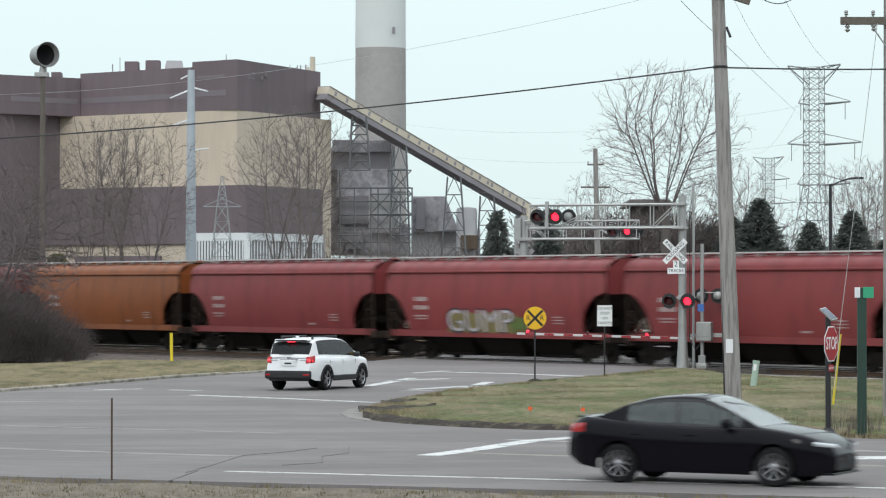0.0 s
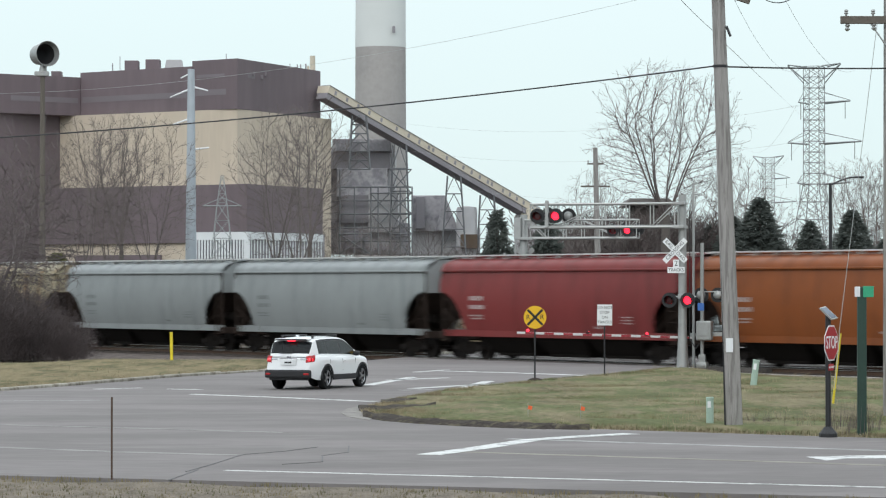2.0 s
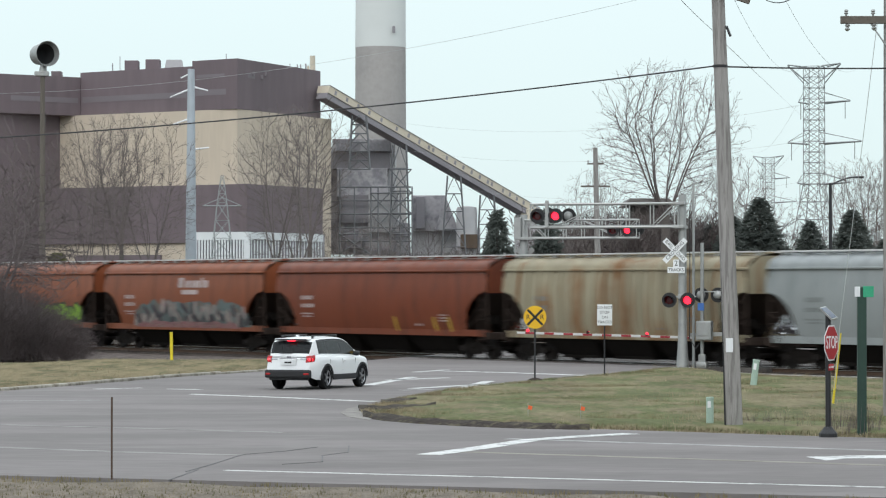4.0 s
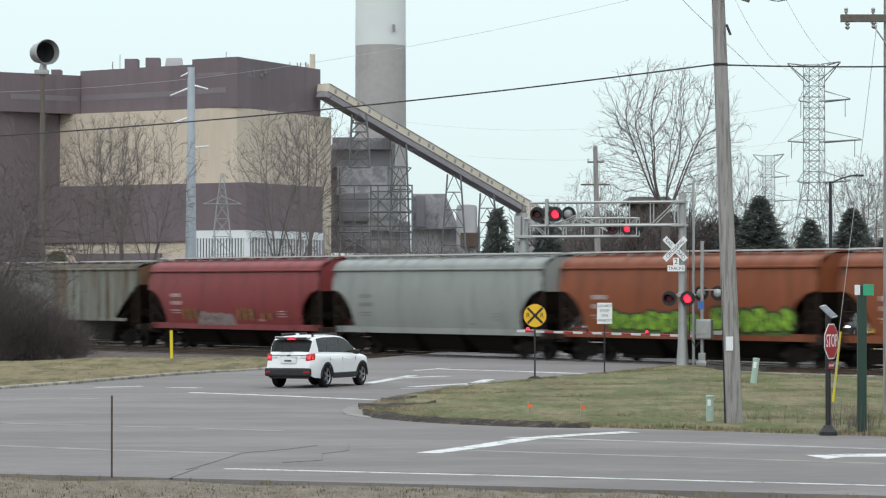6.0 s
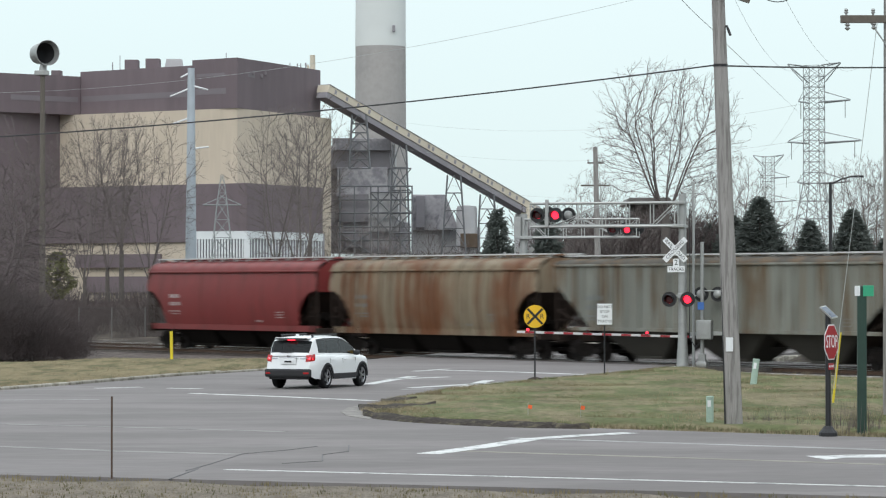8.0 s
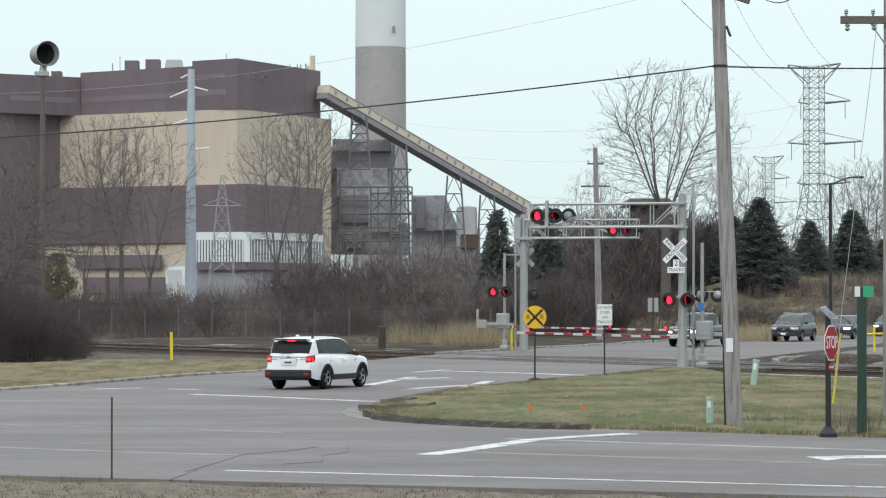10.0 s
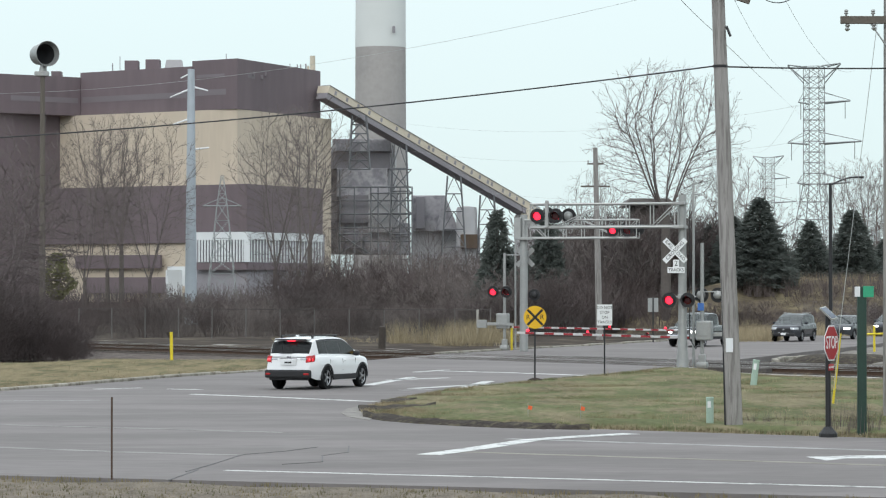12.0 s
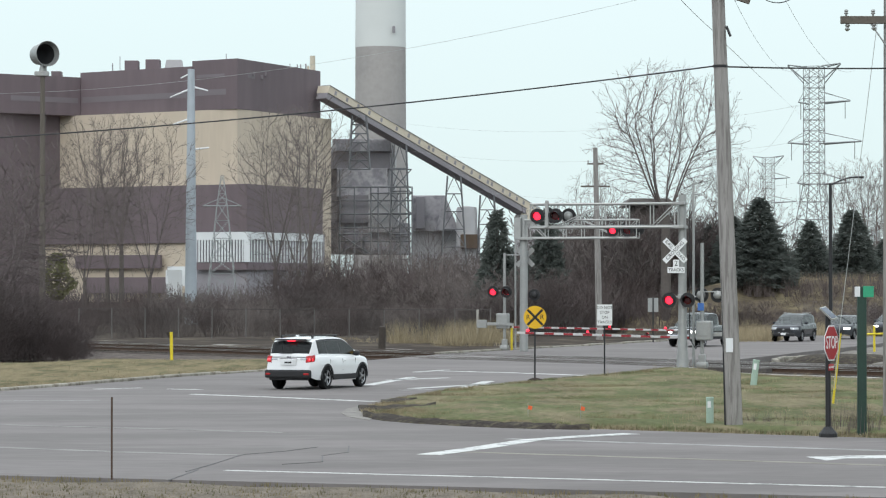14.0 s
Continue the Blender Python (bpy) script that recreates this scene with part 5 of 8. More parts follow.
POLE_TOP = (6.15, 71.90, 8.26)
cable(POLE_TOP, (-21.35, 86.00, 6.90), 0.36, 0.017, "thick black cable strung between poles")
cable(POLE_TOP, (10.87, 77.30, 8.59), 0.02, 0.019, "thick black cable strung between poles")
cable((10.87, 77.30, 8.59), (40, 80, 8), 0.3, 0.019, "thick black cable strung between poles")
cable((5.44, 72.00, 9.79), (6.20, 72.00, 9.06), 0.02, 0.006, "thin wire at a utility pole")
cable((6.18, 72.00, 9.04), (60.58, 518.00, 29.96), 0.0, 0.008, "thin service wire above the road", FAR_WIRE)
cable((6.18, 72.00, 11.60), (9.75, 77.40, 12.23), 1.95, 0.012, "slack loop of wire above the road")
cable((10.62, 77.00, 9.69), (9.86, 78.50, 2.07), 0.0, 0.008, "steel guy wire of a utility pole", FAR_WIRE, name="guy_wire")
g = thing("guy_guard", face_cam((9.72, 78.60, 0.52)), "yellow plastic guard on a guy wire", "guy guard")
part("sleeve", Geo().cyl((0, 0, -0.2), (0.19, 0, 1.55), 0.03, n=8), YELLOW_PAINT, g)
cable((9.72, 78.60, 0.36), (9.88, 78.50, 2.07), 0.0, 0.01, "steel guy wire of a utility pole", FAR_WIRE, name="guy_wire")
cable((-74.14, 420.00, 29.19), (20.24, 300.00, 31.08), 3.0, 0.017, "far power line conductor", FAR_WIRE, name="power_line")
cable((-8.41, 700.00, 39.73), (59.32, 520.00, 33.42), 3.0, 0.017, "far power line conductor", FAR_WIRE, name="power_line")
cable((-8.41, 700.00, 33.83), (59.31, 520.00, 27.45), 3.0, 0.017, "far power line conductor", FAR_WIRE, name="power_line")
cable((2.01, 700.00, 25.79), (59.31, 520.00, 20.73), 3.0, 0.017, "far power line conductor", FAR_WIRE, name="power_line")
cable((27.78, 300.00, 30.65), (59.33, 520.00, 39.58), 3.0, 0.017, "far power line conductor", FAR_WIRE, name="power_line")
cable((32.62, 300.00, 30.65), (68.66, 520.00, 39.58), 3.0, 0.017, "far power line conductor", FAR_WIRE, name="power_line")
cable((83.28, 900.00, 32.25), (59.31, 520.00, 27.45), 3.0, 0.017, "far power line conductor", FAR_WIRE, name="power_line")
cable((88.13, 900.00, 42.26), (58.39, 520.00, 33.42), 3.0, 0.017, "far power line conductor", FAR_WIRE, name="power_line")

# lamp, wood and steel poles beyond the rails
s = thing("street_lamp", face_cam((24.95, 202.92, 0)), "dark steel street lamp with a curved arm", "street lamp")
h = 9.95
part("shaft", Geo().cyl((0, 0, -0.3), (0, 0, h), 0.13, 0.10, n=12), BLACK, s, smooth=40)
part("arm", Geo().tube([(0, 0, h - 0.15), (0.5, 0, h + 0.12), (1.2, 0, h + 0.35), (1.7, 0, h + 0.40)], 0.045, 8), BLACK, s, smooth=40)
part("lamp_head", Geo().box((1.85, 0, h + 0.38), (0.62, 0.3, 0.14), 0.05), BLACK, s)
s = wood_pole((9.64, 194.10, 0), 11.83, 0.22, 0.14, -0.022, "tall grey wooden utility pole beyond the rails")
for z in (10.85, 9.46):
    part("crossarm", Geo().box((-0.25, 0, z), (1.8 if z < 10.0 else 1.0, 0.09, 0.1), 0.01), DARK_WOOD, s)
    insulators(s, [(-0.25 - 0.45, 0, z + 0.05), (-0.25 + 0.45, 0, z + 0.05)])
s = thing("steel_pole", face_cam((-23.99, 300, -0.25)), "tall tapered grey-blue steel transmission pole", "steel pole")
STEEL_BLUE = mat("blue_grey_steel", (0.40, 0.44, 0.48), 0.5, metal=0.2, vary=0.1)
part("shaft", Geo().cyl((0, 0, 0), (0, 0, 24.30), 0.60, 0.33, n=20), STEEL_BLUE, s, smooth=40)
for x0, z0, x1, z1 in ((-0.3, 23.76, -1.0, 23.43), (-0.3, 22.30, -2.0, 21.60), (0.3, 22.57, 1.6, 22.25), (-0.3, 19.50, -1.9, 18.96), (0.3, 16.65, 1.7, 16.81)):
    part("arm", Geo().cyl((x0, 0, z0), (x1, 0, z1), 0.10, 0.06, n=8), WHITE, s, "pale insulator arm")
s = thing("warning_siren", face_cam((-24.15, 190, -0.25)), "grey warning siren horn on a dark pole", "siren")
zs = 17.55
part("pole", Geo().cyl((0, 0, 0), (0, 0, 16.22), 0.2, 0.14, n=12), DARK_WOOD, s, smooth=40)
part("collar", Geo().box((-0.05, 0, 16.36), (0.85, 0.5, 0.3), 0.05), GALV, s)
part("neck", Geo().cyl((0, 0, 16.42), (0.05, 0, 16.90), 0.24, 0.2, n=12), GALV, s)
hm = Matrix.Translation((0.05, 0, zs)) @ pose(0, 0, 0, 90, 0, 32)
part("horn", Geo().lathe([(0.55, -0.75), (0.60, -0.7), (0.66, -0.2), (0.68, 0.1), (0.76, 0.5), (0.77, 0.62), (0.74, 0.62), (0.62, 0.2), (0.4, -0.3), (0.15, -0.45)], hm, 28, (True, False)), GALV, s, "flared grey horn", smooth=35)
part("horn_throat", Geo().lathe([(0.62, 0.22), (0.4, -0.28), (0.2, -0.4)], hm, 24, (False, True)), BLACK_MATT, s, "dark throat of the horn", smooth=40)
s = thing("road_sign", face_cam((12.40, 186.02, 0)), "pale sign seen from behind on a dark post", "road sign")
part("post", Geo().cyl((0, 0, 0), (0, 0, 2.6), 0.04, n=8), BLACK, s)
part("sign_panel", Geo().box((0, 0.05, 2.2), (0.62, 0.01, 0.82), 0.005), GALV, s)


def lattice(s, x, y, w0, w1, z0, z1, n, r, name="lattice"):
    """A four-legged braced mast from width w0 to w1."""
    g = Geo()
    cs = ((-1, -1), (1, -1), (1, 1), (-1, 1))
    lv = [(z0 + (z1 - z0) * k / n, w0 + (w1 - w0) * k / n) for k in range(n + 1)]
    for (za, wa), (zb, wb) in zip(lv, lv[1:]):
        for i in range(4):
            a, b = cs[i], cs[(i + 1) % 4]
            pa, pb = (x + a[0] * wa / 2, y + a[1] * wa / 2, za), (x + b[0] * wa / 2, y + b[1] * wa / 2, za)
            qa, qb = (x + a[0] * wb / 2, y + a[1] * wb / 2, zb), (x + b[0] * wb / 2, y + b[1] * wb / 2, zb)
            g.cyl(pa, qa, r, n=4)
            g.cyl(pa, qb, r * 0.6, n=4, caps=False)
            g.cyl(pb, qa, r * 0.6, n=4, caps=False)
            g.cyl(qa, qb, r * 0.6, n=4, caps=False)
    return part(name, g, PYLON, s)


PYLON = mat("weathered_pylon_steel", (0.30, 0.32, 0.32), 0.6, metal=0.3, vary=0.1, bump=0)


def pylon(x, y, k, label):
    """A lattice power tower about 40 m tall, three pairs of arms."""
    s = thing("power_pylon", Matrix.Translation((x, y, -0.25)) @ pose(0, 0, 0, 0, 0, -27) @ Matrix.Scale(k, 4), label, "power pylon", "power line towers")
    lattice(s, 0, 0, 9.0, 2.76, 0, 20.6, 7, 0.09, "base_lattice")
    lattice(s, 0, 0, 2.76, 2.70, 20.6, 40.0, 11, 0.075, "body_lattice")
    for z, wl, wr in ((20.5, 2.9, 6.2), (27.2, 4.6, 8.2), (33.9, 2.7, 6.3)):
        for e, w in ((-1, wl), (1, wr)):
            g = Geo()
            for yy in (-1.35, 1.35):
                g.cyl((e * 1.3, yy, z), (e * w, 0, z + 0.3), 0.13, n=4)
                g.cyl((e * 1.3, yy, z + 1.9), (e * w, 0, z + 0.4), 0.05, n=4)
            part("arm", g, PYLON, s)
            part("insulator", Geo().cyl((e * w * 0.86, 0, z + 0.2), (e * w * 0.86, 0, z - 2.6), 0.07, n=5), PYLON, s)
    for e in (-1, 1):
        g = Geo()
        for yy in (-1.35, 1.35):
            g.cyl((e * 1.3, yy, 37.2), (e * 4.6, 0, 40.3), 0.11, n=4)
            g.cyl((e * 1.8, yy, 40.0), (e * 4.6, 0, 40.4), 0.11, n=4)
        part("peak", g, PYLON, s)


pylon(61.25, 520, 1.0, "tall grey lattice power pylon with three tiers of arms")
pylon(96.03, 930, 1.05, "distant grey lattice power pylon")



# ---- road vehicles ----
def car_paint(name, col, metal=0.0, rough=0.1, coat=0.2, spec=0.4):
    return mat(name, col, rough, metal=metal, vary=0.04, scale=1.5, fine=60, bump=0.0, coat=coat, spec=spec)


WHITE_CAR = car_paint("white_car_paint", (0.74, 0.75, 0.76))
BLACK_CAR = car_paint("black_car_paint", (0.005, 0.0045, 0.0070), 0.0, 0.12, 0.0, 0.15)
GREY_SUV = car_paint("dark_grey_car_paint", (0.035, 0.037, 0.044), 0.0, 0.1, 0.0, 0.3)
GREY_HATCH = car_paint("slate_car_paint", (0.05, 0.054, 0.06), 0.0, 0.1, 0.0, 0.3)
DARK_TRUCK = car_paint("black_green_car_paint", (0.03, 0.034, 0.034), 0.2)
CLADDING = mat("black_plastic_cladding", (0.022, 0.022, 0.024), 0.75, vary=0.15)
CHROME = mat("chrome_trim", (0.6, 0.6, 0.62), 0.15, metal=1.0, vary=0.05, bump=0)
ALLOY = mat("alloy_rim", (0.36, 0.36, 0.38), 0.3, metal=0.7, vary=0.08, bump=0)
SEAM_GREY = mat("door_gap_grey", (0.22, 0.22, 0.23), 0.7)
INTERIOR = mat("dark_cabin", (0.03, 0.03, 0.032), 0.9, vary=0.2)
LAMP_CLEAR = mat("clear_lamp_lens", (0.55, 0.57, 0.6), 0.12, metal=0.4, vary=0.05, bump=0, coat=0.8)


def tinted(name, col, alpha, spec=0.6, coat=0.0):
    m = bpy.data.materials.new(name)
    m.use_nodes = True
    b = m.node_tree.nodes["Principled BSDF"]
    b.inputs["Base Color"].default_value = (*col, 1)
    b.inputs["Roughness"].default_value = 0.04
    b.inputs["Alpha"].default_value = alpha
    b.inputs["Specular IOR Level"].default_value = spec
    b.inputs["Coat Weight"].default_value = coat
    return m


GLASS = tinted("tinted_car_glass", (0.050, 0.060, 0.059), 0.82)
GLASS_DARK = tinted("dark_privacy_glass", (0.012, 0.014, 0.015), 0.90, 0.2)
GLASS_CLEAR = tinted("windscreen_glass", (0.10, 0.12, 0.125), 0.75, 1.0, 1.0)


def lerp_profile(prof, x):
    """Smooth value of a profile [(x, v), ...] at x."""
    if x <= prof[0][0]:
        return prof[0][1]
    for (a, u), (b, v) in zip(prof, prof[1:]):
        if x <= b:
            k = (x - a) / (b - a)
            return u + (v - u) * (k * k * (3 - 2 * k) * 0.5 + k * 0.5)
    return prof[-1][1]


def wheel(parent, x, y, r, spokes, side, width=0.22, name="wheel"):
    """Tyre, rim and spokes; its own origin at the hub, so that it can turn."""
    w = new(name)
    w.parent = parent
    w.matrix_basis = Matrix.Translation((x, y, r))
    m = pose(0, 0, 0, 90 * (1 if side < 0 else -1))
    h = width / 2
    part("tyre", Geo().lathe([(r * 0.66, -h), (r * 0.9, -h), (r * 0.985, -h * 0.75), (r, -h * 0.4), (r, h * 0.4), (r * 0.985, h * 0.75), (r * 0.92, h), (r * 0.68, h * 1.02), (r * 0.66, h * 0.5)], m, 28, (False, False)), RUBBER, w, smooth=35)
    part("rim_barrel", Geo().lathe([(r * 0.675, h * 0.9), (r * 0.64, h * 0.5), (r * 0.60, -h * 0.2), (0.05, -h * 0.2)], m, 24, (False, True)), BLACK_MATT, w, "dark inside of the rim", smooth=35)
    g = Geo()
    for k in range(spokes):
        a = 2 * math.pi * k / spokes
        q = m @ Matrix.Rotation(a, 4, "Z")
        for d in (-0.07, 0.07) if spokes < 8 else (0.0,):
            g.add([(r * 0.12, -r * 0.03, h * 0.80), (r * 0.12, r * 0.03, h * 0.80), (r * 0.66, r * (0.03 + d), h * 0.88), (r * 0.66, r * (-0.03 + d), h * 0.88),
                   (r * 0.12, -r * 0.04, h * 0.5), (r * 0.12, r * 0.04, h * 0.5), (r * 0.66, r * (0.04 + d), h * 0.6), (r * 0.66, r * (-0.04 + d), h * 0.6)],
                  [(0, 1, 2, 3), (4, 5, 6, 7), (0, 1, 5, 4), (1, 2, 6, 5), (2, 3, 7, 6), (3, 0, 4, 7)], q)
    g.lathe([(r * 0.16, h * 0.5), (r * 0.16, h * 0.85), (r * 0.1, h * 0.92)], m, 14)
    g.lathe([(r * 0.62, h * 0.7), (r * 0.67, h * 0.92), (r * 0.69, h * 0.92), (r * 0.69, h * 0.6)], m, 28, (False, False))
    part("rim", g, ALLOY, w, "silver spoked alloy rim", smooth=30)
    return w


def hermite(prof, x):
    """Smooth curve through a profile [(x, v), ...]."""
    if x <= prof[0][0]:
        return prof[0][1]
    if x >= prof[-1][0]:
        return prof[-1][1]
    n = len(prof)

    def slope(i):
        lo_, hi_ = prof[max(0, i - 1)], prof[min(n - 1, i + 1)]
        return (hi_[1] - lo_[1]) / (hi_[0] - lo_[0])
    for i in range(n - 1):
        (xa, va), (xb, vb) = prof[i], prof[i + 1]
        if x <= xb:
            h = xb - xa
            k = (x - xa) / h
            return va * (2 * k ** 3 - 3 * k * k + 1) + slope(i) * h * (k ** 3 - 2 * k * k + k) + vb * (3 * k * k - 2 * k ** 3) + slope(i + 1) * h * (k ** 3 - k * k)


def body_halfw(c, x):
    e = (abs(x) - (c["L"] / 2 - c["round"])) / c["round"]
    return c["W"] / 2 * (1 - c["taper"][1 if x > 0 else 0] * max(0, e) ** 2.2)


def raked(c, x, z):
    """The ends of the body lean inwards with height."""
    k = max(0.0, (abs(x) - (c["L"] / 2 - 0.45)) / 0.45)
    d = max(0.0, z - 0.62) * (c["rake"][1] if x > 0 else c["rake"][0]) * k
    return x - d if x > 0 else x + d


def car(c, m, label, category="car", group=""):
    """A car from its profile numbers; x forward, y to its left, z above the road."""
    L, W, H, wb, fo, r = c["L"], c["W"], c["H"], c["wb"], c["fo"], c["r"]
    paint_, deck, sill = c["paint"], c["deck"], c["sill"]
    top = thing(c["name"], m, label, category, group)
    xf, xr = L / 2 - fo, L / 2 - fo - wb
    ra = r * 1.15
    wells = [xf, xr]
    xs = {-L / 2 + L * k / 60 for k in range(61)}
    for xw in wells:
        xs |= {xw + ra * math.cos(math.pi * k / 16) for k in range(17)}
    xs = sorted(x for x in xs if -L / 2 <= x <= L / 2)

    def low(x):
        z = lerp_profile(c["belly"], x)
        for xw in wells:
            d = abs(x - xw)
            if d < ra:
                z = max(z, r + math.sqrt(ra * ra - d * d))
        return z

    rings = []
    for x in xs:
        w, z0, z1 = body_halfw(c, x), low(x), hermite(deck, x)
        base = lerp_profile(c["belly"], x)
        sec = []
        for k, f in ((0.0, 0.95), (0.15, 0.975), (0.32, 0.985), (0.48, 1.0), (0.62, 1.0), (0.70, 0.996), (0.80, 0.985), (0.90, 0.965), (0.96, 0.94), (1.0, 0.89)):
            z = max(base + (z1 - base) * k, z0)
            sec.append((w * f, z))
        sec += [(w * 0.75, z1 + 0.012), (w * 0.4, z1 + 0.025), (0, z1 + 0.03)]
        rings.append([(raked(c, x, z), y, z) for y, z in sec] + [(raked(c, x, z), -y, z) for y, z in reversed(sec[:-1])])
    g = Geo().grid(rings)
    n = len(rings[0])
    g.add(rings[0], [tuple(range(n))])
    g.add(rings[-1], [tuple(range(n))])
    part("body", g, paint_, top, smooth=32)
    part("underbody", Geo().box(((xf + xr) / 2, 0, sill + 0.12), (wb - 2 * ra, W * 0.88, 0.2)).box((0, 0, sill + 0.32), (L * 0.9, W * 0.62, 0.3)), BLACK_MATT, top)
    if c.get("clad"):
        for s in (-1, 1):
            for xw in wells:
                g = Geo()
                a = [math.pi * k / 18 for k in range(19)]
                g.grid([[(xw + q * math.cos(b), s * (body_halfw(c, xw + ra * math.cos(b)) + e), max(sill - 0.02, r + q * math.sin(b) - 0.02)) for b in a] for q, e in ((ra - 0.03, -0.02), (ra - 0.02, 0.012), (ra + 0.045, 0.010), (ra + 0.055, -0.02))])
                part("wheel_arch_trim", g, CLADDING, top, smooth=40)
            part("sill_trim", Geo().box(((xf + xr) / 2, s * (W / 2 - 0.03), sill + 0.08), (wb - 2 * ra - 0.06, 0.08, 0.17), 0.03), CLADDING, top)
    # cabin shell: one smooth surface parted into roof, glass and frames
    cb = c["cabin"]
    prof = cb["prof"]
    xa, xb = prof[0][0], prof[-1][0]
    rw = W / 2 * cb["roof_w"]
    cuts = {xa + (xb - xa) * k / 56 for k in range(57)}
    for w0, w1 in cb["windows"]:
        cuts |= {w0, w1}
    cuts |= set(cb["screen"]) | set(cb["rear"])
    cuts = sorted(cuts)
    NS, NT = 9, 7

    def section(x):
        zb = hermite(deck, x) - 0.01
        zt = max(hermite(prof, x), zb + 0.015)
        wbelt = body_halfw(c, x) * 0.90 * (1 - cb.get("pinch", 0.06) * max(0.0, (xa + 0.9 - x) / 0.9) ** 2)

        def wz(z):
            f = max(0, min(1, (z - zb) / (H - zb)))
            return wbelt - (wbelt - rw) * (0.75 * f + 0.25 * f * f)
        zs = zb + (zt - zb) * 0.87
        pts = []
        for k in range(NS + 1):
            z = zb + (zs - zb) * k / NS
            pts.append((x, wz(z), z))
        ys = wz(zs)
        for j in range(1, NT + 1):
            q = math.pi / 2 * j / NT
            pts.append((x, ys * math.cos(q) ** 0.85 if j < NT else 0.0, zs + (zt - zs) * math.sin(q) ** 0.8))
        return pts

    secs = [section(x) for x in cuts]
    bins = {}
    for i in range(len(cuts) - 1):
        xm = (cuts[i] + cuts[i + 1]) / 2
        for p in range(NS + NT):
            for s in (-1, 1):
                quad = [(q[0], s * q[1], q[2]) for q in (secs[i][p], secs[i + 1][p], secs[i + 1][p + 1], secs[i][p + 1])]
                key = ("roof", 0, 0)
                if p < NS:
                    hit = [k for k, (w0, w1) in enumerate(cb["windows"]) if w0 < xm < w1]
                    tall = secs[i][NS][2] - secs[i][0][2]
                    if c.get("high_sill") and p == 0:
                        key = ("roof", 0, 0)
                    elif hit and tall > 0.05:
                        key = ("side_window", s, hit[0]) if 0 < p < NS - 1 else ("window_frame", s, 0)
                    elif cb["windows"][0][0] < xm < cb["windows"][-1][1]:
                        key = ("window_frame", s, 0)
                elif cb["screen"][0] < xm < cb["screen"][1] and p > NS:
                    key = ("windscreen", 0, 0)
                elif cb["rear"][0] < xm < cb["rear"][1] and p > NS:
                    key = ("rear_window", 0, 0)
                bins.setdefault(key, Geo()).add(quad, [(0, 1, 2, 3)])
    looks = {"roof": (paint_, ""), "side_window": (c.get("glass", GLASS), "tinted side glass"), "window_frame": (BLACK, ""), "windscreen": (c.get("screen_glass", GLASS_CLEAR), "pale reflective windscreen"), "rear_window": (c.get("glass", GLASS), "tinted rear window")}
    for key, g in bins.items():
        me = g.mesh(key[0], looks[key[0]][0])
        b = bmesh.new()
        b.from_mesh(me)
        bmesh.ops.remove_doubles(b, verts=b.verts[:], dist=0.0005)
        bmesh.ops.recalc_face_normals(b, faces=b.faces[:])
        b.to_mesh(me)
        b.free()
        me.shade_smooth()
        me.set_sharp_from_angle(angle=radians(50))
        part(key[0], me, None, top, looks[key[0]][1])
    zd = hermite(deck, 0)
    part("seats", Geo().box((0.25, 0.38, zd - 0.05), (0.22, 0.5, 0.75), 0.08).box((0.25, -0.38, zd - 0.05), (0.22, 0.5, 0.75), 0.08).box((-0.65, 0, zd - 0.08), (0.22, 1.25, 0.7), 0.08), INTERIOR, top)
    part("dashboard", Geo().box((xb - 0.45, 0, zd - 0.03), (0.5, W * 0.7, 0.12), 0.03), INTERIOR, top)
    for s in (-1, 1):
        part("wing_mirror", Geo().box((cb["windows"][-1][1] - 0.20, s * (W / 2 + 0.06), zd + 0.06), (0.14, 0.23, 0.16), 0.06), c.get("mirror", paint_), top)
        for x in c["handles"]:
            part("door_handle", Geo().box((x, s * (W / 2 - 0.008), zd - 0.14), (0.17, 0.03, 0.028), 0.01), c.get("handle", paint_), top)
        for x in c["seams"]:
            part("door_seam", Geo().box((x, s * (W / 2 - 0.012), (sill + 0.25 + zd) / 2 - 0.03), (0.006, 0.022, zd - sill - 0.38)), c.get("seam", BLACK_MATT), top)
    wheels = [wheel(top, x, s * (W / 2 - 0.115), r, c["spokes"], s) for x in (xf, xr) for s in (-1, 1)]
    for nm, box_, s_, ch, mt, lb in c["extras"]:
        part(nm, Geo().box(box_, s_, ch), mt, top, lb)
    return top, wheels


def corner_lamp(parent, c, name, end, z, inner, h, material, label, side_len, rise=0.0):
    """A lamp that wraps round a corner of the body; end is 1 at the front and -1 at the rear."""
    L = c["L"]
    for s in (-1, 1):
        g = Geo()
        rows = []
        pts = [(L / 2, body_halfw(c, end * L / 2) - inner * (1 - k / 4)) for k in range(5)] + [(L / 2 - side_len * k / 6, None) for k in range(1, 7)]
        for k, (x, y) in enumerate(pts):
            y = body_halfw(c, end * x) if y is None else y
            up = rise * k / (len(pts) - 1)
            row = []
            for zz in (z - h / 2, z - h / 4, z + h / 4, z + h / 2):
                zq = zz + up
                e = 0.016 if abs(zz - z) < h * 0.3 else 0.004
                row.append((raked(c, end * x, zq) + end * (e if k < 6 else 0), s * (y * 0.995 + (e if k > 3 else 0)), zq))
            rows.append(row)
        g.grid(rows)
        part(name, g, material, parent, label, smooth=60)


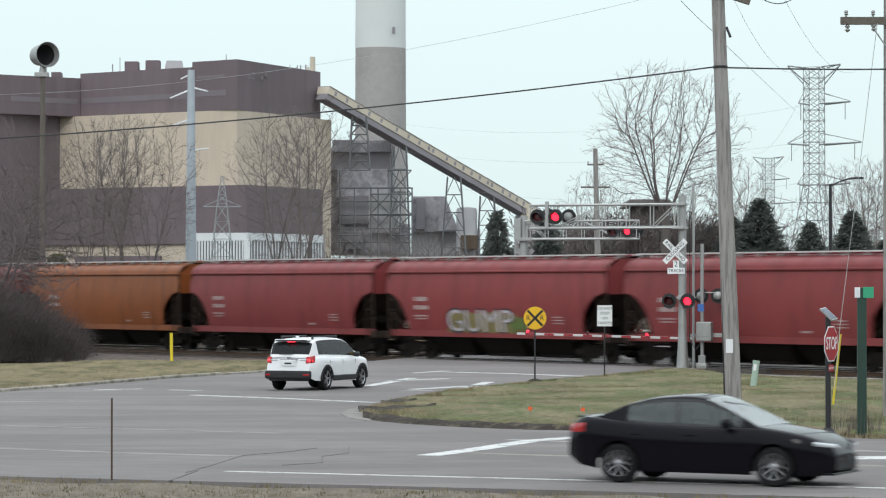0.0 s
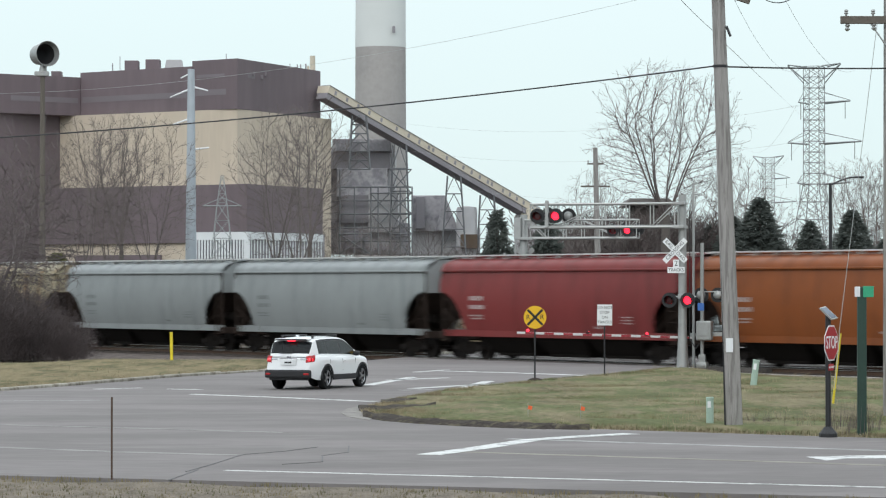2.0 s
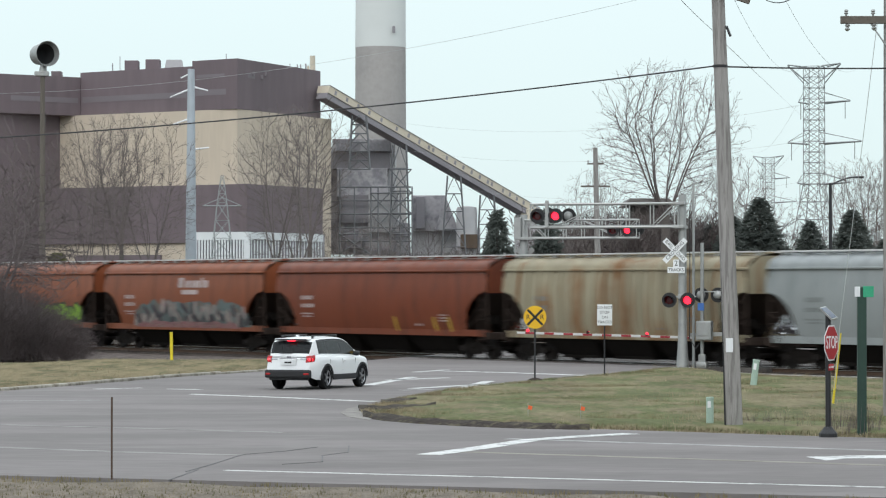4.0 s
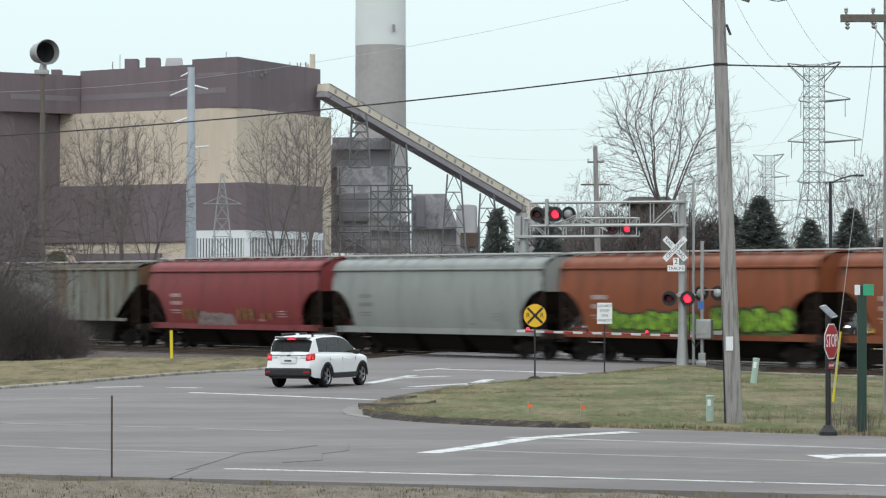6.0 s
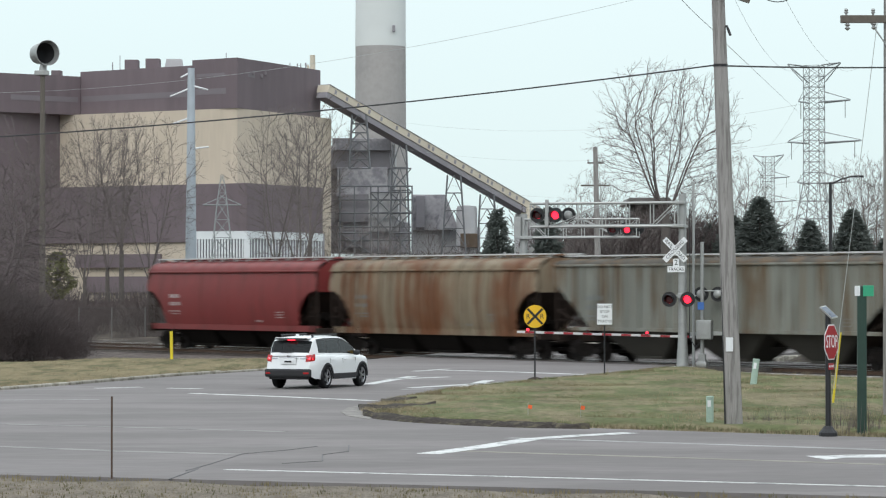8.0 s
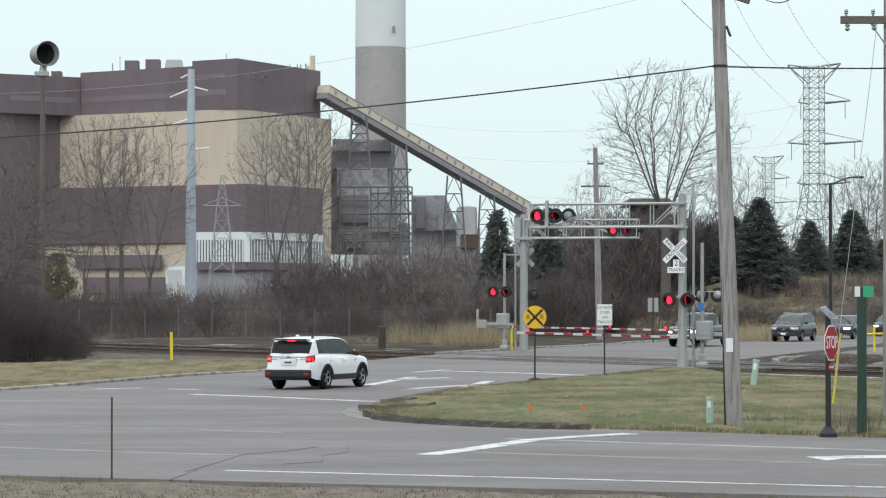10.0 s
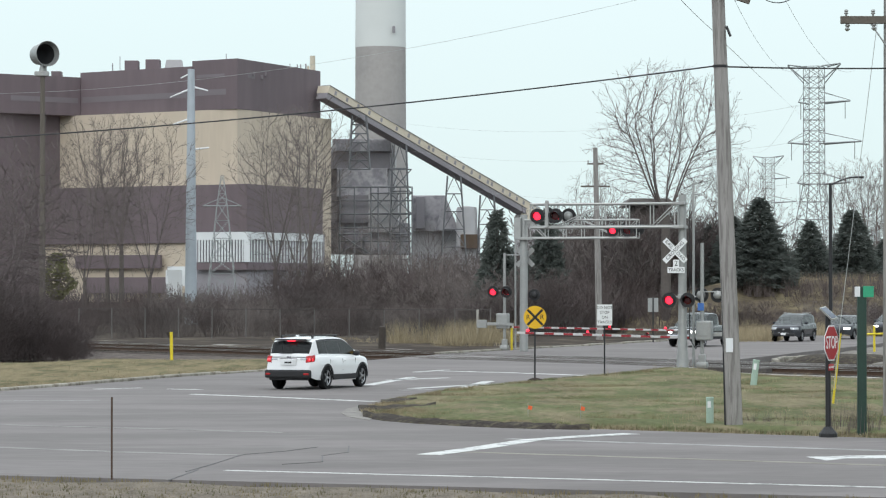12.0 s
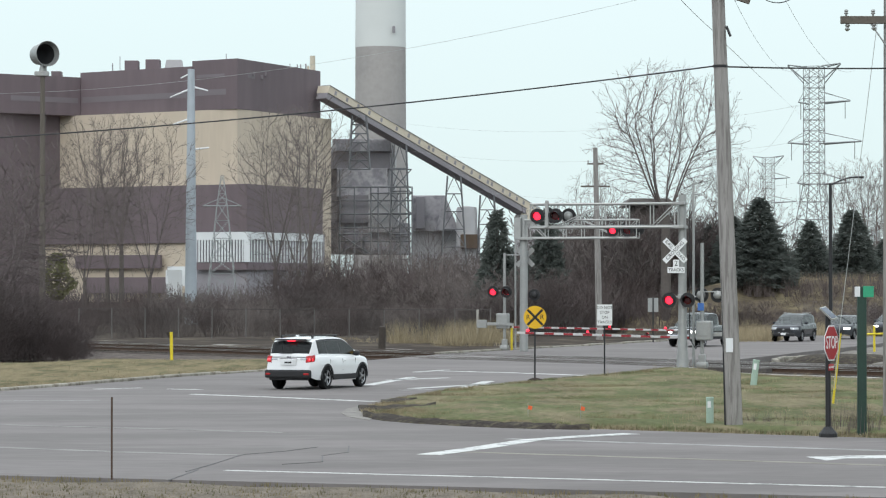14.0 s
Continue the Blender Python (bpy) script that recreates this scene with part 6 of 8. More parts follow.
SUV = dict(name="suv", L=4.62, W=1.815, H=1.69, wb=2.67, fo=0.93, r=0.365, sill=0.30, round=0.75, rake=(0.26, 0.16), taper=(0.19, 0.28), paint=WHITE_CAR, clad=True, spokes=5, mirror=BLACK, seam=SEAM_GREY, high_sill=True, glass=GLASS_DARK, screen_glass=GLASS,
           deck=[(-2.31, 0.96), (-2.1, 1.05), (-1.6, 1.08), (-0.5, 1.05), (0.8, 1.03), (1.3, 1.02), (1.75, 0.97), (2.1, 0.88), (2.25, 0.78), (2.31, 0.66)],
           belly=[(-2.31, 0.42), (-2.0, 0.32), (-1.5, 0.28), (1.9, 0.26), (2.31, 0.36)],
           cabin=dict(prof=[(-2.20, 1.04), (-2.06, 1.32), (-1.90, 1.555), (-1.6, 1.63), (-0.8, 1.665), (0.0, 1.655), (0.35, 1.60), (0.7, 1.44), (1.05, 1.22), (1.42, 1.02)], roof_w=0.70,
                      windows=((-1.72, -1.12), (-1.06, -0.14), (-0.08, 0.98)), screen=(0.42, 1.36), rear=(-2.15, -1.93), pinch=0.07),
           handles=(0.05, -0.92), seams=(0.86, -0.12, -1.08),
           extras=[("rear_bumper", (-2.29, 0, 0.50), (0.16, 1.60, 0.26), 0.06, CLADDING, "black plastic rear bumper"), ("rear_diffuser", (-2.20, 0, 0.36), (0.16, 1.35, 0.12), 0.03, CLADDING, ""),
                   ("brake_light", (-2.05, 0, 1.535), (0.05, 0.26, 0.035), 0.01, TAIL_GLOW, "lit high brake light"), ("roof_spoiler", (-1.93, 0, 1.585), (0.28, 1.16, 0.05), 0.022, WHITE_CAR, ""), ("spoiler_edge", (-2.06, 0, 1.572), (0.03, 1.10, 0.05), 0.012, BLACK, "gloss black spoiler edge"),
                   ("number_plate", (-2.285, 0, 0.86), (0.03, 0.32, 0.16), 0.005, WHITE, "pale number plate"), ("plate_bar", (-2.303, 0, 0.86), (0.008, 0.24, 0.05), 0, CLADDING, "dark bar"),
                   ("plate_recess", (-2.27, 0, 0.875), (0.03, 0.54, 0.20), 0.012, WHITE_CAR, ""), ("trunk_handle", (-2.265, 0, 0.985), (0.05, 0.62, 0.03), 0.012, CHROME, "bright strip above the plate"),
                   ("badge", (-2.245, 0, 1.025), (0.03, 0.14, 0.07), 0.02, CHROME, "oval badge"), ("front_bumper", (2.25, 0, 0.40), (0.16, 1.4, 0.22), 0.05, CLADDING, "black lower bumper"),
                   ("roof_rail", (-0.75, 0.53, 1.69), (1.9, 0.045, 0.045), 0.015, BLACK, "black roof rail"), ("roof_rail", (-0.75, -0.53, 1.69), (1.9, 0.045, 0.045), 0.015, BLACK, "black roof rail"),
                   ("antenna_fin", (-1.6, 0, 1.68), (0.2, 0.05, 0.07), 0.02, WHITE_CAR, ""), ("rear_wiper", (-2.22, 0.1, 1.14), (0.02, 0.45, 0.02), 0.005, BLACK, ""),
                   ("rail_foot", (-1.62, -0.53, 1.64), (0.12, 0.045, 0.11), 0.02, BLACK, ""), ("rail_foot", (0.12, -0.53, 1.64), (0.12, 0.045, 0.11), 0.02, BLACK, ""), ("rail_foot", (-1.62, 0.53, 1.64), (0.12, 0.045, 0.11), 0.02, BLACK, ""), ("rail_foot", (0.12, 0.53, 1.64), (0.12, 0.045, 0.11), 0.02, BLACK, ""), ("reflector", (-2.375, -0.66, 0.50), (0.02, 0.2, 0.055), 0.01, TAIL_RED, "red reflector"), ("reflector", (-2.375, 0.66, 0.50), (0.02, 0.16, 0.055), 0.01, TAIL_RED, "red reflector")])
suv, suv_wheels = car(SUV, Matrix.Translation((-3.98, 101.2, 0.0)) @ pose(0, 0, 0, 0, 0, 90 - 22.8), "white SUV waiting with lit brake lights and roof rails", "suv")
corner_lamp(suv, SUV, "tail_lens", -1, 0.955, 0.14, 0.21, TAIL_RED, "dark red tail lamp cover", 0.20, 0.04)
corner_lamp(suv, SUV, "tail_lamp", -1, 0.958, 0.10, 0.16, TAIL_GLOW, "lit red tail lamp", 0.12, 0.01)
corner_lamp(suv, SUV, "reverse_lamp", -1, 0.965, 0.34, 0.06, LAMP_CLEAR, "clear inner tail lens", 0.01)

SEDAN = dict(name="sedan", L=4.64, W=1.775, H=1.455, wb=2.70, fo=0.96, r=0.325, sill=0.22, round=0.75, rake=(0.22, 0.30), taper=(0.30, 0.42), paint=BLACK_CAR, clad=False, spokes=10,
             deck=[(-2.32, 0.93), (-2.22, 1.03), (-2.0, 1.07), (-1.5, 1.04), (-0.9, 0.985), (0.2, 0.945), (0.95, 0.95), (1.4, 0.905), (1.85, 0.82), (2.15, 0.71), (2.27, 0.61), (2.32, 0.50)],
             belly=[(-2.32, 0.42), (-2.05, 0.28), (-1.5, 0.20), (1.8, 0.18), (2.2, 0.19), (2.32, 0.26)],
             cabin=dict(prof=[(-1.86, 1.06), (-1.62, 1.14), (-1.26, 1.305), (-0.88, 1.405), (-0.48, 1.452), (-0.15, 1.46), (0.12, 1.43), (0.45, 1.30), (0.80, 1.12), (1.12, 0.945)], roof_w=0.66,
                        windows=((-1.20, -0.36), (-0.30, 0.78)), screen=(0.15, 1.07), rear=(-1.78, -0.97), pinch=0.16),
             handles=(-0.08, -1.05), seams=(0.62, -0.30, -1.13), handle=BLACK_CAR,
             extras=[("trunk_lip", (-2.08, 0, 1.072), (0.20, 1.15, 0.03), 0.012, BLACK_CAR, "boot lid spoiler"), ("front_grille", (2.30, 0, 0.37), (0.06, 1.05, 0.2), 0.03, CLADDING, "wide black lower grille"),
                     ("front_lip", (2.24, 0, 0.215), (0.18, 1.35, 0.045), 0.02, BLACK_CAR, ""), ("front_plate", (2.335, 0, 0.46), (0.02, 0.30, 0.13), 0.004, CLADDING, ""),
                     ("fog_light_trim", (2.17, -0.60, 0.40), (0.05, 0.03, 0.18), 0.02, CHROME, "bright fog light trim"), ("fog_light_trim", (2.17, 0.60, 0.40), (0.05, 0.03, 0.18), 0.02, CHROME, "bright fog light trim")])
sedan, sedan_wheels = car(SEDAN, pose(0, 0, 0), "black sedan with silver alloy wheels passing on the road", "sedan")
corner_lamp(sedan, SEDAN, "tail_lamp", -1, 0.86, 0.34, 0.15, TAIL_RED, "red tail lamp", 0.36, 0.05)
corner_lamp(sedan, SEDAN, "head_lamp", 1, 0.635, 0.05, 0.07, LAMP_CLEAR, "bright head lamp", 0.30, 0.07)
SEDAN_SPEED, SEDAN_TURN = 7.5, -25.0
SEDAN_START = Vector((4.47, 52.3, 0.0))

CROSS = dict(SUV, name="crossover", W=1.85, r=0.345, paint=GREY_SUV, mirror=GREY_SUV,
             extras=[("front_grille", (2.29, 0, 0.66), (0.08, 0.90, 0.28), 0.06, CLADDING, "dark hexagonal grille"), ("grille_frame", (2.325, 0, 0.52), (0.03, 0.7, 0.04), 0.01, CHROME, "chrome strip"),
                     ("badge", (2.335, 0, 0.72), (0.02, 0.16, 0.08), 0.02, CHROME, ""), ("front_bumper", (2.27, 0, 0.42), (0.16, 1.4, 0.2), 0.05, CLADDING, ""), ("front_plate", (2.36, 0, 0.46), (0.02, 0.3, 0.13), 0.004, WHITE, "pale plate"),
                     ("roof_rail", (-0.7, 0.60, 1.68), (1.8, 0.04, 0.04), 0.015, CHROME, ""), ("roof_rail", (-0.7, -0.60, 1.68), (1.8, 0.04, 0.04), 0.015, CHROME, "")])
WAITING = "cars waiting beyond the rails"
FACE = -90 - 18
cr, _ = car(CROSS, Matrix.Translation((21.14, 189.97, 0)) @ pose(0, 0, 0, 0, 0, FACE - 4), "dark grey crossover waiting beyond the rails", "suv", WAITING)
corner_lamp(cr, CROSS, "head_lamp", 1, 0.78, 0.26, 0.13, LAMP_CLEAR, "clear head lamp", 0.3)
HATCH = dict(SUV, name="hatchback", L=4.3, W=1.8, H=1.50, fo=0.86, wb=2.6, r=0.32, paint=GREY_HATCH, mirror=GREY_HATCH,
             deck=[(-2.15, 0.88), (-1.95, 0.98), (-0.5, 0.96), (0.9, 0.95), (1.25, 0.94), (1.7, 0.86), (2.0, 0.75), (2.1, 0.66), (2.15, 0.56)], belly=[(-2.15, 0.4), (-1.5, 0.24), (1.8, 0.22), (2.15, 0.3)],
             cabin=dict(prof=[(-2.0, 0.98), (-1.8, 1.28), (-1.55, 1.44), (-0.8, 1.50), (0.0, 1.49), (0.35, 1.43), (0.75, 1.25), (1.3, 0.94)], roof_w=0.68, windows=((-1.4, -0.95), (-0.9, -0.1), (-0.05, 0.95)), screen=(0.4, 1.25), rear=(-1.95, -1.6)),
             extras=[("front_grille", (2.12, 0, 0.50), (0.08, 1.0, 0.24), 0.04, CLADDING, "dark grille")])
hb, _ = car(HATCH, Matrix.Translation((25.35, 198.41, 0)) @ pose(0, 0, 0, 0, 0, FACE - 4), "slate hatchback waiting with headlamps on", "car", WAITING)
corner_lamp(hb, HATCH, "head_lamp", 1, 0.68, 0.24, 0.12, HEAD_GLOW, "lit head lamp", 0.2)
hb2, _ = car(dict(HATCH, paint=GREY_SUV), Matrix.Translation((29.93, 210.08, 0)) @ pose(0, 0, 0, 0, 0, FACE - 4), "grey hatchback at the back of the queue with headlamps on", "car", WAITING)
corner_lamp(hb2, HATCH, "head_lamp", 1, 0.68, 0.24, 0.12, HEAD_GLOW, "lit head lamp", 0.2)
PICKUP = dict(SUV, name="pickup_truck", L=5.4, W=1.95, H=1.86, wb=3.3, fo=0.95, r=0.39, sill=0.4, paint=DARK_TRUCK, mirror=BLACK, rake=(0.0, 0.05),
              deck=[(-2.7, 1.10), (-2.6, 1.12), (0.9, 1.12), (1.5, 1.12), (2.3, 1.06), (2.6, 0.98), (2.7, 0.85)], belly=[(-2.7, 0.5), (-2, 0.42), (2.2, 0.40), (2.7, 0.45)],
              cabin=dict(prof=[(-0.85, 1.12), (-0.75, 1.6), (-0.6, 1.80), (0.0, 1.86), (0.6, 1.83), (0.85, 1.72), (1.15, 1.4), (1.5, 1.12)], roof_w=0.76, windows=((-0.55, 0.1), (0.16, 1.1)), screen=(0.8, 1.45), rear=(-0.82, -0.7)), handles=(0.3,), seams=(1.0, 0.13, -0.6),
              extras=[("front_grille", (2.69, 0, 0.82), (0.08, 1.1, 0.30), 0.04, CHROME, "chrome grille"), ("front_bumper", (2.7, 0, 0.55), (0.2, 1.7, 0.24), 0.05, CHROME, "chrome bumper")])
pk, _ = car(PICKUP, Matrix.Translation((14.11, 173.38, 0)) @ pose(0, 0, 0, 0, 0, FACE - 8), "dark pickup truck waiting at the gate with headlamps on", "pickup truck", WAITING)
corner_lamp(pk, PICKUP, "head_lamp", 1, 0.82, 0.22, 0.15, HEAD_GLOW, "lit head lamp", 0.1)



# ---- power plant beyond the rails ----
# brown cladding lifted in colour to stand in for distance haze
CLAD_BROWN = mat("hazed_brown_cladding", (0.154, 0.120, 0.131), 0.7, vary=0.10, scale=0.06, fine=0.5, bump=0, second=(0.140, 0.110, 0.120), amount=0.4, stretch=(1, 1, 0.15))
CLAD_TAN = mat("tan_metal_cladding", (0.53, 0.45, 0.36), 0.7, vary=0.08, scale=0.06, fine=0.6, bump=0, second=(0.49, 0.415, 0.33), amount=0.4, stretch=(1, 1, 0.15))
CLAD_WHITE = mat("white_fascia_panel", (0.66, 0.68, 0.69), 0.6, vary=0.06, scale=0.2, bump=0)
GALLERY_TAN = mat("cream_gallery_cladding", (0.58, 0.52, 0.42), 0.7, vary=0.1, scale=0.2, bump=0)
# distance haze is put into the three plant greys as a lighter tone
PLANT_GREY = mat("hazed_grimy_grey_steel", (0.42, 0.405, 0.425), 0.75, vary=0.22, scale=0.15, fine=1.2, bump=0, second=(0.26, 0.253, 0.275), amount=0.45)
PLANT_DARK = mat("hazed_dark_grey_steel", (0.27, 0.256, 0.276), 0.75, vary=0.2, scale=0.2, bump=0)
PLANT_PALE = mat("hazed_pale_grey_cladding", (0.46, 0.452, 0.465), 0.75, vary=0.15, scale=0.15, bump=0)
CHIM_LOW = mat("stack_concrete", (0.34, 0.322, 0.312), 0.85, vary=0.10, scale=0.08, fine=0.8, bump=0, second=(0.31, 0.295, 0.288), amount=0.35)
CHIM_TOP = mat("stack_white_band", (0.62, 0.64, 0.63), 0.85, vary=0.06, scale=0.1, bump=0)
PANE = mat("dull_window_strip", (0.178, 0.155, 0.168), 0.6, vary=0.15, scale=0.1, bump=0)


def wall_box(g, a, b, z0, z1, t, off=0.0):
    """A thick wall between two plan points, its face pushed out by off."""
    a, b = Vector((*a, 0)), Vector((*b, 0))
    d = (b - a).normalized()
    n = Vector((d.y, -d.x, 0))
    a, b = a + n * off, b + n * off
    c = a - n * t, b - n * t
    g.prism([(a.x, a.y), (b.x, b.y), (c[1].x, c[1].y), (c[0].x, c[0].y)], z0, z1)
    return g


# plan corners: near corner, right end, left points
PC0, PR = (-45.68, 700.0), (-28.83, 741.0)
PR2 = (-26.41, 744.0)
PL340, PL140, PL105, PLW = (-56.36, 708.0), (-83.93, 729.0), (-88.86, 730.0), (-106.2, 711.0)
BACK = (16.5, 40.0)


def block(corners, z0, z1):
    pts = list(corners)
    if len(pts) == 2:
        pts.append((pts[1][0] + BACK[0], pts[1][1] + BACK[1]))
    pts.append((pts[0][0] + pts[2][0] - pts[1][0], pts[0][1] + pts[2][1] - pts[1][1]))
    return Geo().prism(pts, z0, z1)


ZB, ZT = 43.4, 54.2
plant = thing("power_plant", pose(0, 0, 0), "large brown and tan metal-clad power plant boiler house", "industrial building")
part("wall_tan", block([PL105, PC0, PR2], 0, ZB - 0.4), CLAD_TAN, plant, "tan ribbed cladding")
part("wall_brown_top", block([PL340, (PC0[0], PC0[1] - 0.6), PR], ZB - 0.4, ZT), CLAD_BROWN, plant, "brown ribbed cladding")
part("wall_brown_top", block([PL140, (PL340[0], PL340[1] - 0.35)], ZB - 0.4, 53.0), CLAD_BROWN, plant, "brown ribbed cladding")
part("wall_brown_top", block([PLW, (PL140[0], PL140[1] - 0.4)], ZB - 0.4, 51.9), CLAD_BROWN, plant, "brown ribbed cladding")
part("wall_brown_shaft", block([PLW, (-88.9, 729.6)], 0, ZB - 0.4), CLAD_BROWN, plant, "brown stair shaft")


def along(p, q, k):
    return (p[0] + (q[0] - p[0]) * k, p[1] + (q[1] - p[1]) * k)


PF = (PC0[0], PC0[1] - 0.6)
PM, PW = (PL340[0], PL340[1] - 0.35), (PL140[0], PL140[1] - 0.4)
for a, b, k0, k1, z0, z1 in ((PL140, PM, 0.02, 0.98, 46.0, 47.3), (PLW, PW, 0.35, 0.98, 45.9, 47.1), (PL340, PF, 0.05, 0.75, 46.3, 47.6), (PL340, PF, 0.10, 0.72, 50.3, 51.0), (PF, PR, 0.12, 0.2, 50.2, 51.2)):
    part("window_strip", wall_box(Geo(), along(a, b, k0), along(a, b, k1), z0, z1, 0.3, 0.05), PANE, plant, "dull strip of windows")
for px, py in ((448, 131), (463, 137), (470, 132), (520, 196), (545, 250), (548, 268), (528, 285), (549, 290)):
    d = 700 + (px - 420) * 0.279
    x = (px - 784) / 5578 * d
    z = EYE_Z + (510 - py) / 5578 * d
    part("wall_vent", Geo().box((x, d - 1.0, z), (0.7, 0.8, 0.9), 0.05), PANE, plant)
for x0, x1, y0, d in ((220, 244, 107, 745), (257, 282, 105, 745), (90, 107, 126, 750)):
    xa, xb = (x0 - 784) / 5578 * d, (x1 - 784) / 5578 * d
    z1 = EYE_Z + (510 - y0) / 5578 * d
    part("roof_housing", Geo().box(((xa + xb) / 2, d + 2, z1 - 2.5), (xb - xa, 4, 5), 0.1), CLAD_BROWN, plant, "dark rooftop housing")
part("roof_vent", Geo().add([(-66.96, 750, 52), (-61.58, 750, 52), (-62.39, 750, 57.56), (-65.88, 750, 57.56), (-66.96, 754, 52), (-61.58, 754, 52), (-62.39, 754, 57.56), (-65.88, 754, 57.56)],
     [(0, 1, 2, 3), (4, 5, 6, 7), (0, 1, 5, 4), (1, 2, 6, 5), (2, 3, 7, 6), (3, 0, 4, 7)]), PLANT_PALE, plant, "pale roof ventilator")
for px, py, r in ((400, 95, 0.12), (513, 113, 0.10), (526, 114, 0.15), (532, 114, 0.15), (541, 113, 0.2), (545, 117, 0.35), (553, 99, 0.75), (212, 100, 0.1), (199, 112, 0.15)):
    d = 762.0
    x = (px - 784) / 5578 * d
    part("vent_pipe", Geo().cyl((x, d, 51.0), (x, d, EYE_Z + (510 - py) / 5578 * d), r, r * 0.85, n=10), GALLERY_TAN if r > 0.3 else PLANT_DARK, plant, smooth=40)

# lower annex in front with fins
AC, AR, AL = (-42.92, 690.0), (-27.65, 724.0), (-111.67, 738.0)
annex = thing("plant_annex", pose(0, 0, 0), "low brown plant annex with a white louvred band", "industrial building")
part("wall_brown", Geo().prism([AL, AC, AR, (AR[0] - 30, AR[1] + 18), (AL[0], AL[1] + 10)], 15.6, 26.0), CLAD_BROWN, annex, "brown ribbed cladding")
part("wall_tan", Geo().prism([(AL[0], AL[1] + 1.5), (AC[0] - 12, AC[1] + 9), (AC[0] - 8, AC[1] + 22), (AL[0], AL[1] + 12)], 0, 15.6), CLAD_TAN, annex)
part("wall_brown", wall_box(Geo(), AL, (-54.96, 698.3), 13.2, 15.7, 0.6, 0.12), CLAD_BROWN, annex)
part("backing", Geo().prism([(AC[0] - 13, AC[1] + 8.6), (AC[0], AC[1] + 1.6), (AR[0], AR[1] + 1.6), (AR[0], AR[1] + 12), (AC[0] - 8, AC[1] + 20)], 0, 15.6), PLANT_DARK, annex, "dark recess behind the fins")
ANL = (-54.82, 696.5)
part("fascia", wall_box(Geo(), ANL, AC, 13.8, 15.5, 0.6, 0.15), CLAD_WHITE, annex, "white fascia panel")
part("fascia", wall_box(Geo(), AC, AR, 13.8, 15.5, 0.6, 0.15), CLAD_WHITE, annex, "white fascia panel")
for a, b, n in ((ANL, AC, 18), (AC, AR, 26)):
    va, vb = Vector(a), Vector(b)
    for k in range(n):
        p = va.lerp(vb, (k + 0.5) / n)
        part("fin", Geo().box((p.x, p.y, 11.34), (0.30 if n > 20 else 0.38, 0.3 if n > 20 else 0.6, 4.88)), CLAD_WHITE, annex)
part("corner_pier", Geo().box((AC[0], AC[1] - 0.1, 11.33), (1.3, 0.8, 4.88)), CLAD_WHITE, annex)
part("base_band", wall_box(Geo(), ANL, AC, 7.2, 8.8, 0.8, 0.2), CLAD_BROWN, annex)
part("base_band", wall_box(Geo(), AC, AR, 7.2, 8.8, 0.8, 0.2), CLAD_BROWN, annex)
part("wall_white", wall_box(Geo(), (ANL[0] - 6, ANL[1] + 2), AR, 0, 7.2, 0.8, -0.4), CLAD_WHITE, annex, "white lower wall")
part("dark_panel", wall_box(Geo(), (-83.54, 718.0), (-62.89, 703.0), 7.6, 10.6, 0.6, 0.3), CLAD_BROWN, annex)
part("dark_panel", wall_box(Geo(), (-81.44, 716.5), (-60.88, 701.6), 2.0, 5.6, 0.6, 0.3), CLAD_BROWN, annex)
part("white_door", wall_box(Geo(), (-61.21, 704.0), (-57.05, 701.0), 3.6, 8.0, 0.5, 0.5), CLAD_WHITE, annex, "white roller door")

# chimney
CX, CY = -16.84, 850.0
stack = thing("chimney", Matrix.Translation((CX, CY, 0)), "tall round concrete chimney with a white upper band", "chimney")
part("shaft", Geo().lathe([(7.3, -0.3), (6.95, 30), (6.78, 68.01)], None, 48), CHIM_LOW, stack, smooth=40)
part("upper_band", Geo().lathe([(6.82, 68.01), (6.7, 90), (6.6, 110)], None, 48), CHIM_TOP, stack, "white painted band", smooth=40)
part("beacon", Geo().box((3.657, -6.6, 72.44), (0.8, 0.6, 1.8), 0.1), PLANT_DARK, stack)

# inclined coal conveyor on trestles
GA, GB = Vector((-28.10, 736.46, 49.38)), Vector((22.95, 800.00, 22.28))
conv = thing("coal_conveyor", pose(0, 0, 0), "long inclined cream conveyor gallery on steel trestles", "conveyor")
gd = GB - GA
gy = math.degrees(math.atan2(-gd.z, math.hypot(gd.x, gd.y)))
gz = math.degrees(math.atan2(gd.y, gd.x))
CM = Matrix.Translation(GA) @ pose(0, 0, 0, 0, gy, gz)
gl = gd.length
part("gallery", Geo().box((gl / 2, 0, 0.25), (gl, 3.6, 1.75), 0.05), GALLERY_TAN, conv, "cream clad gallery", m=CM)
part("gallery_roof", Geo().box((gl / 2, 0, 1.2), (gl, 3.9, 0.16), 0.03), PLANT_GREY, conv, m=CM)
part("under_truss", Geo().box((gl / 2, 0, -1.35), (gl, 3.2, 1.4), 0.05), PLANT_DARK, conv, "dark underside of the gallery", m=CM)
for t in (0.03, 0.08, 0.13, 0.18, 0.235, 0.305, 0.36, 0.41, 0.455, 0.475, 0.54, 0.58, 0.62, 0.66, 0.70, 0.74, 0.76, 0.815, 0.85, 0.885, 0.92, 0.965, 0.985):
    part("gallery_window", Geo().box((gl * t, -1.82, 0.25), (0.75, 0.1, 0.95)), PLANT_DARK, conv, m=CM)
PYLON2 = mat("trestle_steel", (0.16, 0.165, 0.175), 0.7, metal=0.2, vary=0.15, bump=0)


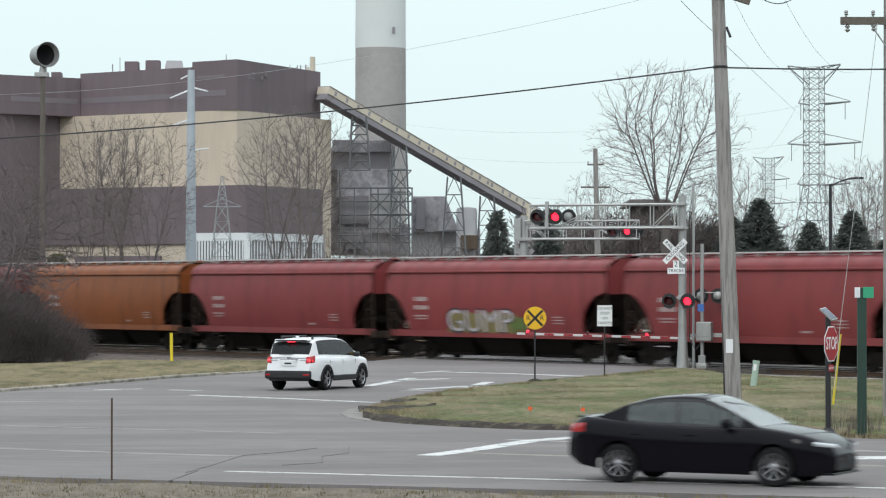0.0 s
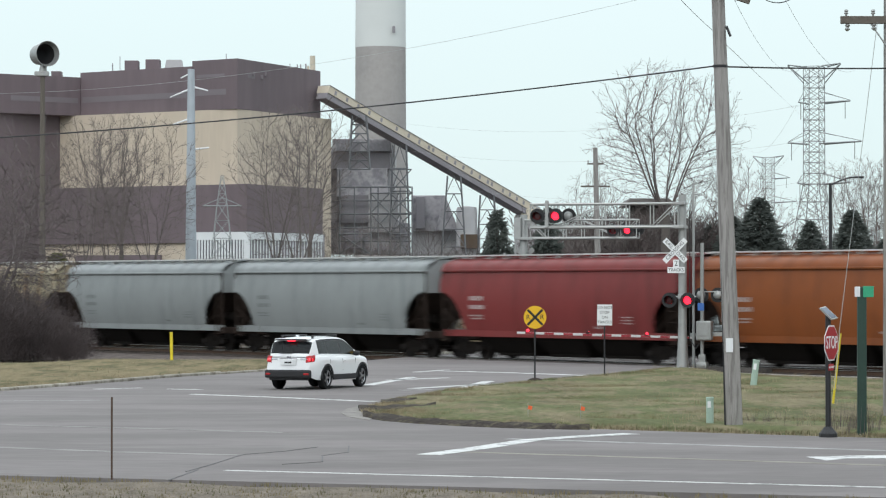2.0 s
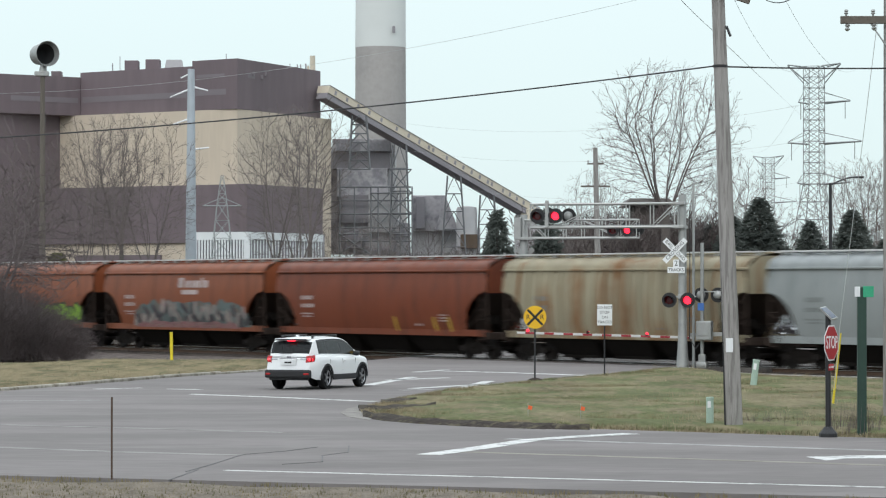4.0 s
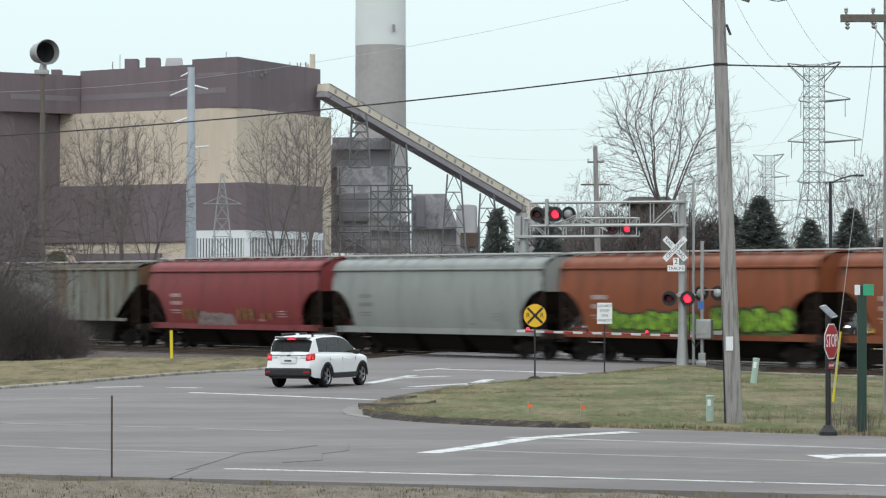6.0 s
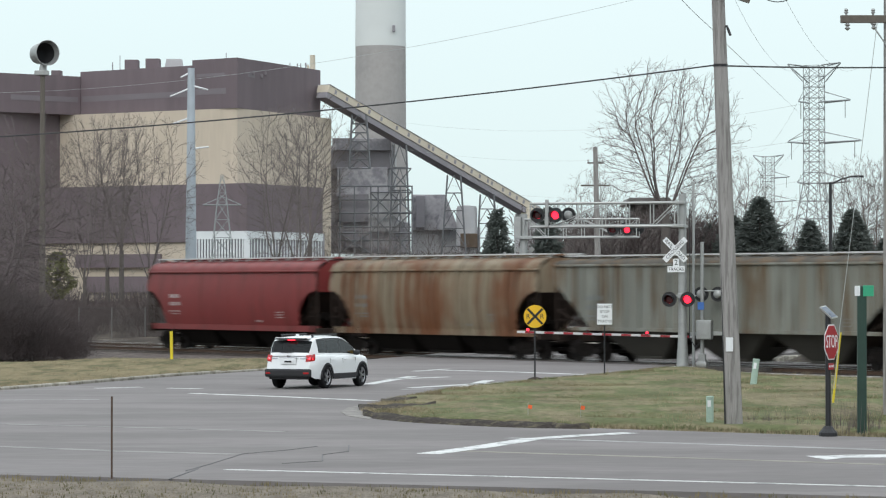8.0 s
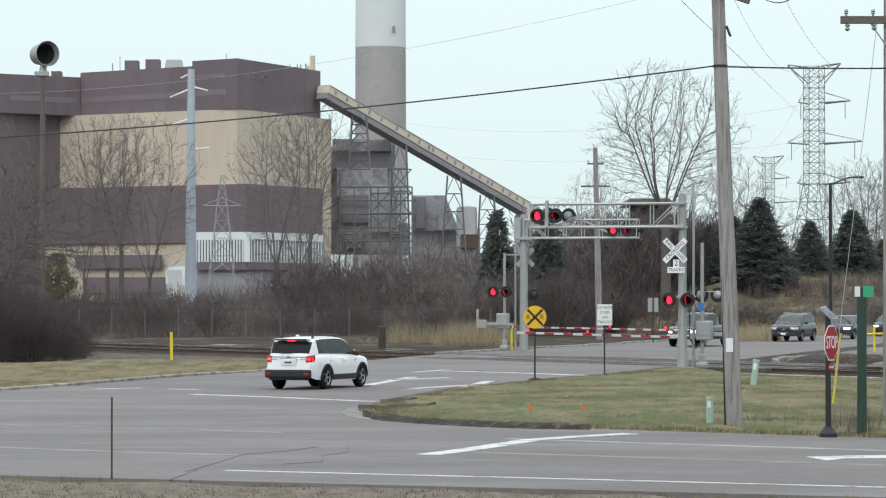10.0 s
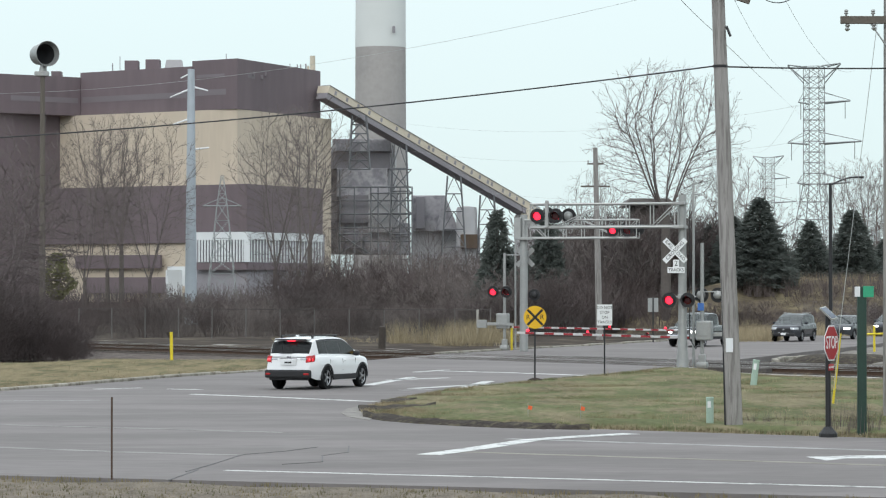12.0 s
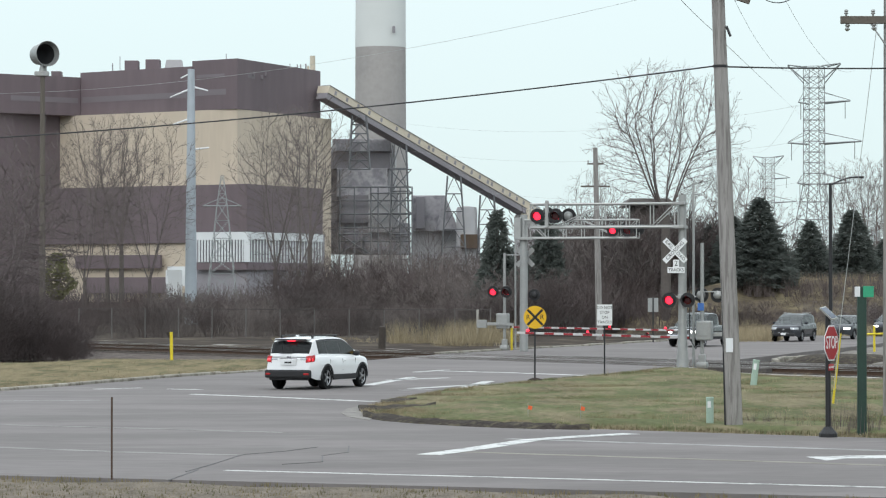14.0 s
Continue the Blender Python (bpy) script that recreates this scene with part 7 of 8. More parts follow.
def trestle(px0, px1, py0, bx0, bx1, by, d):
    """Two raking legs with cross bracing."""
    g = Geo()
    top_ = [(((p - 784) / 5578) * d, EYE_Z + (510 - py0) / 5578 * d) for p in (px0, px1)]
    bot = [(((p - 784) / 5578) * d, EYE_Z + (510 - by) / 5578 * d) for p in (bx0, bx1)]
    for yy in (d - 1.6, d + 1.6):
        leg = [[(b[0] + (t[0] - b[0]) * k / 6, yy, b[1] + (t[1] - b[1]) * k / 6) for k in range(7)] for t, b in zip(top_, bot)]
        for l in leg:
            part("trestle_leg", Geo().cyl(l[0], l[-1], 0.22, n=5), PYLON2, conv, "steel trestle leg")
        for k in range(6):
            mid = tuple((a + b) / 2 for a, b in zip(leg[0][k + 1], leg[1][k + 1]))
            for p, q in ((leg[0][k], leg[1][k]), (leg[0][k], mid), (leg[1][k], mid)):
                part("trestle_brace", Geo().cyl(p, q, 0.085, n=4), PYLON2, conv)


trestle(623, 648, 205, 618, 655, 300, 745)
trestle(695, 719, 258, 688, 727, 500, 757)
trestle(792, 815, 312, 778, 828, 500, 775)
trestle(850, 874, 346, 842, 884, 500, 785)

# flue gas plant, silos and sheds between the chimney and the trestles
D1 = 760.0


def pbox(parent, x0, x1, y0, y1, d, depth, material, name, label=""):
    xa, xb = (x0 - 784) / 5578 * d, (x1 - 784) / 5578 * d
    za, zb = EYE_Z + (510 - y0) / 5578 * d, EYE_Z + (510 - y1) / 5578 * d
    return part(name, Geo().box(((xa + xb) / 2, d + depth / 2, (za + zb) / 2), (xb - xa, depth, za - zb), 0.15), material, parent, label)


flue = thing("flue_gas_plant", pose(0, 0, 0), "grimy grey flue gas ducts in a steel frame", "industrial plant")
pbox(flue, 588, 692, 246, 268, D1, 20, PLANT_GREY, "duct_top")
pbox(flue, 567, 690, 268, 300, D1 + 2, 18, PLANT_DARK, "duct_mid")
pbox(flue, 596, 686, 298, 350, D1, 18, PLANT_GREY, "casing")
pbox(flue, 560, 600, 262, 450, D1 + 6, 12, PLANT_GREY, "casing")
pbox(flue, 600, 652, 345, 395, D1 - 2, 18, PLANT_DARK, "hopper_casing")
pbox(flue, 652, 705, 342, 412, D1 - 2, 16, PLANT_PALE, "duct")
pbox(flue, 598, 725, 395, 450, D1, 16, PLANT_GREY, "base_casing")
pbox(flue, 610, 640, 408, 440, D1 - 4, 8, PLANT_DARK, "opening")
pbox(flue, 668, 700, 246, 340, D1 + 4, 12, PLANT_PALE, "duct")
for k in range(5):
    y0 = 330 + k * 24
    pbox(flue, 598, 728, y0, y0 + 2.5, D1 - 5, 1.2, PYLON2, "platform", "steel walkway")
for x in (600, 626, 655, 668, 690, 707, 728):
    pbox(flue, x, x + 2.6, 330 if x > 600 else 300, 505, D1 - 6, 0.5, PYLON2, "column")
lattice_frames = Geo()
for (xa, xb, ya, yb) in ((655, 690, 342, 378), (655, 690, 378, 414), (690, 728, 300, 342), (690, 728, 342, 378), (690, 728, 378, 414), (690, 728, 414, 450), (600, 655, 414, 450)):
    p = [((x - 784) / 5578 * (D1 - 6), D1 - 6, EYE_Z + (510 - y) / 5578 * (D1 - 6)) for x, y in ((xa, ya), (xb, ya), (xb, yb), (xa, yb))]
    lattice_frames.cyl(p[0], p[2], 0.14, n=4).cyl(p[1], p[3], 0.14, n=4).cyl(p[0], p[1], 0.16, n=4)
part("bracing", lattice_frames, PYLON2, flue)

shed = thing("plant_shed", pose(0, 0, 0), "grey clad crusher house and low sheds", "industrial building")
pbox(shed, 728, 788, 346, 410, 790, 16, PLANT_GREY, "upper_house")
pbox(shed, 736, 752, 348, 405, 788, 2, PLANT_DARK, "dark_bay")
g = Geo().prism([(-1.97, 0), (3.95, 0), (0.56, 8.736)], 0, 14, Matrix.Translation((0, 800, 17.57)) @ pose(0, 0, 0, 90))
part("sloped_roof", g, PLANT_GREY, shed)
pbox(shed, 728, 850, 404, 505, 792, 20, PLANT_PALE, "low_house")
pbox(shed, 815, 845, 415, 440, 780, 4, mat("brown_door_panel", (0.12, 0.085, 0.06), 0.8), "door_panel")
silo = thing("silo", Matrix.Translation((5.91, 785, 0)), "small pale cylindrical silo", "silo")
part("tank", Geo().lathe([(2.6, 0), (2.6, 22.62), (2.3, 23.33), (0.5, 23.61)], None, 24), PLANT_PALE, silo, smooth=40)
head = thing("transfer_house", pose(0, 0, 0), "pale conveyor transfer house behind the crossing", "industrial building")
pbox(head, 912, 948, 380, 505, 796, 8, PLANT_PALE, "tower")
pbox(head, 922, 950, 370, 392, 795, 3, GALLERY_TAN, "upper_panel")
lt = thing("radio_mast", Matrix.Translation((-36.45, 520, -0.25)), "small lattice mast with side arms", "lattice mast")
lattice(lt, 0, 0, 5.2, 1.6, 0, 17.5, 6, 0.06, "lattice")
lattice(lt, 0, 0, 1.6, 0.4, 17.5, 22.0, 3, 0.05, "lattice")
part("arm", Geo().cyl((-3.2, 0, 17.0), (3.2, 0, 17.0), 0.1, n=4).cyl((-3.2, 0, 17.0), (0, 0, 18.4), 0.07, n=4).cyl((3.2, 0, 17.0), (0, 0, 18.4), 0.07, n=4), PYLON, lt)
house = thing("distant_house", pose(0, 0, 0), "grey-roofed building among bare trees", "house")
pbox(house, 1122, 1180, 362, 480, 330, 10, mat("dull_brown_siding", (0.066, 0.055, 0.051), 0.9), "wall")
g = Geo().prism([(19.05, 0), (24.34, 0), (23.64, 0.706), (19.52, 0.706)], 0, 13, Matrix.Translation((0, 342, 11.84)) @ pose(0, 0, 0, 90))
part("roof", g, mat("grey_shingle_roof", (0.17, 0.16, 0.155), 0.9, vary=0.2, scale=1), house)



# ---- trees, thicket, fence, grass ----
def twig_tube(g, p, q, r0, r1):
    d = q - p
    if d.length < 1e-5:
        return
    a = d.orthogonal().normalized()
    b = d.cross(a).normalized()
    n = len(g.v)
    for c, r in ((p, r0), (q, r1)):
        for k in range(3):
            t = 2 * math.pi * k / 3
            g.v.append(tuple(c + a * (r * math.cos(t)) + b * (r * math.sin(t))))
    g.f += [(n, n + 1, n + 4, n + 3), (n + 1, n + 2, n + 5, n + 4), (n + 2, n, n + 3, n + 5)]


def grow(g, rng, p, d, length, r, depth, up, wild, kids, rmin, ratio=(0.42, 0.62), segs0=4, fuzz=False):
    """A branch of bent segments with side branches all along."""
    segs = segs0 if depth > 1 else 3 if depth else 2
    taper = max(0.5, (rmin / r) ** (1 / segs)) if depth < 2 else 0.84
    for k in range(segs):
        d = (d + Vector((rng.uniform(-1, 1), rng.uniform(-1, 1), rng.uniform(-1, 1))) * wild + Vector((0, 0, up))).normalized()
        q = p + d * (length / segs)
        r1 = max(rmin, r * taper)
        twig_tube(g, p, q, r, r1)
        p, r = q, r1
        if depth > 0 and k > 0:
            for _ in range(kids + (k == segs - 1) + (fuzz and depth <= 2)):
                side = Vector((rng.uniform(-1, 1), rng.uniform(-1, 1), rng.uniform(-0.3, 0.6))).normalized()
                nd = (d + side * rng.uniform(0.45, 0.85)).normalized()
                fall = 1.0 - 0.45 * k / segs
                grow(g, rng, p, nd, length * fall * rng.uniform(*ratio), max(rmin, r * rng.uniform(0.45, 0.65)), depth - 1, up, wild, kids, rmin, ratio, 4, fuzz)


def colony_tree(seed, h, width, fork, limbs, points, r0, rmin, material, belly=0.42, fuzz=1.0, up=0.22):
    """Trunk and crown of a winter tree: limbs sweep up from the fork, twigs reach out to fill a rounded crown."""
    rng = np.random.default_rng(seed)
    zf, step = h * fork, h * 0.022
    place, parent = [], []

    def put(p, q):
        place.append(np.array(p, float))
        parent.append(q)
        return len(place) - 1

    def reach(u):
        u = np.clip(u, 0, 1)
        return width / 2 * np.where(u < belly, 0.28 + 0.72 * np.sin(np.pi / 2 * u / belly), np.sqrt(np.clip(1 - ((u - belly) / (1.02 - belly)) ** 2.2, 0, 1)))

    root = put((0, 0, zf), -1)
    for k in range(limbs):
        a = 2 * math.pi * (k + rng.uniform(-0.35, 0.35)) / limbs
        out = width * (0.03 if k == 0 else rng.uniform(0.12, 0.27))
        tall = (h - zf) * rng.uniform(0.38, 0.58)
        last, n = root, int(tall / step)
        sway = rng.uniform(0, 6.28)
        for i in range(1, n + 1):
            f = i / n
            o = out * (1.35 * f - 0.35 * f * f)
            w = 0.02 * width * math.sin(5 * f + sway)
            last = put((math.cos(a) * o - math.sin(a) * w, math.sin(a) * o + math.cos(a) * w, zf + tall * f), last)
    u = rng.uniform(0.03, 1.0, points * 3)
    ang, rad = rng.uniform(0, 2 * math.pi, len(u)), np.sqrt(rng.uniform(0.02, 1, len(u)))
    lump = 1 + 0.16 * np.sin(3 * ang + 7 * u + seed) + 0.10 * np.sin(5 * ang - 11 * u)
    keep = rng.uniform(0, 1, len(u)) < (reach(u) / (width / 2)) ** 2
    goal = np.stack([np.cos(ang) * rad * reach(u) * lump, np.sin(ang) * rad * reach(u) * lump, zf + u * (h - zf)], 1)[keep][:points]
    near, dist = np.zeros(len(goal), int), np.full(len(goal), 1e9)
    forks = {}
    fresh = 0
    for _ in range(70):
        cloud = np.array(place[fresh:])
        d = np.linalg.norm(goal[:, None] - cloud[None], axis=2)
        best = d.argmin(1)
        val = d[np.arange(len(goal)), best]
        hit = val < dist
        near[hit], dist[hit] = best[hit] + fresh, val[hit]
        live = dist > step * 1.3
        goal, near, dist = goal[live], near[live], dist[live]
        if not len(goal):
            break
        fresh = len(place)
        spent = np.array([forks.get(q, 0) > 2 for q in near])
        goal, near, dist = goal[~spent], near[~spent], dist[~spent]
        if not len(goal):
            break
        for q in np.unique(near):
            forks[q] = forks.get(q, 0) + 1
            v = goal[near == q] - place[q]
            v = (v / np.linalg.norm(v, axis=1)[:, None]).mean(0)
            back = place[q] - place[parent[q]] if parent[q] >= 0 else np.array((0, 0, 1.0))
            back = back / (np.linalg.norm(back) + 1e-9)
            v = v + 0.7 * back + np.array((0, 0, up)) + rng.normal(0, 0.10, 3)
            put(place[q] + v / (np.linalg.norm(v) + 1e-9) * step, q)
    n = len(place)
    flow, kids = np.zeros(n), np.zeros(n, int)
    for i in range(n - 1, -1, -1):
        flow[i] = max(flow[i], 1.0)
        if parent[i] >= 0:
            flow[parent[i]] += flow[i]
            kids[parent[i]] += 1
    rad = rmin + (flow / flow.max()) ** 0.66 * (r0 * 0.74 - rmin)
    rad = np.where(flow < 3, rmin, rad)
    crown, trunk = Geo(), Geo()
    trunk.lathe([(r0 * 1.5, -0.3), (r0 * 1.1, h * 0.03), (r0, zf * 0.6), (r0 * 0.85, zf + 0.1)], None, 10)
    for i in range(1, n):
        p, q = Vector(place[parent[i]]), Vector(place[i])
        twig_tube(crown, p, q, min(rad[parent[i]], rad[i] * 1.25), rad[i])
        if flow[i] < 12:
            for _ in range(int(fuzz + rng.uniform(0, 1))):
                d = (q - p).normalized() + Vector(rng.normal(0, 0.42, 3)) + Vector((0, 0, 0.25))
                e = q + d.normalized() * step * rng.uniform(0.8, 2.0)
                twig_tube(crown, q, e, rmin * 0.85, rmin * 0.6)
    return trunk.mesh("trunk", BARK, 50), crown.mesh("crown", material, fix=False)


def place_tree(meshes, at, s, turn, label, material, name="bare_tree", group=""):
    t = thing(name, Matrix.Translation(at) @ pose(0, 0, 0, 0, 0, turn) @ Matrix.Scale(s, 4), label, "tree", group)
    part("trunk", meshes[0], BARK, t)
    part("crown", meshes[1], material, t, "bare branching crown")
    return t


BIG = colony_tree(4, 19.9, 11.0, 0.44, 9, 2300, 0.36, 0.0115, TWIG_MID, 0.45, 1.4, 0.36)
place_tree(BIG, (16.40, 232, -0.25), 1.0, 0, "large bare deciduous tree with upswept grey branches", TWIG_MID)
T1 = colony_tree(11, 12.0, 5.2, 0.26, 5, 900, 0.14, 0.0075, TWIG_GREY, 0.5, 1.5, 0.32)
T2 = colony_tree(12, 12.0, 4.6, 0.34, 4, 850, 0.14, 0.0075, TWIG_GREY, 0.55, 1.5, 0.36)
T3 = colony_tree(13, 12.0, 6.4, 0.20, 7, 1150, 0.12, 0.007, TWIG_GREY, 0.5, 1.6, 0.28)
KINDS = [(T1, TWIG_GREY), (T2, TWIG_GREY), (T3, TWIG_GREY)]
BT = "bare deciduous tree with thin winter twigs"
for i, (x, d, ytop, k) in enumerate(((150, 285, 205, 2), (215, 290, 198, 1), (265, 295, 205, 2), (190, 300, 230, 0), (487, 268, 195, 0), (528, 275, 205, 0), (548, 300, 178, 1), (25, 262, 190, 2),
                                     (1050, 255, 300, 1), (1095, 262, 330, 0), (1240, 250, 300, 0), (1300, 255, 272, 1), (1335, 270, 320, 2), (1480, 330, 290, 2), (1520, 320, 280, 0), (1550, 330, 285, 1), (1600, 300, 270, 2), (1010, 290, 390, 2), (700, 330, 395, 2), (600, 310, 400, 1), (660, 320, 380, 2), (760, 310, 400, 1), (820, 330, 420, 2))):
    h = EYE_Z + 0.25 + (510 - ytop) / 5578 * d
    (tm, mt) = KINDS[k]
    place_tree(tm, ((x - 784) / 5578 * d, d, -0.25), h / 12.0, 47 * i, BT, mt, group="bare trees beyond the rails")

# dark tree and shrub beside the rails
NEAR = colony_tree(21, 9.5, 10.0, 0.16, 9, 1500, 0.20, 0.011, TWIG_DARK, 0.40, 1.6, 0.05)
place_tree(NEAR, (-22.05, 152, -0.2), 1.05, 0, "dark bare tree with tangled branches beside the rails", TWIG_DARK)
place_tree(NEAR, (-24.19, 158, -0.2), 1.0, 130, "dark bare tree with tangled branches beside the rails", TWIG_DARK)


def bush_mesh(seed, h, w, stems, depth, rmin, kids=2, material=TWIG, wild=0.25):
    rng = random.Random(seed)
    g = Geo()
    for k in range(stems):
        a, rr = rng.uniform(0, 2 * math.pi), rng.uniform(0, 0.30) * w
        p = Vector((rr * math.cos(a), rr * math.sin(a), 0))
        d = Vector((math.cos(a) * rng.uniform(0.05, 0.6), math.sin(a) * rng.uniform(0.05, 0.6), 1)).normalized()
        grow(g, rng, p, d, h * rng.uniform(0.45, 0.8), rmin * 2.4, depth, 0.05, wild, kids, rmin)
    zm = max(v[2] for v in g.v)
    g.v = [(x, y, z * h / zm) for x, y, z in g.v]
    return g.mesh("bush", material, fix=False)


def tangle_mesh(seed, h, w, n, material):
    """A rounded leafless shrub: a dense tangle of thin bent twigs."""
    rng = random.Random(seed)
    g = Geo()
    for _ in range(n):
        a, u, k = rng.uniform(0, 2 * math.pi), rng.random(), math.sqrt(rng.random())
        rim_ = w / 2 * math.sqrt(max(0.0, 1 - (u * 0.98) ** 2)) * (1 + 0.7 * noise.noise((math.cos(a) * 1.5, math.sin(a) * 1.5, seed + u * 2)))
        p = Vector((k * rim_ * math.cos(a), k * rim_ * math.sin(a), h * 0.88 * u * rng.uniform(0.6, 1)))
        d = Vector((math.cos(a) * k, math.sin(a) * k, rng.uniform(0.2, 1.4))) + Vector((rng.uniform(-1, 1), rng.uniform(-1, 1), rng.uniform(-0.5, 0.5)))
        r = rng.uniform(0.005, 0.011)
        for q in range(3):
            d = (d.normalized() + Vector((rng.uniform(-1, 1), rng.uniform(-1, 1), rng.uniform(-0.8, 0.8))) * 0.45).normalized()
            e = p + d * rng.uniform(0.12, 0.34)
            twig_tube(g, p, e, r, r * 0.7)
            p, r = e, r * 0.7
    for _ in range(260):
        a, k = rng.uniform(0, 6.28), rng.uniform(0.0, 0.35)
        p = Vector((k * w * math.cos(a), k * w * math.sin(a), h * rng.uniform(0.1, 0.6)))
        d = Vector((math.cos(a) * rng.uniform(0.1, 1.3), math.sin(a) * rng.uniform(0.1, 1.3), 1)).normalized()
        for q in range(5):
            e = p + d * (h * 0.13)
            twig_tube(g, p, e, 0.011 - 0.0018 * q, 0.0095 - 0.0018 * q)
            p, d = e, (d + Vector((rng.uniform(-0.3, 0.3), rng.uniform(-0.3, 0.3), rng.uniform(-0.35, 0.1)))).normalized()
    for _ in range(40):
        a, k = rng.uniform(0, 6.28), rng.uniform(0, 0.3)
        p = Vector((k * w * math.cos(a), k * w * math.sin(a), -0.1))
        twig_tube(g, p, p + Vector((math.cos(a) * rng.uniform(0, 0.9), math.sin(a) * rng.uniform(0, 0.9), h * rng.uniform(0.4, 0.9))), 0.025, 0.01)
    return g.mesh("bush", material, fix=False)


DENSE = tangle_mesh(5, 3.6, 5.2, 3600, TWIG_BUSH)
for x, y, s, tn in ((-20.2, 142, 0.90, 0), (-18.5, 143, 0.70, 80), (-17.4, 146, 0.55, 160), (-19.8, 147, 0.95, 220), (-21.6, 140, 1.0, 300), (-18.9, 150, 0.7, 30), (-21.7, 150, 1.15, 110), (-17.0, 143, 0.40, 200)):
    ob = part("shrub", DENSE, TWIG_BUSH, None, m=Matrix.Translation((x, y, -0.05)) @ pose(0, 0, 0, 0, 0, tn) @ Matrix.Scale(s, 4))
    tagged(ob, "dense dark leafless shrub beside the rails", "shrub", "shrubs beside the rails")
BUSHES = [bush_mesh(31 + k, 4.2, 4.6, 60, 3, 0.0065, kids=1, material=m, wild=0.16) for k, m in enumerate((TWIG, TWIG_BUSH, TWIG, TWIG_GREY, TWIG_MID))]
rng = random.Random(77)


def thicket(xa, xb, d, step, hmin, hmax):
    """A row of shrubs between two bearings at a distance."""
    x = (xa - 784) / 5578 * d
    while x < (xb - 784) / 5578 * d:
        k = rng.randrange(5)
        s = rng.uniform(hmin, hmax) / 4.2
        ob = part("shrub", BUSHES[k], TWIG, None, m=Matrix.Translation((x, d + rng.uniform(-4, 4), -0.3)) @ pose(0, 0, 0, 0, 0, rng.uniform(0, 360)) @ Matrix.Diagonal((s * 1.15, s * 1.15, s, 1)))
        tagged(ob, "leafless brown shrub in a roadside thicket", "shrub", "thicket beyond the rails")
        x += step * rng.uniform(0.7, 1.3)


thicket(-60, 880, 214, 1.9, 2.0, 3.2)
thicket(-60, 860, 226, 2.1, 2.6, 3.7)
thicket(-60, 560, 245, 2.4, 2.8, 4.2)
thicket(540, 900, 245, 2.4, 3.6, 5.4)
thicket(520, 900, 262, 2.6, 4.5, 6.6)
thicket(960, 1300, 225, 2.6, 2.6, 4.4)
thicket(960, 1300, 245, 2.3, 3.6, 6.0)
thicket(1440, 1640, 245, 2.3, 3.6, 6.0)
thicket(1070, 1300, 256, 1.2, 8.0, 10.8)
thicket(1085, 1210, 250, 0.9, 8.5, 10.6)
thicket(858, 1020, 214, 1.4, 4.0, 5.2)
thicket(1285, 1640, 222, 1.8, 1.5, 3.0)
thicket(960, 1330, 268, 3.0, 7.0, 10.0)
thicket(1330, 1640, 272, 2.6, 4.0, 6.0)
thicket(1440, 1640, 232, 2.2, 2.6, 4.2)
thicket(560, 1000, 330, 3.4, 5.0, 8.0)
thicket(1000, 1340, 330, 3.0, 7.5, 11.0)
thicket(1340, 1440, 330, 3.0, 4.5, 6.5)
thicket(1440, 1640, 330, 3.0, 7.5, 11.0)


def conifer_mesh(seed, h, w):
    """Whorls of drooping boughs, each set with many needle sprays."""
    rng_ = random.Random(seed)
    g = Geo()
    whorls = 30
    for k in range(whorls):
        u = 0.03 + 0.95 * k / whorls
        z = h * u
        full = w / 2 * (1 - u) ** 0.85 * (0.92 + 0.10 * math.sin(k * 2.1 + seed)) + 0.06
        count = 7 + int(9 * (1 - u))
        for b in range(count):
            a = 2 * math.pi * (b + rng_.uniform(-0.4, 0.4)) / count + k
            reach = full * rng_.uniform(0.72, 1.12)
            dv, side = Vector((math.cos(a), math.sin(a), 0)), Vector((-math.sin(a), math.cos(a), 0))
            droop = rng_.uniform(0.05, 0.28)
            for q in range(10 + int(34 * (1 - u))):
                f = math.sqrt(rng_.uniform(0.02, 1.0))
                c = dv * (reach * f) + side * (rng_.uniform(-0.16, 0.16) * reach * (1.1 - 0.7 * f) * 2) + Vector((0, 0, z - droop * reach * f + 0.10 * reach * f * f + rng_.uniform(-0.2, 0.2)))
                e = (dv * 0.8 + side * rng_.uniform(-0.9, 0.9) + Vector((0, 0, rng_.uniform(-1.1, 0.9)))).normalized() * rng_.uniform(0.16, 0.36)
                v = e.cross(Vector((rng_.uniform(-1, 1), rng_.uniform(-1, 1), rng_.uniform(-0.6, 0.9)))).normalized() * 0.075
                g.add([c - v, c + v, c + e + v * 0.3, c + e - v * 0.3], [(0, 1, 2, 3)])
    g.cyl((0, 0, h * 0.9), (0, 0, h), 0.04, 0.01, n=5)
    return g.mesh("crown", NEEDLE, fix=False)


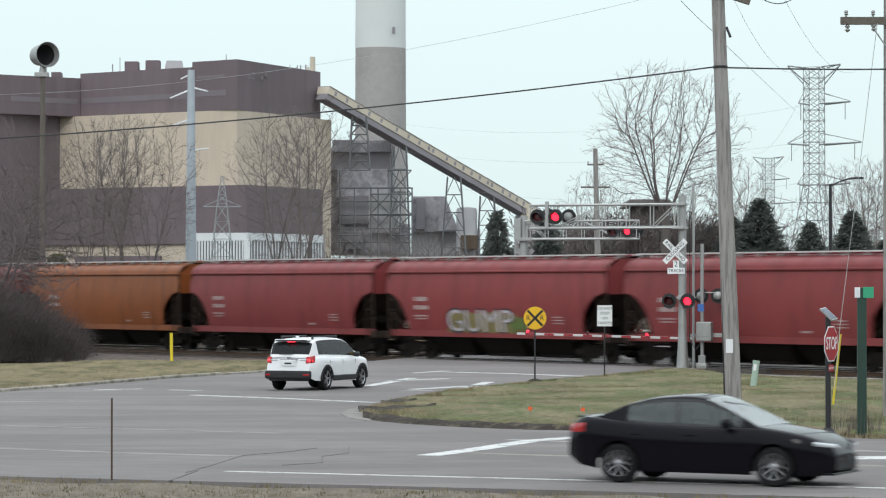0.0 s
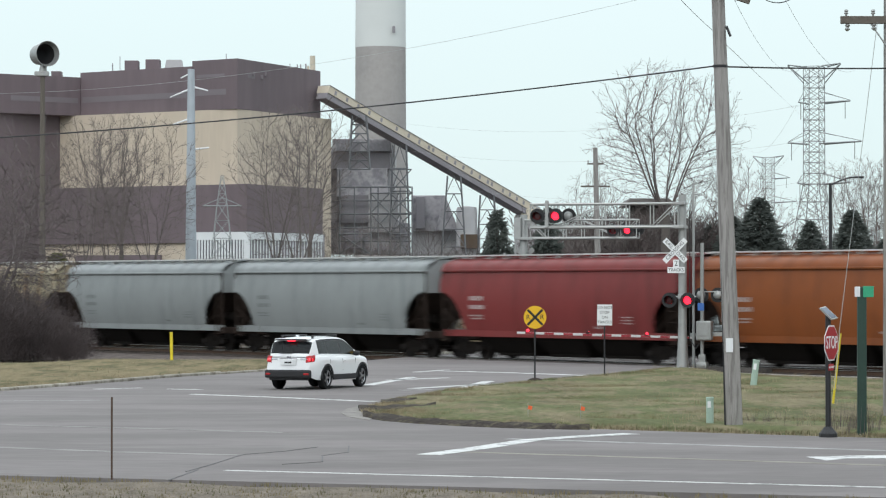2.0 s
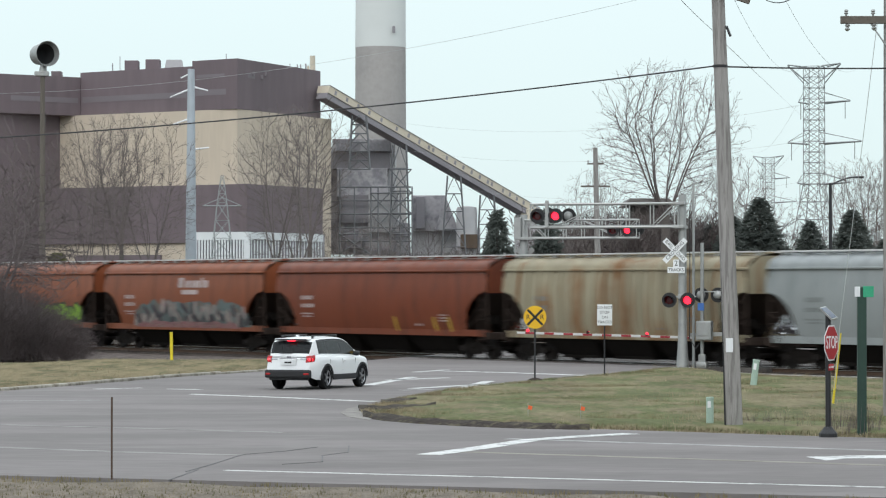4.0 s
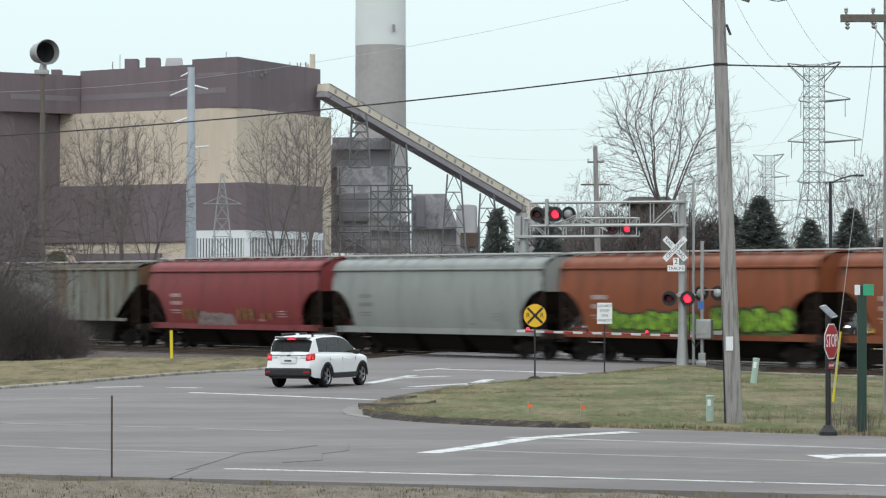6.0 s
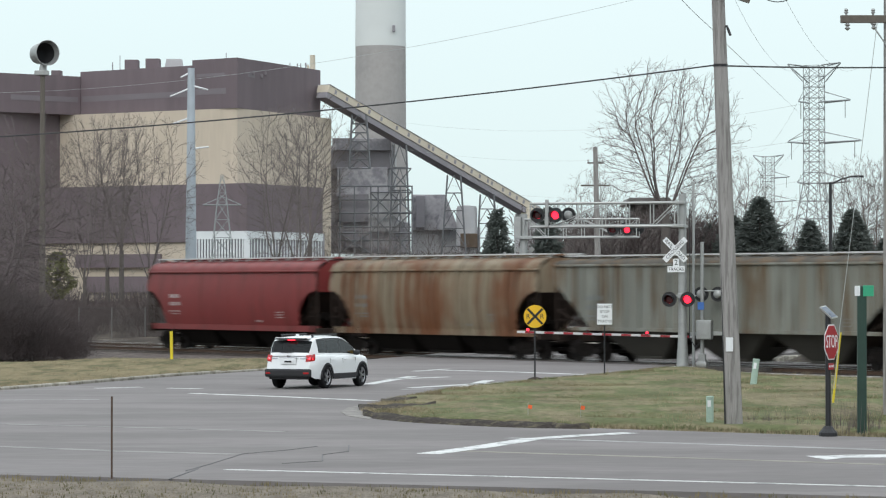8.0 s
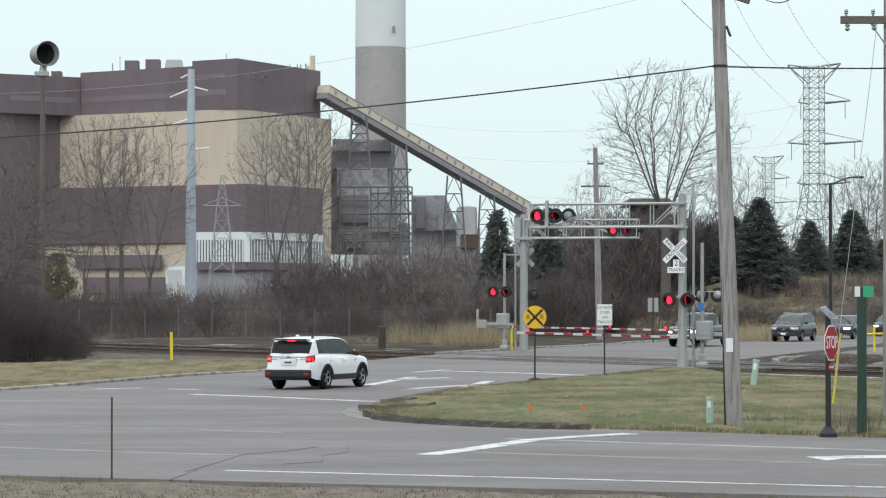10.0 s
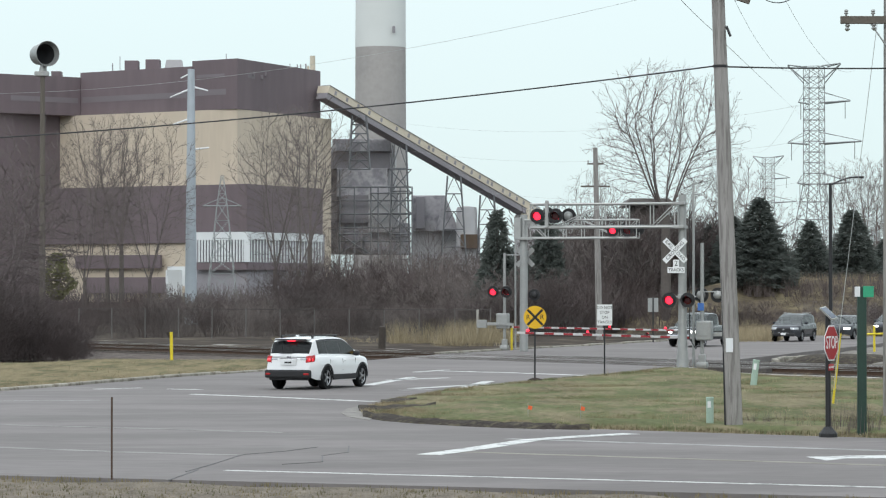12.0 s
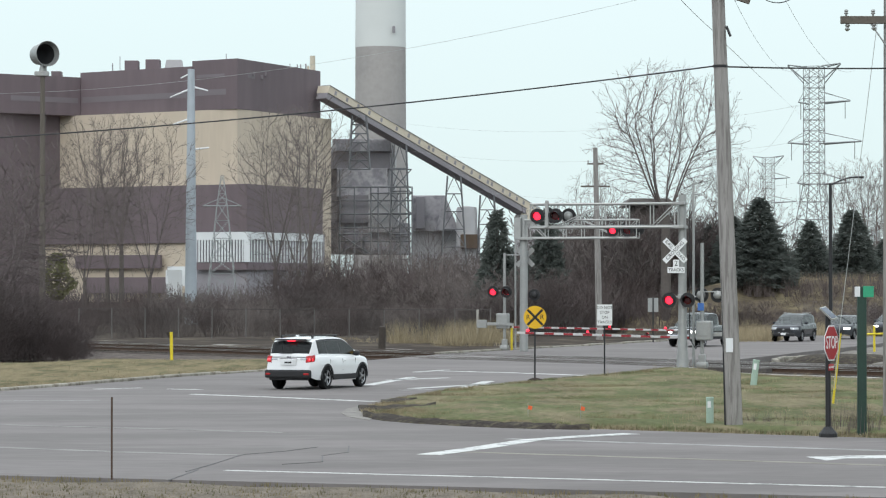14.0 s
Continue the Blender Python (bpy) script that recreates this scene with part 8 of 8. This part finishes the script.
CON = [conifer_mesh(k, 9.0, 4.6) for k in (1, 2, 3)]
CTR = Geo().cyl((0, 0, -0.3), (0, 0, 8.6), 0.16, 0.03, n=8).mesh("trunk", BARK, 50)
for i, (x, d, ytop, wpx, _) in enumerate(((880, 222, 366, 95, 0), (968, 236, 362, 90, 0), (1345, 236, 346, 112, 0), (1296, 246, 380, 90, 0), (1434, 246, 388, 80, 0), (1508, 250, 368, 100, 0), (1258, 250, 392, 80, 0), (1566, 255, 420, 70, 0))):
    h = EYE_Z + 0.3 + (510 - ytop) / 5578 * d
    w = wpx / 5578 * d
    base = 3.4 if x > 1280 else -0.3
    h -= base + 0.3
    t = thing("conifer", Matrix.Translation(((x - 784) / 5578 * d, d, base)) @ pose(0, 0, 0, 0, 0, 60 * i) @ Matrix.Diagonal((w / 4.6 * 1.42, w / 4.6 * 1.42, h / 9.0, 1)), "dark green conifer with drooping boughs", "tree", "conifers beyond the rails")
    part("trunk", CTR, BARK, t)
    part("crown", CON[i % 3], NEEDLE, t, "dark needle boughs")


def leafy_mesh(seed, w, h, n):
    rng_ = random.Random(seed)
    g = Geo()
    for _ in range(n):
        a, u, rr = rng_.uniform(0, 6.28), rng_.uniform(0, 1), rng_.uniform(0.5, 1) ** 0.5
        rr *= 0.75 + 0.9 * noise.noise((math.cos(a) * 1.3, math.sin(a) * 1.3, u * 3 + seed))
        c = Vector((w / 2 * rr * math.cos(a) * math.sin(math.pi * (0.12 + 0.8 * u)), w / 2 * rr * math.sin(a) * math.sin(math.pi * (0.12 + 0.8 * u)), h * u))
        e = Vector((rng_.uniform(-1, 1), rng_.uniform(-1, 1), rng_.uniform(-1, 1))).normalized() * 0.13
        f = e.orthogonal().normalized() * 0.06
        g.add([c - f, c + f, c + e + f * 0.5, c + e - f * 0.5], [(0, 1, 2, 3)])
    return g.mesh("foliage", NEEDLE_PALE, fix=False)


ob = part("evergreen_shrub", leafy_mesh(8, 2.6, 3.2, 3800), NEEDLE_PALE, None, m=Matrix.Translation((-27.22, 222, 2.40)))
tagged(ob, "yellowish green evergreen shrub among bare trees", "shrub")

# a rough grassy bank behind the waiting cars
BANK_GROUND = mat("weedy_bank", (0.098, 0.080, 0.058), 0.95, vary=0.4, scale=0.35, fine=3, bump=0.6, second=(0.185, 0.155, 0.10), amount=0.42, stretch=(0.5, 0.3, 1.6), spec=0.05)
bank = [(13.0, 247), (15.0, 231), (36.0, 226), (49.26, 300), (18.0, 300)]
patch("grass_bank", bank, 3.0, 3.9, 0.7, BANK_GROUND, "rough straw and brown grassy bank", edge=10.0)
patch("grass_verge", [(-0.3, 153.2), (4.0, 166.5), (13.7, 193), (24, 223), (8, 226), (-16, 205), (-30, 196), (-13, 169), (-4.5, 163)], 2.0, 0.0, 0.1, BROWN_GROUND, "brown weedy verge beyond the rails", edge=1.5)

patch("earth_mound", [(14.9, 138.6), (15.6, 136.2), (17.6, 135.8), (21.5, 138.0), (20.5, 143.5), (17.2, 145.5), (15.4, 142.5)], 0.7, 0.22, 0.06, EARTH, "dark mound of earth at a road corner", edge=1.2)
kerb_run([(14.6, 137.6), (14.7, 140.0), (15.6, 143.6), (17.4, 147.0), (20.5, 151.0)], piece=1.6)
s = thing("marker_post", face_cam((21.75, 159.0, 0)), "yellow steel post with a short crossbar beside the road", "marker post")
part("upright", Geo().cyl((0, 0, -0.2), (0, 0, 1.3), 0.06, n=10), YELLOW_PAINT, s, smooth=40)
part("crossbar", Geo().cyl((-0.38, -0.07, 0.88), (0.62, -0.07, 0.90), 0.045, n=8), YELLOW_PAINT, s, smooth=40)

# chain-link fence along the railway
fence = thing("chain_link_fence", pose(0, 0, 0), "rusty chain-link fence with grey posts along the railway", "fence")
FA, FB = Vector((-23.67, 205, -0.25)), Vector((2.95, 196, -0.25))
n_post = 13
FENCE_POST = mat("grey_fence_post", (0.15, 0.142, 0.138), 0.7, metal=0.2, vary=0.2, bump=0)
LINK = mat("chain_link_wire", (0.092, 0.084, 0.080), 0.7, metal=0.3, vary=0.2, bump=0)
for k in range(n_post):
    p = FA.lerp(FB, k / (n_post - 1))
    part("post", Geo().cyl(p, p + Vector((0, 0, 2.15)), 0.035, n=8), FENCE_POST, fence)
part("top_rail", Geo().cyl(FA + Vector((0, 0, 2.1)), FB + Vector((0, 0, 2.1)), 0.025, n=6), LINK, fence)
mesh_wire = Geo()
run = (FB - FA).length
dirf = (FB - FA).normalized()
k = 0
while k * 0.16 < run + 2.0:
    for s_ in (1, -1):
        a0, a1 = k * 0.16, k * 0.16 - 2.05
        z0, z1 = 0.02, 2.07
        if s_ < 0:
            a0, a1 = a1, a0
        lo_, hi_ = max(0, min(a0, a1)), min(run, max(a0, a1))
        if hi_ > lo_:
            f0, f1 = (lo_ - a0) / (a1 - a0), (hi_ - a0) / (a1 - a0)
            twig_tube(mesh_wire, FA + dirf * lo_ + Vector((0, 0, z0 + (z1 - z0) * f0)), FA + dirf * hi_ + Vector((0, 0, z0 + (z1 - z0) * f1)), 0.004, 0.004)
    k += 1
tagged(part("wire_mesh", mesh_wire, LINK, fence, fix=False), kind="stuff")
s = thing("wood_stump", face_cam((-3.20, 165.35, 0)), "short weathered wooden post beside the rails", "post")
part("shaft", Geo().lathe([(0.2, -0.3), (0.19, 0.6), (0.17, 1.15), (0.05, 1.2)], None, 10), TIE, s, smooth=40)
s = thing("white_post", face_cam((2.08, 189.97, 0)), "thin white concrete marker post", "post")
part("shaft", Geo().box((0, 0, 0.9), (0.14, 0.1, 2.0), 0.02), CONCRETE, s)


def blades(name, places, hmin, hmax, material, label, lean=0.5, w=0.02, per=5):
    """Tufts of thin blades at many places: one mesh."""
    rng_ = random.Random(len(places))
    g = Geo()
    for x, y, z in places:
        for _ in range(per):
            h = rng_.uniform(hmin, hmax)
            a = rng_.uniform(0, 6.28)
            dx, dy = math.cos(a), math.sin(a)
            bx, by = x + rng_.uniform(-0.12, 0.12), y + rng_.uniform(-0.12, 0.12)
            e = rng_.uniform(0.1, lean) * h
            g.v += [(bx - dy * w, by + dx * w, z - 0.05), (bx + dy * w, by - dx * w, z - 0.05), (bx + dx * e, by + dy * e, z + h)]
            n = len(g.v)
            g.f.append((n - 3, n - 2, n - 1))
    return tagged(part(name, g, material, fix=False), label, "grass", kind="stuff")


IS_VIEW = [p for p in ISLAND if p[0] < 30 and p[1] > 58]


def scatter(poly, n, seed, z=0.05, dens=None):
    rng_ = random.Random(seed)
    xs, ys = [p[0] for p in poly], [p[1] for p in poly]
    out = []
    while len(out) < n:
        x, y = rng_.uniform(min(xs), max(xs)), rng_.uniform(min(ys), max(ys))
        c = False
        for i in range(len(poly)):
            (ax, ay), (bx, by) = poly[i], poly[(i + 1) % len(poly)]
            if (ay > y) != (by > y) and x < (bx - ax) * (y - ay) / (by - ay) + ax:
                c = not c
        if c and (dens is None or rng_.random() < dens(x, y)):
            out.append((x, y, z + (to_track(x, y) if poly is IS_VIEW else 0)))
    return out


def rim_gap(poly, x, y):
    """Distance from a point to the nearest edge of an outline."""
    p, best = Vector((x, y)), 1e9
    for i in range(len(poly)):
        a, b = Vector(poly[i]), Vector(poly[(i + 1) % len(poly)])
        d = b - a
        best = min(best, (a + d * max(0, min(1, (p - a).dot(d) / max(d.length_squared, 1e-9))) - p).length)
    return best


blades("grass_tufts", scatter(IS_VIEW, 48000, 1, 0.06), 0.02, 0.05, BLADE, "short green and straw winter grass", per=4, w=0.010, lean=1.8)
blades("grass_tufts", scatter(IS_VIEW, 3500, 9, 0.02, dens=lambda x, y: max(0.0, 1 - rim_gap(ISLAND, x, y) / 1.2) ** 2), 0.02, 0.06, STRAW, "dead straw along the edge of the verge", per=5, w=0.010, lean=1.8)
NOSE = [(-2.0, 79.5), (-2.05, 83.5), (-1.5, 90.0), (0.6, 92.0), (1.2, 80.0), (-0.4, 76.2), (-1.5, 77.4)]
blades("grass_tufts", scatter(NOSE, 1300, 31, 0.04, dens=lambda x, y: 1.0 if noise.noise((x * 1.1, y * 0.35, 5.0)) > 0.02 else 0.08), 0.03, 0.10, STRAW, "matted dead straw at the worn corner of the verge", per=5, w=0.010, lean=2.0)
blades("tall_grass", scatter(IS_VIEW, 420, 2, dens=lambda x, y: 1.0 if x > 5 and noise.noise((x * 0.5, y * 0.5, 2.0)) > 0.1 else 0.03), 0.10, 0.26, STRAW, "taller dry grass in the verge", per=7, w=0.006, lean=0.9)
blades("grass_tufts", scatter(LEFT_VERGE, 7000, 3), 0.03, 0.08, STRAW, "short straw-coloured grass behind the kerb", per=5, w=0.014, lean=1.5)
blades("grass_tufts", scatter([(-7.49, 53.33), (-5.37, 52.24), (-1.20, 50.19), (6.71, 47.78), (8, 44), (-9, 44)], 1200, 4), 0.01, 0.04, DRY_GROUND, "dry grass at the road shoulder", per=4, w=0.012)
blades("dry_grass", scatter([(-3.00, 178), (0.49, 172), (3.58, 172), (4.80, 190), (2.32, 196), (-3.20, 190)], 520, 5, -0.2, dens=lambda x, y: 1.0 if noise.noise((x * 0.25, y * 0.12, 9.0)) > 0.0 else 0.1), 0.5, 1.75, STRAW, "tall straw grass beside the far rails", per=8, w=0.012, lean=0.7)
blades("dry_grass", scatter([(-10.14, 186), (-3.03, 180), (-2.95, 196), (-10.90, 200)], 260, 6, -0.22), 0.15, 0.5, STRAW, "tall straw grass beside the far rails", per=7, w=0.02, lean=0.4)
blades("dry_grass", scatter([(19.31, 215), (30.72, 205), (33.0, 224), (21.0, 226)], 900, 7, -0.1), 0.3, 0.9, STRAW, "straw grass below the bank", per=7, w=0.02, lean=0.5)
blades("dead_weeds", scatter([(22.0, 240), (22.2, 233), (32.5, 231), (38.0, 262), (26.0, 262)], 1500, 17, 2.6), 0.8, 2.1, TWIG_BROWN, "dead brown weeds on the bank", per=6, w=0.02, lean=0.4)
blades("dry_grass", scatter([(22.0, 246), (22.2, 236), (33.5, 236), (37.0, 262), (26.0, 262)], 700, 18, 3.2), 0.6, 1.3, STRAW, "straw grass on the bank", per=6, w=0.02, lean=0.5)

blades("dry_grass", scatter([(16.8, 186), (20.0, 188), (21.4, 198), (17.4, 196)], 260, 27, -0.1), 0.4, 1.25, STRAW, "straw grass clump at the far road edge", per=8, w=0.013, lean=0.7)


def round_spot(at, r):
    return [(at[0] + r * math.cos(k * 0.785), at[1] + 2.5 * r * math.sin(k * 0.785)) for k in range(8)]


blades("dead_weeds", scatter(round_spot((9.07, 69.51), 0.55), 26, 21), 0.3, 0.85, TWIG_BROWN, "dry brown weed stalks round a signpost", lean=0.5, w=0.006, per=7)
blades("dead_weeds", scatter(round_spot((7.29, 73.82), 0.45), 16, 22), 0.1, 0.35, TWIG_BROWN, "dry brown weed stalks beside a utility pole", lean=0.8, w=0.006, per=6)
blades("dead_weeds", scatter(round_spot((7.98, 72.32), 0.9), 14, 23), 0.2, 0.6, TWIG_BROWN, "dry brown weed stalks in the verge", lean=0.5, w=0.004, per=4)

# unseen tree lines added around the junction to darken reflections, then distant woods
def wood_wall(a, b, h, label, r=0.35, per=9):
    rng_ = random.Random(int(h * 10))
    a, b = Vector(a), Vector(b)
    g = Geo()
    n = int((b - a).length / 1.2)
    for k in range(n):
        p = a.lerp(b, k / n)
        for _ in range(per):
            q = p + Vector((rng_.uniform(-1.5, 1.5), rng_.uniform(-3, 3), 0))
            t = q + Vector((rng_.uniform(-1.5, 1.5), rng_.uniform(-1.5, 1.5), h * rng_.uniform(0.5, 1.1)))
            twig_tube(g, q, t, r, r * 0.35)
    return tagged(part("woodland_edge", g, TWIG_DARK, fix=False), label, "woods", kind="stuff")


# these three stand out of view and only block low sky light
wood_wall((-130, -30, -0.25), (130, -60, -0.25), 14, "added unseen tree line behind the viewpoint, darkening reflections")
wood_wall((-160, 120, -0.25), (-130, -30, -0.25), 12, "added unseen tree line at the side, darkening reflections")
wood_wall((130, -60, -0.25), (170, 120, -0.25), 12, "added unseen tree line at the side, darkening reflections")
wood_wall((-18.47, 460, -0.25), (71.42, 460, -0.25), 8.0, "distant bare woods beyond the thicket", 0.06, 45)
wood_wall((-68.15, 440, -0.25), (-14.51, 440, -0.25), 3.9, "distant low scrub beyond the thicket", 0.05, 40)



def train_pose(q, t):
    return Matrix.Translation(T0 + U * (q + SPEED * t) + Vector((0, 0, RAIL_Z + 0.004))) @ pose(0, 0, 0, 0, 0, TURN)


def flash_rows(place, base, phase):
    """A lamp turns its lit face outwards for its half of the flashing period."""
    lit = phase == "R"
    ang = base + (0 if lit else 180)
    rows = [(0, ang)]
    k = 0
    while True:
        for start in (TO_LEFT + PERIOD * k, TO_RIGHT + PERIOD * k):
            if start > 13.85:
                return [(t, pose(*place, 0, 0, a)) for t, a in rows] + [(14.0, pose(*place, 0, 0, ang))]
            rows += [(start - 1 / FPS, ang), (start, ang + 60), (start + 1 / FPS, ang + 120), (start + 2 / FPS, ang + 180)]
            ang += 180
        k += 1


def motions():
    for w, q, he in WAGONS:
        walk(w, [(t, train_pose(q, t)) for t in (0, 3.5, 7, 10.5, 14)])
    for lamp, place, base, phase in LAMPS:
        walk(lamp, flash_rows(place, base, phase))
    # the sedan drives through along the near road, its wheels rolling
    way = Vector((math.cos(radians(SEDAN_TURN)), math.sin(radians(SEDAN_TURN)), 0))
    walk(sedan, [(t, Matrix.Translation(SEDAN_START + way * SEDAN_SPEED * t) @ pose(0, 0, 0, 0, 0, SEDAN_TURN)) for t in (0, 3.5, 7, 10.5, 14)])
    for w in sedan_wheels:
        hub, turn = w.matrix_basis.translation.copy(), math.degrees(SEDAN_SPEED / 0.325)
        walk(w, [(k / FPS, pose(*hub, 0, turn * k / FPS, 0)) for k in range(14 * FPS + 1)])


motions()
